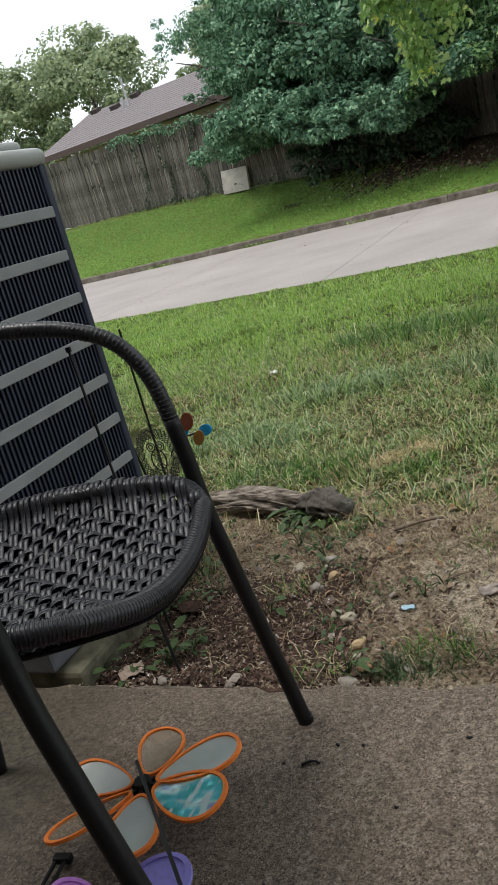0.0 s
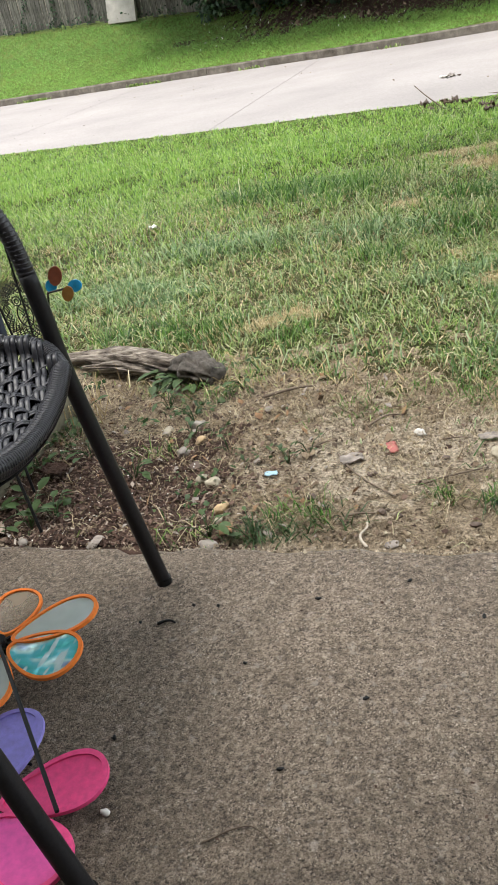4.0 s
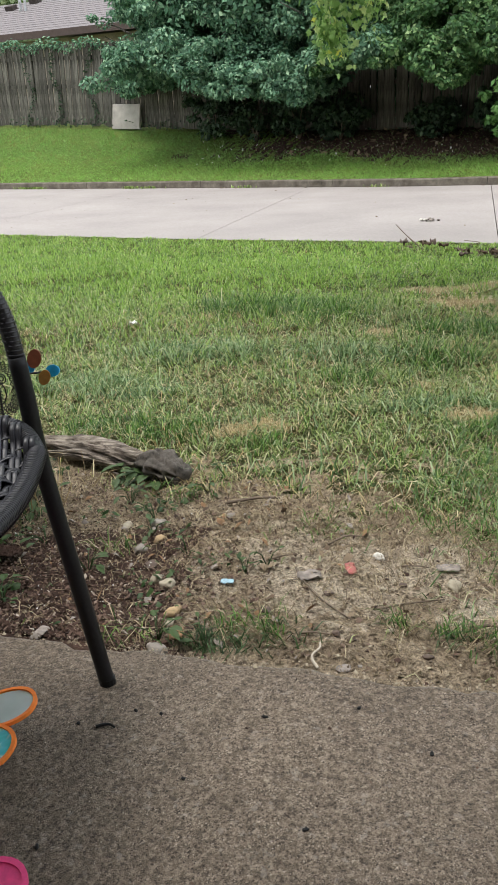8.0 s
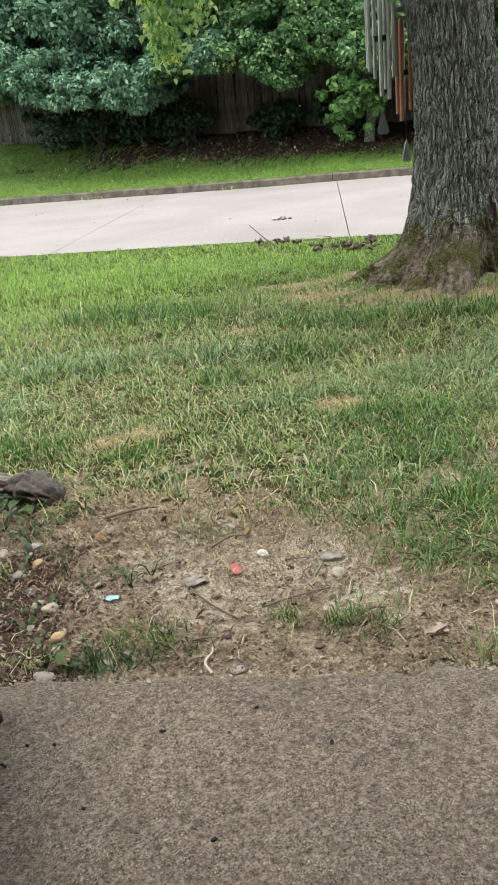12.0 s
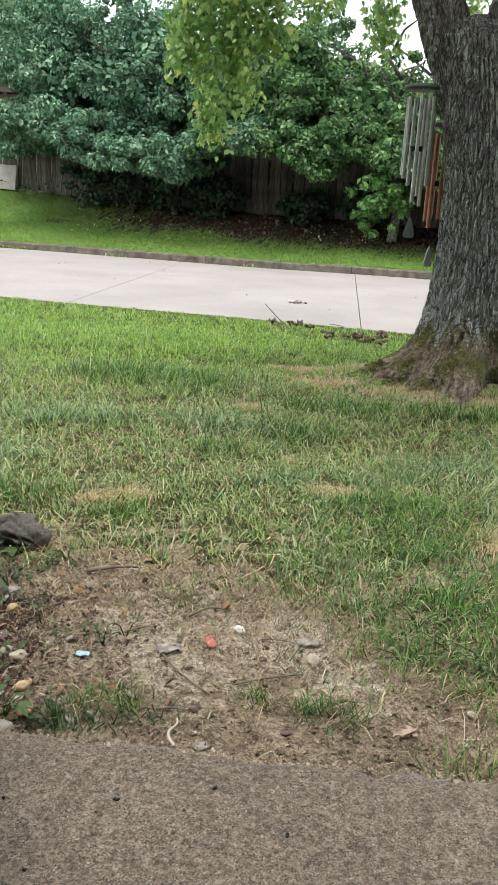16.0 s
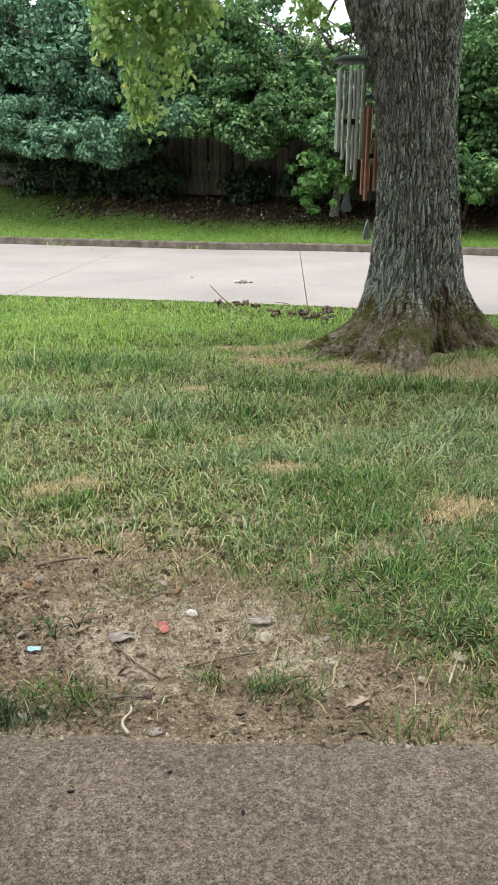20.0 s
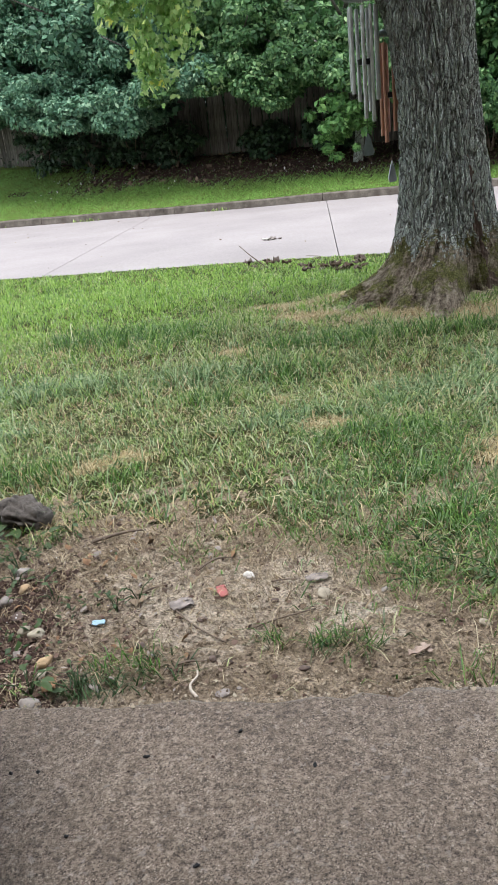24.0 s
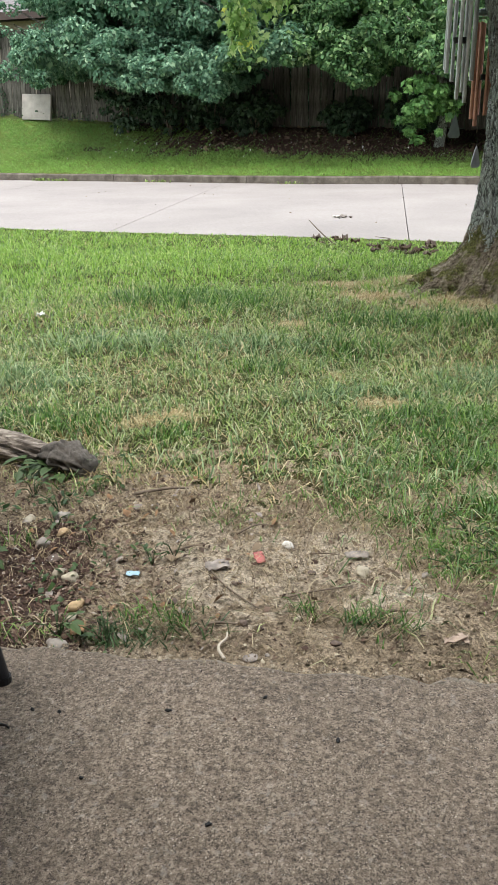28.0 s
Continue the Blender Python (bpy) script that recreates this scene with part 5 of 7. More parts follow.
def leaves(name, centres, radii, per, size, mat, parent=None, label="", droop=0.3, seed=0, long=1.5):
    """Many small folded leaves on lumpy clumps. centres: n x 3, radii: n x 3."""
    r = np.random.default_rng(seed)
    n = len(centres)
    tot = n * per
    ci = np.repeat(np.arange(n), per)
    d = r.normal(size=(tot, 3))
    d /= np.linalg.norm(d, axis=1, keepdims=True)
    rad = 0.55 + 0.5 * r.random((tot, 1)) ** 0.6
    p = centres[ci] + d * radii[ci] * rad
    nrm = d * 0.55 + np.array([0, -0.15, 0.5]) + r.normal(0, 0.5, (tot, 3))
    nrm /= np.linalg.norm(nrm, axis=1, keepdims=True)
    ax = d + r.normal(0, 0.6, (tot, 3)) + np.array([0, 0, -droop])
    ax -= nrm * (ax * nrm).sum(1, keepdims=True)
    ax /= np.linalg.norm(ax, axis=1, keepdims=True) + 1e-9
    sd = np.cross(nrm, ax)
    s = size * (0.6 + 0.8 * r.random((tot, 1)))
    a = p - ax * s * 0.5 * long
    b = p + sd * s * 0.42 + nrm * s * 0.12
    c = p + ax * s * 0.5 * long - nrm * s * 0.1
    e = p - sd * s * 0.42 + nrm * s * 0.12
    verts = np.stack([a, b, c, e], 1).reshape(-1, 3)
    faces = np.arange(tot * 4).reshape(-1, 4)
    return tagged(raw(name, verts, faces, mat, parent, label), kind="stuff")


def clumps(r, n, centre, spread, size, jitter=0.35):
    """Clump centres spread over an uneven crown."""
    d = r.normal(size=(n, 3))
    d /= np.linalg.norm(d, axis=1, keepdims=True)
    k = (0.35 + 0.65 * r.random((n, 1)) ** 0.5)
    c = np.array(centre) + d * np.array(spread) * k
    rad = size * (1 + jitter * r.normal(size=(n, 1))).clip(0.5, 1.7) * np.array([1.15, 1.15, 0.7])
    return c, rad


CANOPY_S = [-14, -11.7, -11.1, -10.1, -8.9, -8.4, -7.9, -7.2, -6.5, -5.9, -5.5, -5.1, -4.5, -3.9, -3.2, -2.75, -2.3, -2.0, -1.4, 0.0, 2.0]
CANOPY_Z = [3.0, 2.4, 1.6, 1.7, 1.95, 2.0, 1.6, 1.42, 1.38, 1.3, 1.1, 1.65, 1.92, 1.8, 1.85, 1.6, 1.36, 1.8, 1.75, 1.3, 0.7]


def hedge_tree(s, v, z0, height, width, seed, mat, n=46, per=190, leaf=0.14, low=1.4, label="dense dark green tree overhanging the fence", shrink=1.0, root_v=None, under=False):
    x, y = road_xy(s, v)
    bx, by = road_xy(s, v if root_v is None else root_v)
    t = thing("tree", label, "tree", "trees along the fence")
    r = np.random.default_rng(seed)
    bm = bmesh.new()
    top = z0 + height * 0.75
    tube(bm, spline([(bx, by, z0 - 0.15), (bx + 0.1, by, z0 + 0.8), (bx * 0.7 + x * 0.3, by * 0.7 + y * 0.3, z0 + 1.8), (x, y, top)], 5), [0.12 - 0.09 * i / 15 for i in range(16)], 9)
    for i in range(7):
        a = i * 2.4 + seed
        h = z0 + 1.6 + 0.28 * i
        tube(bm, [(bx * 0.6 + x * 0.4, by * 0.6 + y * 0.4, h), (x + 0.25 * width * math.cos(a), y + 0.25 * width * math.sin(a), h + 0.4), (x + width * 0.42 * math.cos(a), y + width * 0.42 * math.sin(a), h + 0.6)], [0.045, 0.025, 0.01], 6)
    part("trunk", bm, M_BARK, t, "", True)
    # boughs: each a spray of small clumps reaching out and drooping at its tip
    C, R = [], []
    boughs = max(4, n // 3)
    mid = np.array([x, y, z0 + low + (height - low) * 0.48])
    half = np.array([width / 2, width / 2, (height - low) / 2])
    for b in range(boughs):
        d = r.normal(size=3)
        d /= np.linalg.norm(d)
        tip = mid + d * half * (0.62 + 0.6 * r.random())
        for f in np.linspace(0.3, 1.0, 5):
            p = mid + (tip - mid) * f + r.normal(0, 0.13, 3) * (1 + 0.5 * shrink)
            p[2] -= 0.22 * f ** 3 * shrink
            C.append(p)
            R.append(0.33 * shrink * (1.2 - 0.65 * f) * (0.6 + 0.7 * r.random()) * np.array([1.1, 1.1, 0.72]))
    c, rad = np.array(C), np.array(R)
    if under:
        cs, cv = road_sv(c[:, 0], c[:, 1])
        floor_z = np.interp(cs, CANOPY_S, CANOPY_Z) + 0.12 * np.clip(cv - 9.2, 0, 2) + rad[:, 2] * 0.85
        c[:, 2] = np.where(c[:, 2] < floor_z, floor_z + 0.10 * r.random(len(c)), c[:, 2])
        # drooping sprays along the lower front edge
        m = 38
        ss, vv = s + (r.random(m) - 0.5) * width, v - width * 0.40 - 0.3 + 0.7 * r.random(m)
        sx, sy = road_xy(ss, vv)
        q = np.tile([0.23, 0.23, 0.17], (m, 1)) * (0.5 + 0.9 * r.random((m, 1)))
        c = np.concatenate([c, np.stack([sx, sy, np.interp(ss, CANOPY_S, CANOPY_Z) + q[:, 2] * 0.8 + 0.55 * r.random(m) ** 1.5], 1)])
        rad = np.concatenate([rad, q])
    leaves("crown", c, rad, per, leaf, mat, t, "", 0.35, seed)
    if under:
        # dense inner foliage that keeps the inside of the crown dark
        k = 30
        d = r.normal(size=(k, 3))
        d /= np.linalg.norm(d, axis=1, keepdims=True)
        c = mid + d * half * 0.6 * r.random((k, 1)) ** 0.4
        cs, cv = road_sv(c[:, 0], c[:, 1])
        c[:, 2] = np.maximum(c[:, 2], np.interp(cs, CANOPY_S, CANOPY_Z) + 0.5)
        k = 90
        ss, vv = np.maximum(-9.9 + 0.4 * r.random(k), s + (r.random(k) - 0.5) * width * 1.1), 8.6 + 2.15 * r.random(k)
        sx, sy = road_xy(ss, vv)
        c = np.concatenate([c, np.stack([sx, sy, np.interp(ss, CANOPY_S, CANOPY_Z) + 0.3 + 0.3 * r.random(k)], 1)])
        q = np.concatenate([np.full((30, 3), 0.38), np.tile([0.32, 0.32, 0.10], (k, 1))])
        leaves("inner_foliage", c, q, 75, 0.11, mat, t, "", 0.2, seed + 500)
    return t


# hanging maple twigs from the big tree


def maple_leaf_mesh(r, p, nrm, ax, s):
    """Five-lobed leaf as one fan of corners."""
    sd = nrm.cross(ax)
    out = []
    for a, l in ((180, 0.25), (215, 0.55), (235, 0.38), (265, 0.85), (290, 0.5), (325, 0.72), (340, 0.55), (0, 1.0), (20, 0.55), (35, 0.72), (70, 0.5), (95, 0.85), (125, 0.38), (145, 0.55)):
        q = math.radians(a)
        out.append(p + ax * (math.cos(q) * l * s) + sd * (math.sin(q) * l * s * 0.8) - nrm * (abs(math.sin(q)) * l * s * 0.25))
    return out


def hanging_branch(parent, stems, seed, per, size):
    r = random.Random(seed)
    bm = bmesh.new()
    vs, fs = [], []
    for pts in stems:
        path = spline(pts, 8)
        tube(bm, path, [0.007 - 0.0055 * i / (len(path) - 1) for i in range(len(path))], 5)
        for i in range(per):
            t = (r.random() ** 0.75) * (len(path) - 1)
            p = path[int(t)] + Vector((r.gauss(0, 0.060), r.gauss(0, 0.09), r.gauss(-0.03, 0.06)))
            nrm = Vector((r.gauss(0, 0.9), -0.5 + r.gauss(0, 0.6), 0.35 + r.gauss(0, 0.3))).normalized()
            ax = Vector((r.gauss(0, 0.4), r.gauss(0, 0.4), -1))
            ax = (ax - nrm * ax.dot(nrm)).normalized()
            o = maple_leaf_mesh(r, p, nrm, ax, size * r.uniform(0.6, 1.2))
            b = len(vs)
            vs.extend([tuple(p)] + [tuple(q) for q in o])
            fs.extend([(b, b + 1 + j, b + 1 + (j + 1) % 14) for j in range(14)])
    part("twig", bm, M_BARK, parent)
    tagged(raw("leaf_spray", vs, fs, M_LEAF_MAPLE, parent, "yellowing green lobed leaves"), kind="stuff")


hanging_branch(big_tree, [
    [(-0.45, 4.5, 3.65), (-0.62, 4.5, 2.7), (-0.66, 4.5, 2.0), (-0.62, 4.5, 1.32)],
    [(-0.40, 4.5, 3.7), (-0.48, 4.5, 2.8), (-0.46, 4.5, 2.1), (-0.40, 4.5, 1.55)],
    [(-0.62, 4.5, 3.6), (-0.78, 4.5, 2.7), (-0.80, 4.5, 2.1), (-0.84, 4.5, 1.75)],
    [(-0.30, 4.5, 3.6), (-0.30, 4.5, 2.8), (-0.28, 4.5, 2.2), (-0.27, 4.5, 1.9)],
    [(-0.52, 4.6, 3.6), (-0.56, 4.6, 2.9), (-0.55, 4.6, 2.3), (-0.52, 4.6, 1.75)]], 5, 1300, 0.040)
hanging_branch(big_tree, [
    [(0.0, 4.4, 3.6), (0.05, 4.4, 2.9), (0.02, 4.4, 2.4), (0.0, 4.4, 2.05)],
    [(0.35, 4.4, 3.3), (0.40, 4.4, 2.6), (0.42, 4.4, 2.1), (0.45, 4.4, 1.85)],
    [(1.15, 5.2, 3.4), (1.12, 5.2, 2.9), (1.08, 5.2, 2.5), (1.05, 5.2, 2.15)]], 8, 520, 0.040)

# the crown overhead
r_ = np.random.default_rng(21)
c_, q_ = clumps(r_, 80, (1.3, 3.9, 6.0), (3.0, 2.6, 1.5), 0.55)
leaves("crown", c_, q_, 120, 0.16, M_LEAF_MAPLE, big_tree, "", 0.4, 22)

# trees along the fence
for i, (s, v, h, w, low, n, mt) in enumerate([(-10.2, 11.2, 5.0, 2.2, 1.5, 80, M_LEAF_DARK), (-8.7, 9.9, 5.2, 3.4, 0.9, 110, M_LEAF_DARK), (-6.8, 9.8, 5.0, 3.5, 0.7, 115, M_LEAF_DARK), (-5.1, 9.7, 4.6, 3.3, 0.5, 110, M_LEAF_DARK), (-3.4, 9.7, 4.6, 3.4, 0.7, 110, M_LEAF_GREEN),
                                              (-1.7, 9.7, 3.5, 3.1, 0.7, 95, M_LEAF_GREEN), (0.1, 9.7, 3.7, 3.1, 0.5, 100, M_LEAF_GREEN), (1.9, 9.8, 4.6, 3.2, 0.4, 100, M_LEAF_GREEN)]):
    hedge_tree(s, v, float(fence_base(s)) - 0.05, h, w, 30 + i, mt, n, 165, 0.064, low, root_v=11.5, under=True)
for i, (s, v, h, w) in enumerate([(-11.6, 12.4, 6.6, 3.4), (-9.4, 13.4, 6.6, 3.6), (-7.0, 12.8, 5.4, 3.6), (-3.8, 13.2, 5.0, 3.4), (-0.8, 13.0, 3.5, 4.0), (2.6, 12.8, 5.0, 4.2), (5.6, 12.6, 5.4, 4.2)]):
    hedge_tree(s, v, float(fence_base(s)) - 0.05, h, w, 130 + i, M_LEAF_DARK, 66, 60 if i == 0 else 85, 0.07 if i == 0 else 0.08, 2.4 if i == 0 else 0.1, "dense leafy tree behind the wooden fence")
# unseen foliage added behind the fence so no sky shines between the pickets
hs = np.random.default_rng(140)
hp = np.array([[*road_xy(a + 0.1 * hs.normal(), V_FENCE + 0.75 + 0.15 * hs.normal()), float(fence_base(a)) + b] for a in np.arange(-9.5, 7, 0.28) for b in (0.1, 0.5, 0.9, 1.3, 1.7, 2.1, 2.5)])
hedge = thing("hedge", "leaf screen added behind the wooden fence to block sky between pickets", "hedge")
leaves("foliage", hp, np.full((len(hp), 3), 0.32), 80, 0.13, M_LEAF_DARK, hedge, "", 0.2, 141)
# pale low spray and the bushes by the kerb
hedge_tree(-1.05, 8.75, 0.1, 1.8, 1.3, 51, M_LEAF_MID, 36, 60, 0.075, 0.3, "light green sapling with low drooping sprays", 0.5, root_v=9.6)
for i, (s, v, h, w) in enumerate([(3.3, 8.9, 4.0, 2.6), (5.4, 9.2, 4.6, 3.2)]):
    hedge_tree(s, v, -0.02, h, w, 61 + i, M_LEAF_MID, 75, 190, 0.07, 0.15, "bright green bushy tree close to the kerb")
# undergrowth before the fence; its near-black leaf colour stands in for the shade
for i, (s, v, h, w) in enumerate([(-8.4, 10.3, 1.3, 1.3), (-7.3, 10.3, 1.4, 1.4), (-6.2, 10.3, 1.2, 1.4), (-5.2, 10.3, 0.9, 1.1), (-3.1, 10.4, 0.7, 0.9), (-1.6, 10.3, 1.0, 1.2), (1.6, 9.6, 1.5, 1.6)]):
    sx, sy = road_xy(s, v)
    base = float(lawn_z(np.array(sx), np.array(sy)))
    bush = thing("shrub", "leafy shrub before the fence, shade painted into its dark leaves", "shrub", "shrubs before the fence")
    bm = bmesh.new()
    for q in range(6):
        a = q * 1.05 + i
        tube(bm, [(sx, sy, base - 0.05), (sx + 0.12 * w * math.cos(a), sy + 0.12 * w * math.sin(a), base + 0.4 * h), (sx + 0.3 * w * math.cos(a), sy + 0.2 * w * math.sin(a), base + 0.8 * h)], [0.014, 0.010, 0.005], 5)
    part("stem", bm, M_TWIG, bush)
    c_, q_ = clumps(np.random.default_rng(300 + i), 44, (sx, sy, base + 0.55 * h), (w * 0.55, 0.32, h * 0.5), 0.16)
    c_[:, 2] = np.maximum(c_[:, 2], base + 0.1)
    leaves("foliage", c_, q_, 48, 0.07, M_LEAF_IVY_SHADE, bush, "", 0.4, 320 + i)
# vine on the fence top
vs = np.array([[*road_xy(a, V_FENCE - 0.05), float(fence_base(a)) + 1.95 + 0.08 * math.sin(a * 5)] for a in np.arange(-15.2, -10.5, 0.16)])
vine = thing("climbing_vine", "green climbing vine along the top of the fence", "vine")
leaves("foliage", vs, np.full((len(vs), 3), 0.14), 40, 0.05, M_LEAF_DARK, vine, "", 0.4, 71)
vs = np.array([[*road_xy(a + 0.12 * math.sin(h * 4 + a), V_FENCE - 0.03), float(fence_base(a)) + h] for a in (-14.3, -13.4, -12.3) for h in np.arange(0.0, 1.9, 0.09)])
leaves("foliage", vs, np.full((len(vs), 3), 0.09), 11, 0.045, M_LEAF_IVY_SHADE, vine, "", 0.6, 72)
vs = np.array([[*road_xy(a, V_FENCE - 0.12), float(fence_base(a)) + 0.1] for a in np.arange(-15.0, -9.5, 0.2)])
leaves("foliage", vs, np.full((len(vs), 3), 0.13), 10, 0.05, M_LEAF_IVY_SHADE, vine, "", 0.2, 73)

# far trees beyond the houses; haze is painted into their pale leaf colour
for i, (x, y, h, w) in enumerate([(-27, 46, 13.0, 9), (-34, 44, 12.5, 9), (-18.5, 50, 12, 8), (-40, 40, 12, 9), (-9, 46, 9, 8), (0, 44, 8, 9), (9, 42, 8, 9), (18, 40, 8, 9)]):
    t = thing("tree", "tall tree in the distance beyond the house, haze painted into its yellow-green leaves", "tree", "distant trees")
    bm = bmesh.new()
    tube(bm, [(x, y, 0.0), (x + 0.2, y, h * 0.4), (x, y, h * 0.75)], [0.3, 0.2, 0.06], 8)
    part("trunk", bm, M_BARK, t)
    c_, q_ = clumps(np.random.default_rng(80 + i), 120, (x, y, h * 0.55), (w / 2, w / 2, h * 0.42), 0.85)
    leaves("crown", c_, q_, 230 if i < 4 else 80, 0.19 if i < 4 else 0.3, M_LEAF_HAZY, t, "", 0.2, 90 + i)

# ---------------- wind chimes ----------------


def chime(name, label, x, y, top, tubes, mat, disc_r, tube_r, sail):
    c = thing(name, label, "wind chime", "wind chimes on the tree")
    bm = bmesh.new()
    tube(bm, [(x, y, top - 0.016), (x, y, top - 0.008), (x, y, top + 0.006), (x, y, top + 0.016)], [disc_r * 0.92, disc_r, disc_r * 0.96, disc_r * 0.6], 32)
    part("top_disc", bm, M_CHIME_TOP, c, "dull green-grey top disc", True)
    bm = bmesh.new()
    for a in (0, 2.1, 4.2):
        tube(bm, [(x + disc_r * 0.6 * math.cos(a), y + disc_r * 0.6 * math.sin(a), top), (x, y, top + 0.22)], 0.0015, 4)
    tube(bm, [(x, y, top + 0.22), (x + 0.03, y, 2.62)], 0.002, 5)
    part("cord", bm, M_BLACK, c)
    for a, length in tubes:
        px, py = x + disc_r * 0.68 * math.cos(a), y + disc_r * 0.68 * math.sin(a)
        bm = bmesh.new()
        z1 = top - 0.055
        tube(bm, [(px, py, z1), (px, py, z1 - length)], tube_r, 14)
        tube(bm, [(px, py, z1), (px, py, top)], 0.001, 4)
        part("chime_tube", bm, mat, c, "", False)
    bm = bmesh.new()
    tube(bm, [(x, y, top - 0.36), (x, y, top - 0.33)], [disc_r * 0.33, disc_r * 0.38], 20)
    part("clapper", bm, M_BLACK, c)
    bm = bmesh.new()
    tube(bm, [(x, y, top), (x, y, sail)], 0.001, 4)
    part("cord", bm, M_BLACK, c)
    bm = bmesh.new()
    o = [(0, 0), (0.014, -0.03), (0.036, -0.11), (0.026, -0.128), (-0.026, -0.128), (-0.036, -0.11), (-0.014, -0.03)]
    ta = math.radians(38 if mat is M_COPPER else 8)
    f = bm.faces.new([bm.verts.new((x + a * math.cos(ta), y + a * math.sin(ta), sail + b)) for a, b in o])
    e = bmesh.ops.extrude_face_region(bm, geom=[f])
    bmesh.ops.translate(bm, vec=(-0.006 * math.sin(ta), 0.006 * math.cos(ta), 0), verts=[v for v in e["geom"] if isinstance(v, bmesh.types.BMVert)])
    part("sail", bm, M_VENT if mat is M_COPPER else M_CHIME_TOP, c, "grey wind sail")


chime("wind_chime", "large wind chime with silver aluminium tubes beside the trunk", 0.692, 4.15, 1.612,
      [(2.9, 0.44), (3.6, 0.46), (4.6, 0.60), (5.2, 0.62), (5.75, 0.50), (0.2, 0.50), (1.2, 0.56), (2.0, 0.5)], M_STEEL, 0.116, 0.0115, 0.875)
chime("wind_chime", "copper-coloured wind chime hanging close to the trunk", 0.845, 4.32, 1.425,
      [(3.3, 0.52), (4.1, 0.56), (5.2, 0.50), (0.3, 0.48), (1.8, 0.5)], M_COPPER, 0.075, 0.0125, 0.70)

# ---------------- grass ----------------


def blades(name, x, y, z, h, w, mat, seed, lean=0.5, label="", single=False):
    """Grass blades, each a bent strip of three quads' worth of corners ending in a tip."""
    r = np.random.default_rng(seed)
    n = len(x)
    a = r.random(n) * math.tau
    dx, dy = np.cos(a), np.sin(a)
    b = r.random(n) * math.tau
    k = lean * (0.3 + r.random(n)) * h
    lx, ly = np.cos(b) * k, np.sin(b) * k
    p0 = np.stack([x - dx * w, y - dy * w, z - 0.01], 1)
    p1 = np.stack([x + dx * w, y + dy * w, z - 0.01], 1)
    m = np.stack([x + lx * 0.4, y + ly * 0.4, z + h * 0.85], 1)
    q = np.stack([dx * w * 0.75, dy * w * 0.75, 0 * w], 1)
    t = np.stack([x + lx, y + ly, z + h * np.clip(1 - 0.16 * (k / (h + 1e-6)), 0.25, 1)], 1)
    verts = np.stack([p0, p1, m + q, m - q, t + q * 0.15, t - q * 0.15], 1).reshape(-1, 3)
    i = np.arange(n)[:, None] * 6
    faces = np.concatenate([i + np.array([[0, 1, 2, 3]]), i + np.array([[3, 2, 4, 5]])], 0)
    if single:
        verts = np.stack([p0, p1, t + q * 0.4, t - q * 0.4], 1).reshape(-1, 3)
        faces = np.arange(n * 4).reshape(-1, 4)
    ob = raw(name, verts, faces, mat)
    return tagged(ob, label, "grass", kind="stuff")


STRAW = [(-0.33, 1.35, 0.06), (-0.43, 1.28, 0.06), (0.335, 1.57, 0.08), (0.92, 1.24, 0.09), (0.84, 1.13, 0.06), (0.17, 1.95, 0.04), (1.2, 3.32, 0.22), (0.80, 3.55, 0.22), (1.6, 3.45, 0.2), (0.52, 4.35, 0.2), (0.08, 4.25, 0.2), (0.25, 3.75, 0.16), (-0.13, 2.95, 0.09)]
DEEP = [(0.18, 2.38, 0.17, 0.17), (0.36, 2.92, 0.38, 0.15), (0.52, 1.38, 0.20, 0.14), (0.45, 0.68, 0.07, 0.06), (0.60, 0.47, 0.16, 0.09), (0.85, 0.62, 0.2, 0.2), (-0.30, 1.16, 0.07, 0.05), (1.1, 2.95, 0.4, 0.12), (-0.16, 1.98, 0.10, 0.08), (-0.75, 1.25, 0.3, 0.12), (-0.8, 3.4, 0.5, 0.3), (0.95, 0.95, 0.22, 0.12), (0.75, 0.80, 0.22, 0.10), (0.62, 1.05, 0.16, 0.08), (1.0, 0.45, 0.2, 0.15)]
BLUE = [(0.88, 1.88, 0.34, 0.20), (-0.86, 2.33, 0.36, 0.15), (-0.2, 2.35, 0.25, 0.15), (1.2, 2.3, 0.3, 0.2), (-1.1, 1.75, 0.3, 0.15), (0.3, 1.62, 0.2, 0.1), (1.15, 1.45, 0.2, 0.15)]


def spots(x, y, places, edge=0.35):
    """1 inside uneven oval patches of the lawn, 0 outside."""
    d = np.zeros_like(x)
    n = edge * wobble(x, y, 13.0, 41) + 0.6 * edge * wobble(x, y, 37.0, 43)
    for cx, cy, rx, ry in places:
        d = np.maximum(d, 1 - smooth(0.7, 1.35, np.hypot((x - cx) / rx, (y - cy) / ry) + n))
    return d


def dry(x, y):
    d = spots(x, y, [(cx, cy, r * 1.15, r * 0.85) for cx, cy, r in STRAW], 0.75)
    d = d + 0.30 * np.clip(wobble(x, y, 2.6, 7) + 0.15, 0, 1) * (1 - smooth(2.5, 5, y)) + 0.22 * np.clip(wobble(x, y, 11.0, 9), 0, 1) * (1 - smooth(3, 5.5, y))
    return np.clip(d + 0.2 * np.exp(-((y - dirt_edge(x)) / 0.15) ** 2), 0, 1)


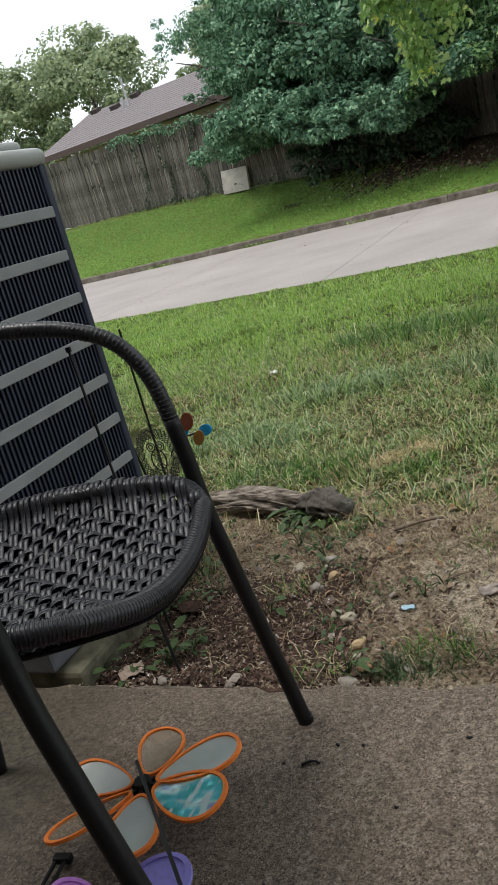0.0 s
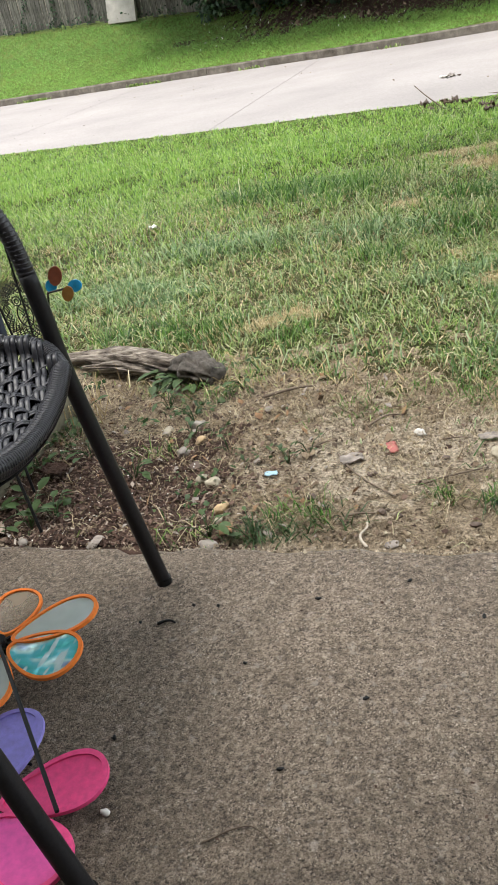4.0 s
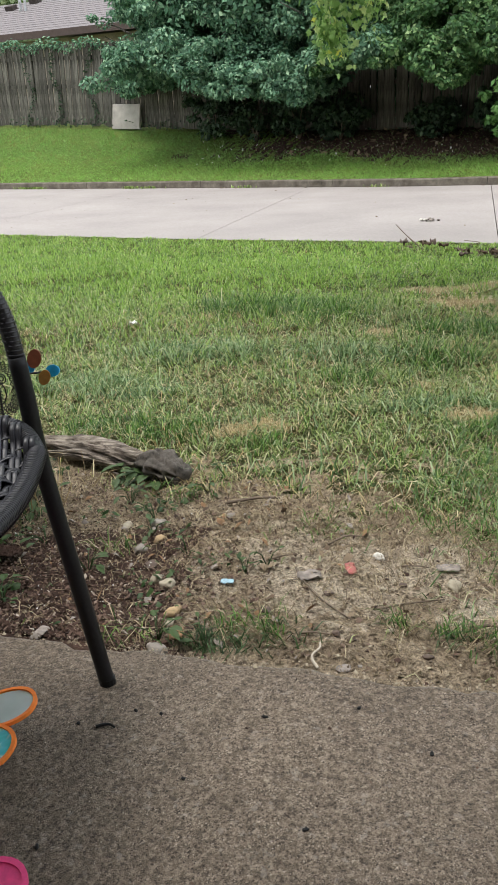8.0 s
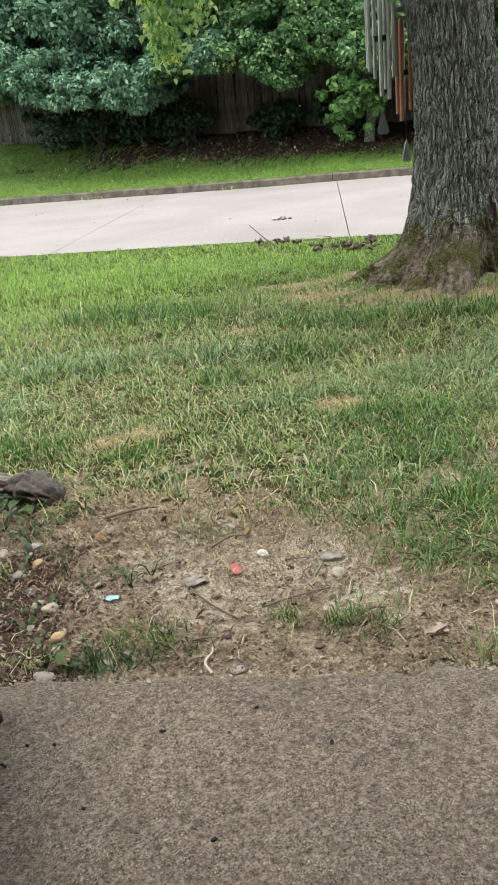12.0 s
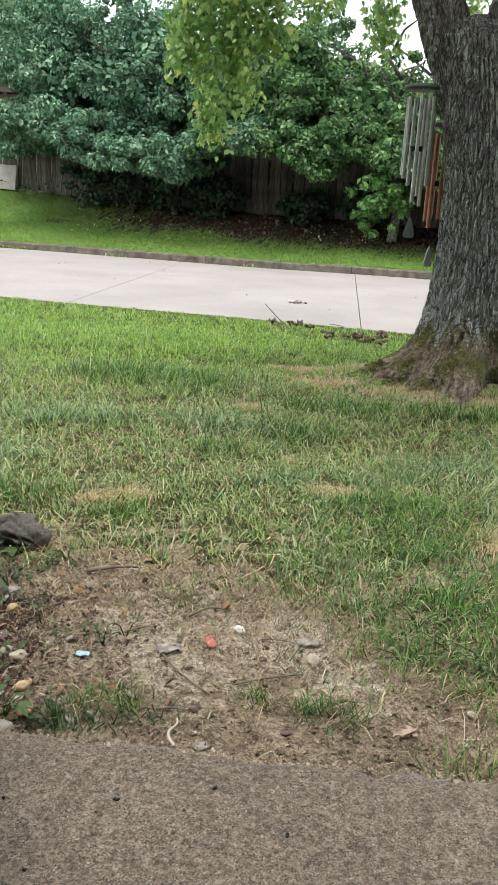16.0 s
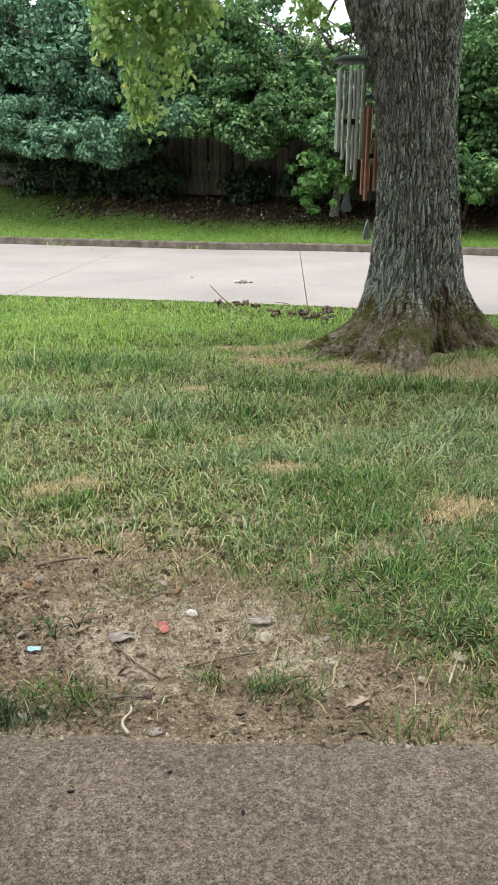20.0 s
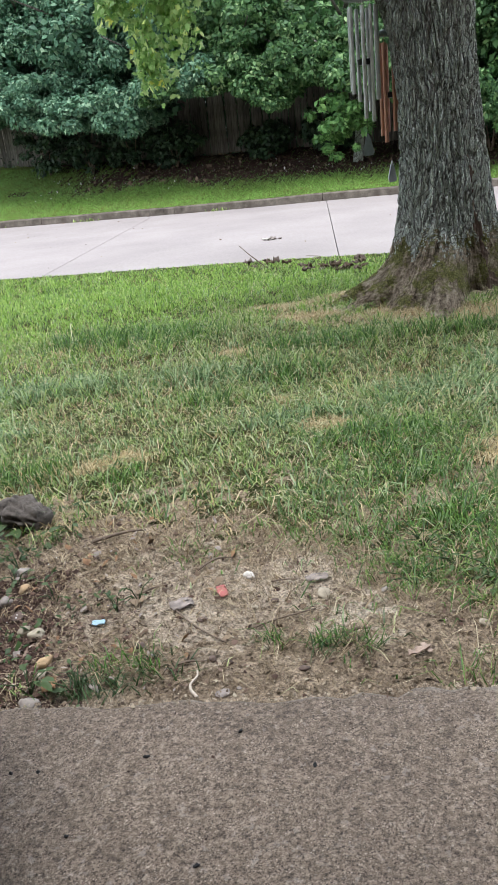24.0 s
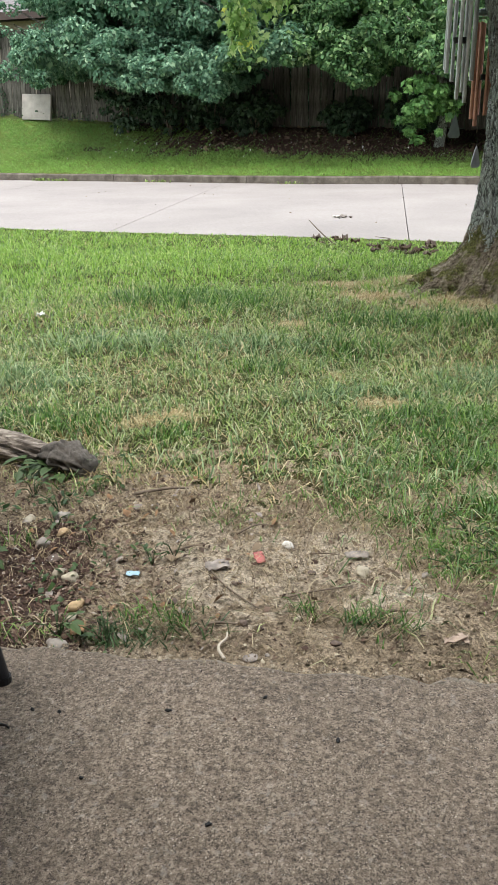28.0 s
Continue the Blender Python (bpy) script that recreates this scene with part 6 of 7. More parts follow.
def plant_lawn():
    r = np.random.default_rng(101)
    xs, ys = [], []
    for x0, x1, y0, y1, dens in ((-1.2, 1.25, 0.02, 1.0, 9500), (-1.8, 1.6, 1.0, 2.2, 9500), (-3.0, 2.2, 2.2, 4.0, 5400), (-4.6, 3.0, 4.0, 6.2, 3000), (-7.5, 4.2, 6.2, 9.2, 1700), (1.6, 4.2, 0.0, 4.0, 300), (-5, -2.2, 0.8, 4.0, 600)):
        n = int((x1 - x0) * (y1 - y0) * dens)
        xs.append(x0 + (x1 - x0) * r.random(n))
        ys.append(y0 + (y1 - y0) * r.random(n))
    x, y = np.concatenate(xs), np.concatenate(ys)
    s, v = road_sv(x, y)
    b, d, deepm, bluem = bare(x, y), dry(x, y), spots(x, y, DEEP), spots(x, y, BLUE)
    keep = (v < -0.02) & (y > 0.02) & (r.random(len(x)) > b * 0.985 * (1 - 0.8 * deepm))
    keep &= np.hypot(x - 1.14, y - 4.15) > 0.42 + 0.08 * r.random(len(x))
    keep &= ~((x < -0.83) & (y < 0.85))
    clump = 0.5 + 0.75 * wobble(x, y, 17.0, 11)
    keep &= r.random(len(x)) > 0.62 * d ** 1.2 + 0.35 * (clump < 0.3)
    keep &= r.random(len(x)) > 0.72 * worn(x, y)
    keep &= r.random(len(x)) > 0.8 * smooth(0.05, 0.5, wobble(x, y, 62.0, 83) + 0.5 * wobble(x, y, 31.0, 84)) * smooth(4.5, 2.5, y)
    x, y, d, b, v, deepm, bluem, clump = x[keep], y[keep], d[keep], b[keep], v[keep], deepm[keep], bluem[keep], clump[keep]
    z = lawn_z(x, y)
    lush = np.maximum(deepm, bluem)
    h = (0.014 + 0.026 * np.clip(clump, 0, 1.2) + 0.030 * lush) * (0.5 + 0.9 * r.random(len(x))) * (1 - 0.4 * d) * (1 - 0.35 * b) * (1 + 0.35 * smooth(2.5, 4.5, y) * wobble(x, y, 6.5, 19))
    h *= (0.8 + 0.5 * smooth(1.2, 3.2, y)) * (1 - 0.55 * smooth(-0.6, -0.05, v))
    w = 0.0010 + 0.0014 * r.random(len(x)) + 0.00027 * y + 0.0005 * bluem
    u = r.random(len(x))
    straw = u < 0.06 + 0.85 * d
    q = r.random(len(x))
    blue = (~straw) & (q < 0.10 + 0.75 * bluem)
    deep = (~straw) & ~blue & (r.random(len(x)) < 0.10 + 0.85 * deepm + 0.5 * smooth(1.6, 0.9, y) * smooth(0.2, 0.5, x))
    green = ~(straw | blue | deep)
    far = green & (r.random(len(x)) < smooth(2.6, 5.2, y) * 0.85 + 0.35 * smooth(-0.2, -0.9, x) * smooth(1.9, 2.7, y))
    sage = green & ~far & (r.random(len(x)) < 0.46)
    green &= ~(far | sage)
    for nm, m, mat, sd, ln, lb in (("lawn_grass", far, M_GRASS_FAR_LIT, 5, 2.0, "bright yellow-green grass towards the street"), ("lawn_grass", deep, M_GRASS_DEEP, 8, 1.6, "deep green dense grass patches in the lawn"), ("lawn_grass", green, M_GRASS, 1, 2.4, "fresh green lawn grass, short and uneven"), ("lawn_grass", blue, M_GRASS_BLUE, 2, 1.9, "blue-green coarser grass patches in the lawn"),
                                   ("lawn_grass", sage, M_SAGE, 4, 3.4, "dull sage-green grass flattened by mowing"), ("dry_grass", straw, M_STRAW, 3, 5.0, "dry straw-coloured grass lying between green blades")):
        blades(nm, x[m], y[m], z[m], h[m] * (0.45 if nm == "dry_grass" else 1), w[m], mat, sd, ln, lb)
    # the bank beyond the street: lit green by the kerb, shaded green towards the fence
    n = 150000
    s = -24 + 33 * r.random(n)
    v = V_KERB + 0.14 + (V_FENCE - V_KERB - 0.3) * r.random(n)
    x, y = road_xy(s, v)
    lit = litter_edge(x, y, s)
    keep = (v < lit + 0.9 * (r.random(n) - 0.5)) | (s < -9.5 + 3 * r.random(n)) | (r.random(n) < 0.08)
    x, y, v = x[keep], y[keep], v[keep]
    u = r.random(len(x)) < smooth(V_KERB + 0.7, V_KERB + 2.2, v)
    for m, mt, sd, lb in ((~u, M_BANK_LIT, 4, "bank grass along the kerb in its lit bright green"), (u, M_BANK_SHADED, 41, "bank grass before the fence, tree shade painted into its green")):
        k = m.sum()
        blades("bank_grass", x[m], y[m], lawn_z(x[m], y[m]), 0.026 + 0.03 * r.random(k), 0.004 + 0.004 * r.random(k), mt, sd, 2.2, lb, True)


plant_lawn()


def thatch():
    r = np.random.default_rng(303)
    n = 80000
    x = -1.9 + 3.7 * r.random(n)
    y = 0.05 + 3.6 * r.random(n) ** 1.5
    b, d = bare(x, y), dry(x, y)
    keep = (r.random(n) < np.clip(0.25 + 0.9 * d + 0.6 * worn(x, y), 0, 1) * (1 - 0.9 * b * smooth(0.5, 0.15, y))) & ~((x < -0.83) & (y < 0.85))
    x, y = x[keep], y[keep]
    blades("thatch", x, y, lawn_z(x, y) + 0.004, np.full(len(x), 0.007) * (0.5 + r.random(len(x))), 0.0007 + 0.0006 * r.random(len(x)) + 0.0002 * y, M_THATCH, 31, 7.0, "dead brown grass stems matted on the lawn")


thatch()


def straw_patches():
    r = np.random.default_rng(404)
    X, Y = [], []
    for cx, cy, q in STRAW:
        rx, ry, n = q * 0.75, q * 0.42, int(75000 * q * q * (0.36 if q > 0.11 else 0.85))
        X.append(cx + r.normal(0, rx, n))
        Y.append(cy + r.normal(0, ry, n))
    x, y = np.concatenate(X), np.concatenate(Y)
    blades("straw_patch", x, y, lawn_z(x, y) + 0.008, 0.008 + 0.012 * r.random(len(x)), 0.0009 + 0.0006 * r.random(len(x)) + 0.0002 * y, M_STRAW, 33, 4.0, "bright dry straw patches in the lawn")


straw_patches()


def stray_blades():
    """Single long pale blades arching out of the turf."""
    r = np.random.default_rng(505)
    n = 5200
    x = -1.7 + 3.4 * r.random(n)
    y = 0.75 + 2.6 * r.random(n) ** 1.3
    k = (r.random(n) < 0.35 + 0.65 * np.clip(wobble(x, y, 4.0, 13), 0, 1)) & (bare(x, y) < 0.4) & ~((x < -0.83) & (y < 0.85))
    x, y = x[k], y[k]
    blades("long_grass", x, y, lawn_z(x, y), 0.028 + 0.034 * r.random(len(x)), 0.0016 + 0.0012 * r.random(len(x)) + 0.0003 * y, M_GRASS_BLUE, 35, 1.5, "long arching blue-green grass blades in the lawn")


stray_blades()


def tangle():
    """Long blades fallen over one another where the lawn is left unmown near the patio."""
    r = np.random.default_rng(717)
    n = 15000
    x = 0.22 + 1.05 * r.random(n)
    y = 0.22 + 1.55 * r.random(n)
    g = wobble(x, y, 7.0, 51) + 0.6 * wobble(x, y, 19.0, 53)
    k = (r.random(n) < 0.35 + 0.65 * smooth(-0.2, 0.6, g)) & (r.random(n) > 0.9 * bare(x, y)) & (dry(x, y) < 0.75)
    x, y = x[k], y[k]
    u = r.random(len(x))
    for nm, m, mt, sd, lb in (("tangled_grass", u < 0.52, M_GRASS_DEEP, 71, "long deep green blades fallen over one another"), ("tangled_grass", (u >= 0.52) & (u < 0.74), M_GRASS_BLUE, 72, "long blue-green blades fallen over one another"), ("dead_tangle", u >= 0.74, M_THATCH, 73, "long dead brown blades tangled in the grass")):
        q = m.sum()
        blades(nm, x[m], y[m], lawn_z(x[m], y[m]) + 0.006, 0.014 + 0.018 * r.random(q), 0.0012 + 0.0009 * r.random(q), mt, sd, 3.2, lb)


tangle()


def edge_clippings():
    """Dark green clippings heaped along the slab edge beside the mulch."""
    r = np.random.default_rng(727)
    x = np.concatenate([r.normal(-0.14, 0.045, 120), r.normal(-0.03, 0.045, 60), r.normal(0.37, 0.05, 60)])
    y = np.concatenate([0.045 + 0.03 * np.abs(r.normal(size=120)), 0.11 + 0.04 * r.normal(size=60), 0.17 + 0.025 * r.normal(size=60)])
    y = np.maximum(y, 0.012)
    blades("clippings", x, y, lawn_z(x, y) + 0.008, 0.008 + 0.012 * r.random(len(x)), 0.0012 + 0.0008 * r.random(len(x)), M_WEED, 74, 3.4, "dark green grass clippings lying by the slab edge")


edge_clippings()


def kerb_weeds():
    """Small weeds rooted in the joint between gutter and kerb."""
    r = np.random.default_rng(737)
    for s0, k in ((-11.6, 90), (-12.0, 40), (-9.0, 70), (-8.5, 40), (-6.2, 30), (-3.4, 26), (1.2, 24)):
        s = s0 + 0.13 * r.normal(size=k)
        x, y = road_xy(s, V_KERB - 0.02 - 0.05 * r.random(k))
        blades("kerb_weeds", x, y, road_z(s) + 0.01, 0.02 + 0.04 * r.random(k), 0.006 + 0.006 * r.random(k), M_GRASS, 75, 1.4, "small weeds growing along the kerb")


kerb_weeds()


def edge_growth():
    """Sparse green and dead grass thinning out over the bare soil."""
    r = np.random.default_rng(606)
    n = 5200
    x = -0.75 + 1.75 * r.random(n)
    y = 0.06 + 0.95 * r.random(n)
    g = wobble(x, y, 9.0, 17) + 0.5 * wobble(x, y, 23.0, 4)
    k = (bare(x, y) > 0.15) & (r.random(n) < smooth(-0.35, 0.1, y - dirt_edge(x)) * smooth(0.0, 0.6, g))
    x, y = x[k], y[k]
    blades("sparse_grass", x, y, lawn_z(x, y), 0.012 + 0.022 * r.random(len(x)), 0.0011 + 0.0007 * r.random(len(x)), M_GRASS_BANK, 36, 2.2, "sparse green grass creeping over bare soil")
    n = 9000
    x = -0.75 + 1.75 * r.random(n)
    y = 0.05 + 0.95 * r.random(n)
    k = (bare(x, y) > 0.1) & (r.random(n) < 0.12 + 0.85 * smooth(-0.4, 0.1, y - dirt_edge(x) + 0.1 * wobble(x, y, 12.0, 3)))
    x, y = x[k], y[k]
    blades("dead_stems", x, y, lawn_z(x, y) + 0.006, 0.005 + 0.006 * r.random(len(x)), 0.0008 + 0.0006 * r.random(len(x)), M_THATCH, 37, 6.0, "dead brown stems and roots lying on bare soil")
    n = 7500
    x = -1.7 + 3.4 * r.random(n)
    y = 0.75 + 3.4 * r.random(n) ** 1.3
    k = (r.random(n) < 0.2 + 0.8 * np.clip(wobble(x, y, 2.2, 21) + 0.1, 0, 1)) & ~((x < -0.83) & (y < 0.85)) & (np.hypot(x - 1.15, y - 4.15) > 0.6)
    x, y = x[k], y[k]
    blades("dry_blades", x, y, lawn_z(x, y) + 0.004, 0.02 + 0.022 * r.random(len(x)), 0.0011 + 0.0008 * r.random(len(x)) + 0.0003 * y, M_STRAW, 38, 2.6, "pale dry blades lying over the green lawn")


edge_growth()


def tufts():
    """Taller clumps at the patio edge and in the bare soil."""
    r = np.random.default_rng(55)
    pts = [(-0.07, 0.145, 0.055, 90), (-0.12, 0.12, 0.04, 30), (-0.02, 0.12, 0.035, 30), (0.355, 0.175, 0.05, 80), (0.395, 0.17, 0.035, 30), (0.30, 0.185, 0.02, 22), (0.23, 0.17, 0.012, 14), (-0.41, 0.72, 0.05, 70), (0.5, 0.49, 0.12, 260), (0.62, 0.45, 0.10, 200), (0.75, 0.2, 0.13, 220), (0.9, 0.3, 0.14, 240),
           (-0.3, 0.05, 0.08, 60), (-0.47, 0.4, 0.05, 60), (-0.78, 0.5, 0.06, 60), (-0.02, 0.62, 0.06, 60), (0.22, 0.2, 0.04, 50), (0.6, 0.05, 0.08, 90), (0.25, 0.68, 0.08, 80)]
    X, Y, H = [], [], []
    for cx, cy, cr, n in pts:
        X.append(cx + r.normal(0, cr * 0.5, n))
        Y.append(np.maximum(0.02, cy + r.normal(0, cr * 0.4, n)))
        H.append(0.015 + 0.028 * r.random(n))
    x, y, h = np.concatenate(X), np.concatenate(Y), np.concatenate(H)
    z = lawn_z(x, y)
    m = r.random(len(x)) < 0.48
    blades("grass_tuft", x[m], y[m], z[m], h[m], np.full(m.sum(), 0.0014), M_GRASS_DEEP, 6, 1.9, "green grass tufts in bare soil beside the patio")
    m = ~m
    blades("dry_tuft", x[m], y[m], z[m], h[m], np.full(m.sum(), 0.0011), M_THATCH, 7, 3.0, "dry grass wisps in bare soil beside the patio")


tufts()


def scraps(name, x, y, z, size, mat, seed, label, flat=0.35, long=2.0, tall=0.18):
    """Small flat chips, leaves or crumbs lying about, each a thin folded piece."""
    r = np.random.default_rng(seed)
    n = len(x)
    p = np.stack([x, y, z], 1)
    a = r.random(n) * math.tau
    t = np.stack([np.cos(a), np.sin(a), r.normal(0, flat, n)], 1)
    b = a + r.normal(0, 0.5, n)
    sd = np.stack([-np.sin(b), np.cos(b), r.normal(0, flat, n)], 1) * (0.5 + r.random((n, 1)))
    s = size * (0.4 + 1.1 * r.random((n, 1)) ** 1.5)
    up = np.array([0, 0, 1.0]) * s * tall
    verts = np.stack([p - t * s * long / 2, p + sd * s * 0.5 + up, p + t * s * long / 2, p - sd * s * 0.5 + up * 0.5, p + up * 1.6], 1).reshape(-1, 3)
    i = np.arange(n)[:, None] * 5
    faces = np.concatenate([i + np.array([[0, 1, 4]]), i + np.array([[1, 2, 4]]), i + np.array([[2, 3, 4]]), i + np.array([[3, 0, 4]])], 0)
    return tagged(raw(name, verts, faces, mat), label, "debris", kind="stuff")


def litter():
    r = np.random.default_rng(77)
    n = 20000
    x = -0.98 + 0.9 * r.random(n) ** 0.9
    y = 0.012 + 0.85 * r.random(n) ** 1.25
    keep = (r.random(n) < np.clip(1.15 - smooth(-0.45, -0.1, x), 0, 1) * (1 - 0.72 * smooth(0.30, 0.55, y + 0.1 * wobble(x, y, 9.0, 31)))) & ~((x < -0.83) & (y < 0.8))
    x, y = x[keep], y[keep]
    scraps("bark_mulch", x, y, lawn_z(x, y) + 0.002 + 0.009 * r.random(len(x)), 0.0050, M_CHIP, 8, "dark bark mulch and rotting leaf bits", 0.4, 2.2)
    n = 9000
    x = -0.7 + 1.7 * r.random(n)
    y = 0.012 + 1.0 * r.random(n) ** 1.2
    keep = r.random(n) < bare(x, y) * 0.6 + 0.35 * smooth(0.35, 0.6, y) * (1 - smooth(0.9, 1.05, y))
    x, y = x[keep], y[keep]
    scraps("soil_crumbs", x, y, lawn_z(x, y) + 0.002, 0.0042, M_CRUMB, 9, "small soil crumbs, chips and bits of dead leaf", 0.3, 2.0, 0.45)
    x = -0.75 + 1.75 * r.random(12000)
    y = 0.012 + 1.05 * r.random(12000) ** 1.15
    keep = r.random(12000) < bare(x, y) * (0.25 + 0.75 * smooth(-0.5, -0.15, x))
    x, y = x[keep], y[keep]
    f = r.random(len(x)) < pale(x, y) * 0.9
    for m, mt, sd in ((f, M_SOIL_PALE, 19), (~f, M_SOIL, 20)):
        scraps("soil_clods", x[m], y[m], lawn_z(x[m], y[m]) - 0.001, 0.008, mt, sd, "crumbled tan clods of dry soil", 0.2, 1.2, 0.5)
    n = 1300
    x = -0.9 + 2.0 * r.random(n)
    y = 0.02 + 1.3 * r.random(n)
    keep = r.random(n) < bare(x, y) * 0.35 + 0.12
    x, y = x[keep], y[keep]
    scraps("dead_leaves", x, y, lawn_z(x, y) + 0.004, 0.0085, M_DEADLEAF, 10, "brown dead leaves scattered over the soil", 0.5, 1.7)
    n = 2600
    s = -7 + 14 * r.random(n)
    v = V_FENCE - 1.7 + 1.8 * r.random(n)
    x, y = road_xy(s, v)
    scraps("fallen_leaves", x, y, lawn_z(x, y) + 0.02, 0.05, M_DEADLEAF, 12, "brown fallen leaves under the trees by the fence", 0.5, 1.6)
    # crumbs spilled over the slab edge
    x = -0.85 + 2.3 * r.random(700)
    y = slab_edge(x) + 0.012 - 0.035 * r.random(700) ** 2.2
    scraps("edge_crumbs", x, y, slab_z(x, y) + 0.001 - 0.02 * (y > slab_edge(x)), 0.0052, M_CRUMB, 28, "soil crumbs spilled along the slab edge", 0.25, 1.3, 0.45)
    x = -0.3 + 1.7 * r.random(420)
    y = slab_edge(x) + 0.012 - 0.024 * r.random(420) ** 1.6
    scraps("edge_chips", x, y, slab_z(x, y) + 0.001 - 0.018 * (y > slab_edge(x)), 0.0058, M_SOIL_PALE, 45, "pale concrete and soil chips along the slab edge", 0.25, 1.4, 0.4)
    x = -0.35 + 1.35 * r.random(900)
    y = 0.03 + 0.8 * r.random(900)
    k = r.random(900) < bare(x, y) * (0.35 + 0.65 * smooth(0.0, 0.5, wobble(x, y, 14.0, 29)))
    x, y = x[k], y[k]
    scraps("bark_bits", x, y, lawn_z(x, y) + 0.003, 0.0072, M_CHIP, 29, "dark bits of bark and leaf on soil", 0.35, 1.9, 0.3)
    # bits of leaf in the gutter and on the street
    s = -14 + 19 * r.random(260)
    v = V_KERB - 0.03 - 0.25 * r.random(260) ** 2.5
    x, y = road_xy(s, v)
    scraps("gutter_litter", x, y, road_z(s) + 0.006, 0.022, M_DEADLEAF, 43, "small dead leaves lying in the gutter", 0.4, 1.6)
    s = -11 + 14 * r.random(70)
    v = 0.2 + 6.8 * r.random(70)
    x, y = road_xy(s, v)
    scraps("street_litter", x, y, road_z(s) + 0.005, 0.02, M_DEADLEAF, 44, "small leaf bits scattered on the street", 0.4, 1.6)
    # larger bits of leaf lying about the bed
    x = -0.85 + 0.95 * r.random(190)
    y = 0.03 + 0.85 * r.random(190)
    k = ~((x < -0.83) & (y < 0.8)) & (bare(x, y) > 0.3)
    x, y = x[k], y[k]
    for j, mt in enumerate((M_LEAFGREY, M_DEADLEAF, M_LEAFBROWN)):
        scraps("leaf_pieces", x[j::3], y[j::3], lawn_z(x[j::3], y[j::3]) + 0.008, 0.0125, mt, 81 + j, "torn bits of dead leaf and bark on the bed", 0.45, 1.7, 0.3)
    # white grains of potting soil in the mulch
    x = -0.88 + 0.55 * r.random(240)
    y = 0.02 + 0.6 * r.random(240) ** 1.2
    scraps("soil_grains", x, y, lawn_z(x, y) + 0.011, 0.0026, M_WHITE, 61, "white grains of potting soil in the mulch", 0.3, 1.1, 0.5)
    # dry stems leaning out along the pad
    x = -0.80 + 0.04 * r.normal(size=46)
    y = 0.66 + 0.07 * r.normal(size=46)
    blades("dry_stems", x, y, lawn_z(x, y), 0.05 + 0.06 * r.random(46), np.full(46, 0.0016), M_STRAW, 62, 1.0, "pale dry stems leaning beside the pad")
    # small green leaves creeping among the mulch
    n = 3200
    x = -0.95 + 0.85 * r.random(n)
    y = 0.03 + 0.95 * r.random(n)
    k = (r.random(n) < smooth(0.15, 0.8, wobble(x, y, 8.0, 23) + 0.5 * wobble(x, y, 19.0, 2)) * (0.35 + 0.65 * smooth(0.2, 0.6, y))) & ~((x < -0.83) & (y < 0.72))
    x, y = x[k], y[k]
    scraps("ground_ivy", x, y, lawn_z(x, y) + 0.012 + 0.01 * r.random(len(x)), 0.011, M_WEED, 27, "small green creeping leaves among the mulch", 0.5, 1.5, 0.25)
    # white clover heads on the bank
    n = 150
    s = -9 + 11 * r.random(n)
    v = V_FENCE - 2.3 + 1.4 * r.random(n) + 0.2 * r.normal(size=n)
    x, y = road_xy(s, v)
    scraps("clover_flowers", x, y, lawn_z(x, y) + 0.09, 0.028, M_WHITE, 13, "small white clover flowers in the bank grass", 0.8, 1.0)
    # seeds and grit on the patio
    n = 420
    x = -0.7 + 1.7 * r.random(n)
    y = -1.1 + 1.08 * r.random(n)
    scraps("patio_grit", x, y, slab_z(x, y) + 0.0015, 0.003, M_CHIP, 14, "dark grit and seeds scattered on the patio", 0.3, 1.6)


litter()

# ---------------- weeds ----------------


def weed(at, n, size, seed, spread=0.05):
    r = random.Random(seed)
    w = thing("weed", "leafy green weed growing in the soil", "plant", "weeds beside the patio", (at[0], at[1], float(lawn_z(at[0], at[1]))))
    for i in range(n):
        bm = bmesh.new()
        a = r.random() * math.tau
        l = spread * r.uniform(0.4, 1.2)
        h = r.uniform(0.01, 0.05)
        base = Vector((l * math.cos(a), l * math.sin(a), h))
        tube(bm, [(0, 0, -0.005), tuple(base * 0.5 + Vector((0, 0, 0.01))), tuple(base)], 0.0012, 4)
        d = Vector((math.cos(a), math.sin(a), r.uniform(-0.5, 0.3))).normalized()
        sd = d.cross(Vector((0, 0, 1))).normalized()
        s = size * r.uniform(0.6, 1.2)
        up = Vector((0, 0, 1))
        q = [base, base + d * s * 0.35 + sd * s * 0.26 + up * s * 0.08, base + d * s * 0.75 + sd * s * 0.2 + up * s * 0.04, base + d * s - up * s * 0.1, base + d * s * 0.75 - sd * s * 0.2 + up * s * 0.04, base + d * s * 0.35 - sd * s * 0.26 + up * s * 0.08]
        c = bm.verts.new(base + d * s * 0.5 - up * s * 0.02)
        q = [bm.verts.new(p) for p in q]
        for j in range(6):
            bm.faces.new((q[j], q[(j + 1) % 6], c))
        part("leaf", bm, M_WEED, w, "", True)


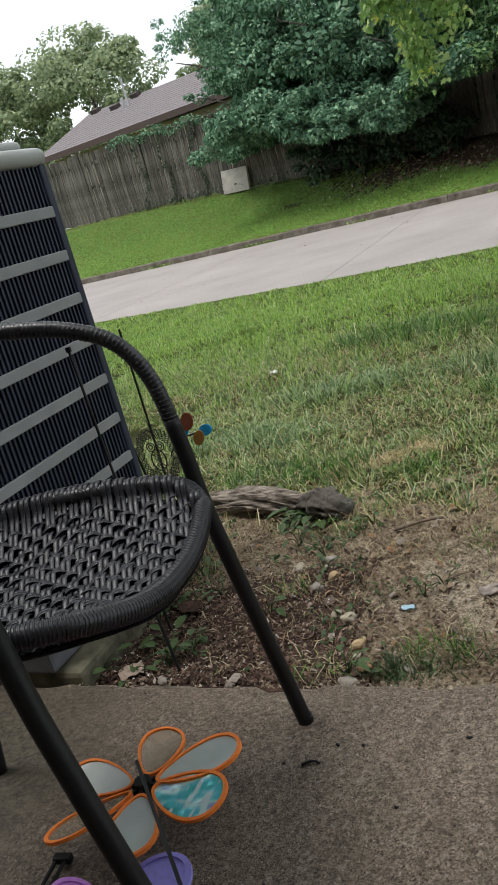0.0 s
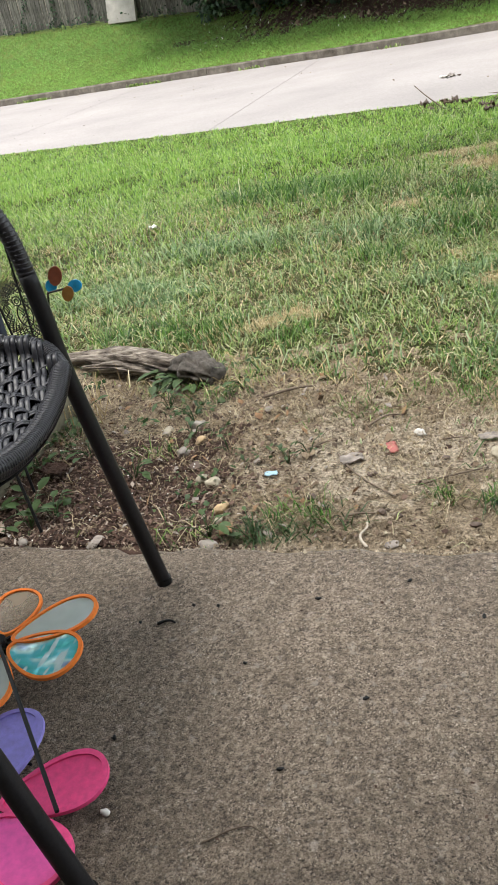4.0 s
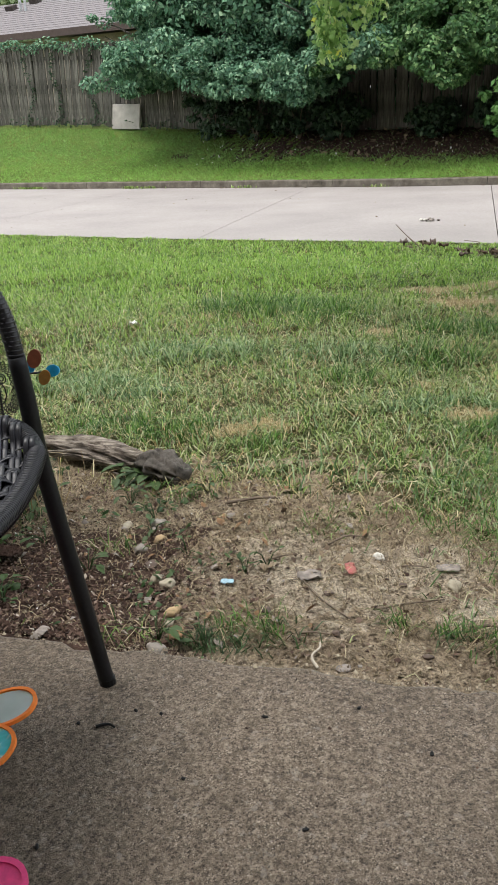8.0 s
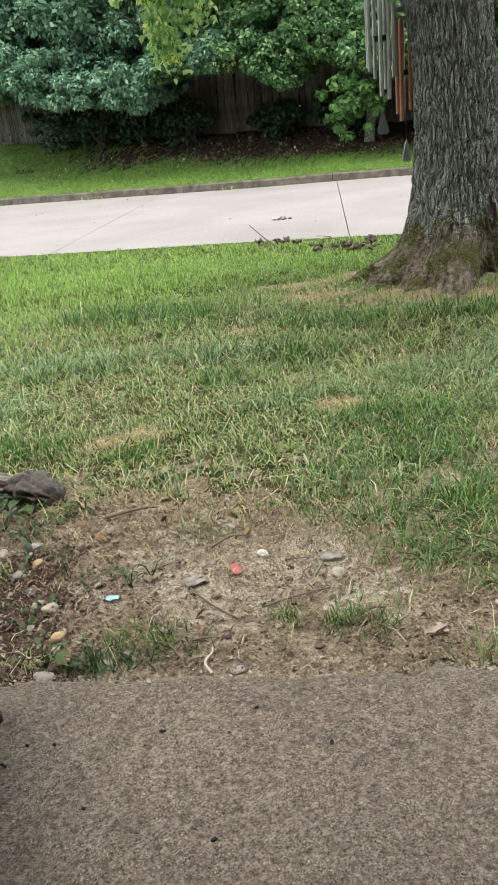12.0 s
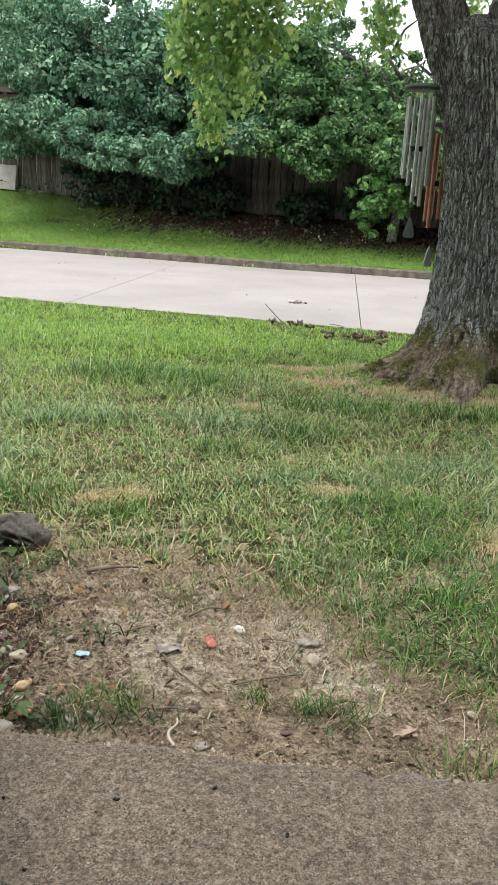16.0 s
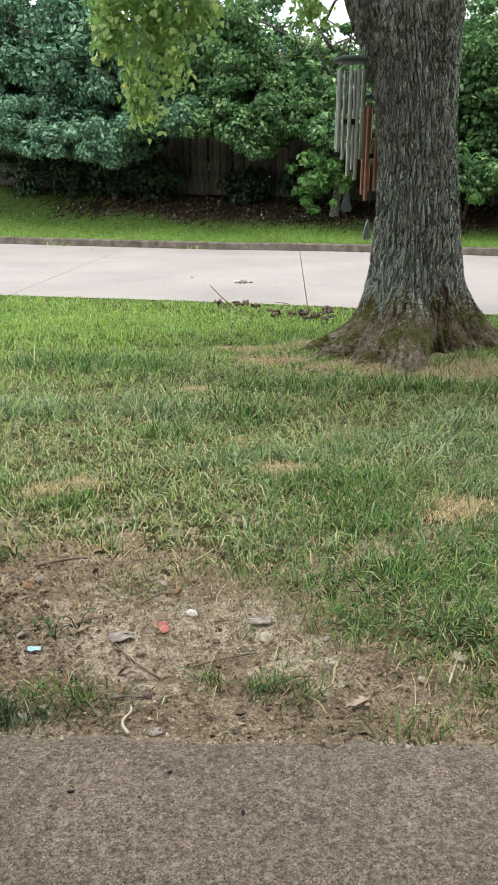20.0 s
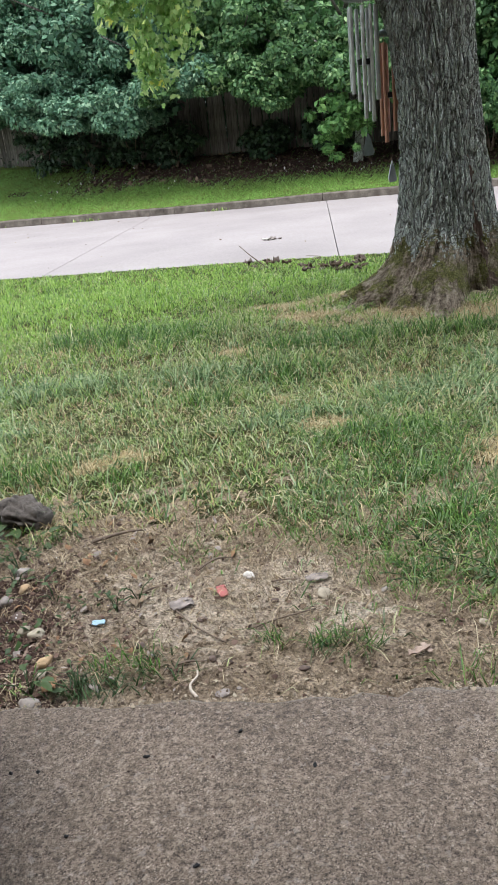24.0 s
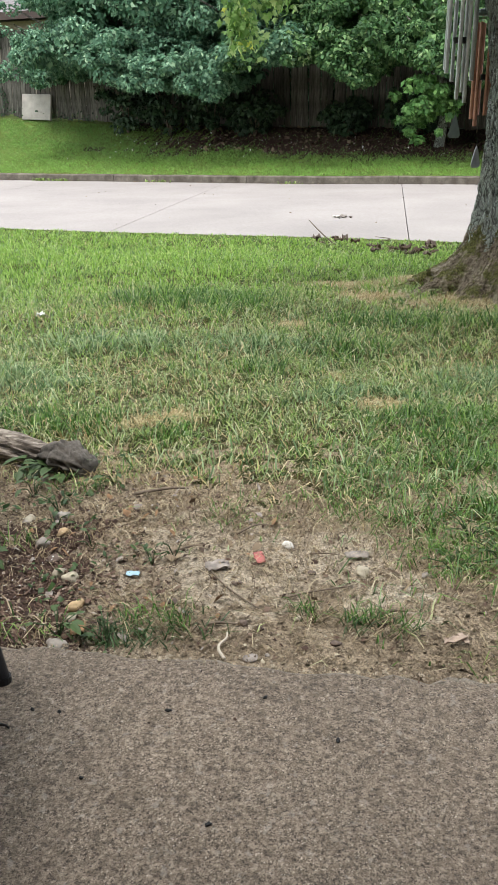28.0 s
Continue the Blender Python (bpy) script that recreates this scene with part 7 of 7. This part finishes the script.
for i, (x, y, n, s, sp) in enumerate([(-0.60, 0.87, 18, 0.048, 0.055), (-0.57, 0.85, 12, 0.045, 0.05), (-0.64, 0.84, 8, 0.04, 0.05), (-0.74, 0.06, 5, 0.045, 0.05), (-0.82, 0.05, 5, 0.04, 0.05), (-0.62, 0.12, 8, 0.03, 0.04),
                                      (-0.5, 0.3, 8, 0.025, 0.04), (-0.45, 0.6, 9, 0.028, 0.05), (-0.36, 0.78, 9, 0.026, 0.05), (-0.55, 0.68, 8, 0.03, 0.05), (-0.3, 0.42, 4, 0.022, 0.03),
                                      (-0.10, 0.40, 7, 0.014, 0.035), (-0.14, 0.36, 5, 0.013, 0.03), (0.62, 0.48, 18, 0.018, 0.08), (0.7, 0.42, 18, 0.02, 0.08), (0.56, 0.6, 14, 0.017, 0.07), (0.78, 0.38, 16, 0.018, 0.07), (0.52, 0.42, 12, 0.016, 0.06),
                                      (-0.24, 0.06, 8, 0.028, 0.05), (-0.14, 0.05, 8, 0.026, 0.05), (-0.78, 0.35, 9, 0.035, 0.05), (-0.8, 0.6, 10, 0.035, 0.06), (-0.42, 0.5, 7, 0.024, 0.04), (-0.66, 0.4, 6, 0.03, 0.04)]):
    weed((x, y), n, s, 200 + i, sp)
for i, (x, y, n, s, sp) in enumerate([(-0.55, 0.84, 14, 0.06, 0.045), (-0.70, 0.17, 6, 0.05, 0.03), (-0.66, 0.08, 6, 0.04, 0.03)]):
    weed((x, y), n, s, 260 + i, sp)

# ---------------- stones and small finds ----------------


def settle(x, y):
    """The bed's things lie a hand nearer the slab."""
    return (x, y - 0.027) if 0.03 < y < 0.9 else (x, y)


def pebble(name, label, cat, at, size, mat, seed, turn=0, group=""):
    at = settle(*at)
    bm = bmesh.new()
    bmesh.ops.create_icosphere(bm, subdivisions=3, radius=0.5)
    for v in bm.verts:
        v.co *= 1 + 0.42 * noise.noise(v.co * 2.0 + Vector((seed * 3.1, seed, 0))) + 0.2 * noise.noise(v.co * 5.0 + Vector((seed, 0, seed)))
        v.co = Vector([round(q * 9) / 9 * 0.35 + q * 0.65 for q in v.co])
    z = float(lawn_z(at[0], at[1])) if at[1] > 0.005 else slab_z(at[0], at[1])
    bmesh.ops.transform(bm, matrix=pose(at[0], at[1], z + size[2] * 0.3, 0, 0, turn) @ Matrix.Diagonal((*size, 1)), verts=bm.verts)
    return tagged(part(name, bm, mat, smooth=True), label, cat, group)


for i, (x, y, a, b, h, mt, lb) in enumerate([
        (0.145, 0.509, 0.026, 0.02, 0.02, M_LEAFPALE, "pale cream pebble on bare soil"), (-0.293, 0.292, 0.034, 0.028, 0.026, M_STONE, "pale cream stone on the soil"), (-0.328, 0.311, 0.030, 0.026, 0.024, M_STONE, "mossy pale stone on the soil"),
        (-0.243, 0.186, 0.044, 0.022, 0.020, M_STONE_TAN, "flat tan oval stone on the soil"), (-0.24, 0.15, 0.028, 0.02, 0.014, M_STONE, "mossy stone by the tan one"), (0.318, 0.402, 0.046, 0.026, 0.024, M_STONE, "flat grey stone with a pale top"), (0.718, 0.335, 0.034, 0.026, 0.022, M_STONE, "pale stone in the grass edge"),
        (0.633, 0.256, 0.022, 0.018, 0.014, M_STONE, "small pale stone on bare soil"), (0.60, 0.149, 0.018, 0.014, 0.008, M_STONE, "small pale chip on bare soil"), (0.133, 0.054, 0.026, 0.024, 0.005, M_LEAFGREY, "pale flat chip by the slab"), (0.16, 0.07, 0.010, 0.009, 0.006, M_STONE_GREY, "small grey chip by the slab"),
        (-0.423, 0.578, 0.042, 0.026, 0.022, M_STONE_GREY, "grey stone half buried in mulch"), (-0.418, 0.44, 0.034, 0.026, 0.024, M_STONE_GREY, "mossy grey stone half buried in mulch"), (-0.392, 0.505, 0.036, 0.02, 0.016, M_STONE_TAN, "tan stone in mulch"), (-0.495, 0.554, 0.046, 0.024, 0.018, M_STONE, "pale stone in mulch"),
        (-0.37, 0.385, 0.04, 0.03, 0.012, M_DARKROCK, "reddish brown bark piece on the soil"), (-0.48, 0.04, 0.028, 0.02, 0.016, M_STONE_GREY, "small grey stone by the slab"), (-0.23, 0.05, 0.04, 0.03, 0.022, M_STONE_GREY, "dark grey stone by the slab"),
        (-0.61, 0.006 - 0.03, 0.02, 0.016, 0.014, M_STONE_GREY, "small dark stone on the patio edge"), (0.17, 0.36, 0.014, 0.012, 0.01, M_STONE, "tiny pebble on bare soil"), (0.203, 0.20, 0.016, 0.012, 0.01, M_STONE, "tiny pebble on bare soil"),
        (0.45, 0.42, 0.018, 0.014, 0.01, M_STONE_GREY, "tiny pebble on bare soil"), (-0.06, 0.28, 0.016, 0.012, 0.01, M_STONE, "tiny pebble on bare soil"), (0.10, 0.17, 0.016, 0.014, 0.012, M_DARKROCK, "dark clod of earth on the soil"), (0.135, 0.155, 0.013, 0.012, 0.01, M_DARKROCK, "dark clod of earth on the soil"), (-0.054, 0.226, 0.03, 0.018, 0.012, M_DARKROCK, "dark clod of earth on the soil"),
        (0.21, 0.39, 0.018, 0.014, 0.01, M_DARKROCK, "dark clod of earth on the soil"), (0.06, 0.32, 0.02, 0.014, 0.01, M_DARKROCK, "dark clod of earth on the soil"), (0.28, 0.12, 0.02, 0.014, 0.008, M_DARKROCK, "dark clod of earth on the soil")]):
    pebble("stone", lb, "stone", (x, y), (a, b, h), mt, i, 20 * i % 180, "stones beside the patio")
pebble("stone_chip", "white stone chip on the patio", "stone", (-0.16, -0.615), (0.014, 0.01, 0.009), M_WHITE, 40)


def flat_scrap(name, label, cat, at, size, mat, turn, curl=0.3, group="", lift=0.004):
    """A thin crumpled sheet."""
    at = settle(*at)
    bm = bmesh.new()
    n = 6
    z0 = float(lawn_z(at[0], at[1])) if at[1] > 0.005 else slab_z(at[0], at[1])
    g = [[bm.verts.new(((i / n - 0.5) * size[0] * (1 - 0.3 * abs(j / n - 0.5)), (j / n - 0.5) * size[1] * (1 - 0.25 * abs(i / n - 0.5)), size[0] * curl * (noise.noise(Vector((i * 0.7 + at[0] * 40, j * 0.7, at[1] * 30))) * 0.5 + 0.25)))
          for i in range(n + 1)] for j in range(n + 1)]
    for j in range(n):
        for i in range(n):
            bm.faces.new((g[j][i], g[j][i + 1], g[j + 1][i + 1], g[j + 1][i]))
    e = bmesh.ops.extrude_face_region(bm, geom=list(bm.faces))
    bmesh.ops.translate(bm, vec=(0, 0, 0.0012), verts=[v for v in e["geom"] if isinstance(v, bmesh.types.BMVert)])
    bmesh.ops.transform(bm, matrix=pose(at[0], at[1], z0 + lift, 0, 0, turn), verts=bm.verts)
    return tagged(part(name, bm, mat, smooth=True), label, cat, group)


flat_scrap("plastic_scrap", "faded red plastic scrap trodden into bare soil", "litter", (0.09, 0.44), (0.024, 0.052), M_RED, 18, 0.16, "", 0.005)
flat_scrap("candy_wrapper", "crumpled pale blue wrapper on bare soil", "litter", (-0.165, 0.322), (0.031, 0.02), M_LITTERBLUE, 15, 0.4, "", 0.006)
flat_scrap("dead_leaf", "dead leaf with a pale edge pressed on soil", "leaf", (0.007, 0.38), (0.055, 0.036), M_LEAFGREY, 25, 0.35, "", 0.005)
flat_scrap("dead_leaf", "dead leaf pressed flat on bare soil", "leaf", (0.302, 0.477), (0.055, 0.03), M_LEAFGREY, 5, 0.25, "", 0.006)
flat_scrap("dead_leaf", "curled brown dead leaf beside the tan stone", "leaf", (-0.205, 0.10), (0.03, 0.05), M_LEAFBROWN, 15, 0.9, "", 0.008)
flat_scrap("dead_leaf", "pinkish tan dead leaf lying on dark mulch", "leaf", (-0.737, 0.075), (0.06, 0.058), M_LEAFTAN, 35, 0.35, "", 0.012)
flat_scrap("dead_leaf", "pale tan dead leaf lying on mulch", "leaf", (-0.47, 0.05), (0.03, 0.024), M_LEAFGREY, 80, 0.4, "", 0.008)
flat_scrap("bark_curl", "curled strip of pale bark on bare soil", "bark", (0.494, 0.148), (0.050, 0.013), M_LEAFTAN, 28, 0.5, "", 0.006)
flat_scrap("bark_curl", "curled strip of pale bark on bare soil", "bark", (0.508, 0.158), (0.012, 0.034), M_LEAFTAN, 25, 0.6, "", 0.008)
flat_scrap("bark_piece", "flat brown bark piece leaning on mulch", "bark", (-0.71, 0.33), (0.07, 0.05), M_LITTER, -8, 0.3, "", 0.02)
flat_scrap("paper_scrap", "small white paper scrap in the grass", "litter", (-1.425, 2.84), (0.042, 0.042), M_WHITE, 40, 1.6, "", 0.02)
flat_scrap("dead_leaf", "crumpled pale leaf on the concrete street", "leaf", (-0.29, 9.2), (0.10, 0.07), M_LEAFPALE, 10, 0.7, "", 0.0)
flat_scrap("dead_leaf", "crumpled grey leaf on the concrete street", "leaf", (-0.21, 9.18), (0.08, 0.10), M_LEAFGREY, 50, 1.0, "", 0.0)
flat_scrap("dead_leaf", "small dark leaf on the concrete street", "leaf", (-0.12, 9.2), (0.05, 0.04), M_DARKROCK, 70, 0.8, "", 0.0)
for o in bpy.data.objects:
    if o.name.startswith("dead_leaf") and o.get("label", "").endswith("street"):
        o.location.z += 0.12


def stick(name, label, pts, rad, mat, ground_fit=True):
    bm = bmesh.new()
    q = []
    for x, y, h in pts:
        x, y = settle(x, y)
        z = (float(lawn_z(x, y)) if y > 0.005 else slab_z(x, y)) if ground_fit else 0
        q.append((x, y, z + h))
    path = spline(q, 5)
    tube(bm, path, [rad * (1 - 0.5 * i / len(path)) for i in range(len(path))], 7)
    return tagged(part(name, bm, mat, smooth=True), label, "twig")


stick("twig", "pale bleached twig beside the slab edge", [(0.089, 0.034, 0.012), (0.076, 0.052, 0.013), (0.071, 0.078, 0.011), (0.08, 0.10, 0.012), (0.077, 0.122, 0.012)], 0.0034, M_TWIG_PALE)
stick("twig", "thin dark twig on bare soil", [(-0.033, 0.426, 0.006), (-0.005, 0.365, 0.008), (0.05, 0.29, 0.007), (0.122, 0.226, 0.006)], 0.0028, M_TWIG)
stick("twig", "thin dark twig on bare soil", [(0.167, 0.276, 0.006), (0.22, 0.31, 0.008), (0.30, 0.341, 0.006)], 0.0027, M_TWIG)
stick("twig", "short dark twig on the soil", [(0.36, 0.235, 0.006), (0.384, 0.24, 0.01), (0.41, 0.245, 0.006)], 0.004, M_TWIG)
stick("twig", "short brown twig on the soil", [(0.03, 0.155, 0.006), (0.06, 0.16, 0.007), (0.09, 0.163, 0.006)], 0.003, M_TWIG)
stick("twig", "thin brown twig on the soil", [(0.02, 0.55, 0.01), (0.06, 0.585, 0.014), (0.10, 0.6, 0.01)], 0.003, M_TWIG)
stick("twig", "thin brown twig on the soil", [(-0.1, 0.44, 0.008), (-0.07, 0.47, 0.01), (-0.04, 0.48, 0.008)], 0.0026, M_TWIG)
stick("twig", "thin brown twig on the soil", [(0.2, 0.47, 0.008), (0.235, 0.465, 0.01), (0.26, 0.47, 0.008)], 0.0022, M_TWIG)
stick("twig", "pale dry stem in the grass edge", [(0.68, 0.24, 0.008), (0.70, 0.29, 0.02), (0.715, 0.32, 0.03)], 0.0028, M_TWIG_PALE)
stick("twig", "thin dark stem lying on the woven seat", [(-0.40, -0.27, 0.475), (-0.46, -0.30, 0.455), (-0.51, -0.33, 0.446), (-0.523, -0.39, 0.444), (-0.50, -0.47, 0.448)], 0.0016, M_BLACK, False)
stick("twig", "dark twig in the grass edge", [(-0.28, 0.72, 0.01), (-0.2, 0.76, 0.015), (-0.15, 0.78, 0.01)], 0.005, M_TWIG)
stick("twig", "short dark curved husk lying on the patio", [(-0.225, -0.252, 0.003), (-0.213, -0.246, 0.005), (-0.203, -0.244, 0.005), (-0.194, -0.247, 0.003)], 0.003, M_BLACK)
stick("twig", "short dark curved husk lying on the patio", [(-0.33, -0.565, 0.003), (-0.31, -0.555, 0.005), (-0.30, -0.555, 0.003)], 0.0036, M_BLACK)
stick("twig", "thin dry stem lying on the patio", [(-0.02, -0.64, 0.003), (0.03, -0.61, 0.004), (0.07, -0.63, 0.003)], 0.0015, M_TWIG)
stick("twig", "bare twig sticking up at the street edge", [(-0.15, 6.75, 0.0), (-0.3, 6.9, 0.10), (-0.42, 7.0, 0.2)], 0.007, M_TWIG)
stick("twig", "bare twig lying at the street edge", [(0.27, 6.85, 0.02), (0.36, 6.88, 0.04), (0.22, 6.95, 0.05)], 0.005, M_TWIG)
rl = random.Random(17)
for i in range(26):
    cx, cy = rl.choice([(-0.15, 6.6), (0.08, 6.3), (0.42, 6.05), (0.58, 5.95)])
    flat_scrap("dead_leaf", "dark curled dead leaf in grass near the street", "leaf", (cx + rl.gauss(0, 0.09), cy + rl.gauss(0, 0.07)), (rl.uniform(0.05, 0.11), rl.uniform(0.03, 0.07)), rl.choice([M_DARKROCK, M_DEADLEAF, M_TWIG]), rl.random() * 360, 0.9, "dead leaves near the street", 0.02 + 0.05 * rl.random())
for x, y in ((-0.178, -0.198), (-0.134, -0.197), (0.034, -0.169), (0.179, -0.115), (-0.258, -0.248), (-0.2, -0.494), (0.143, -0.386), (-0.05, -0.33), (0.05, -0.52), (0.3, -0.2)):
    pebble("seed", "dark seed husk on the patio", "seed", (x, y), (0.008 + 0.003 * math.sin(x * 50), 0.0055, 0.005), M_BLACK, int(abs(x) * 90), 300 * x, "seed husks on the patio")

# ---------------- behind the camera: closing wall, and an unseen ceiling added to shade the patio ---
bm = bmesh.new()
box(bm, (36.0, 0.2, 7.6), pose(0, -3.2, 3.6))
tagged(part("wall_south", bm, M_BRICKWALL), "plain house wall behind the patio", "wall", kind="structure")
bm = bmesh.new()
box(bm, (8.0, 2.3, 0.15), pose(0, -1.95, 2.55))
tagged(part("ceiling", bm, M_BRICKWALL), "unseen ceiling added over the patio to shade it", "ceiling", kind="structure")
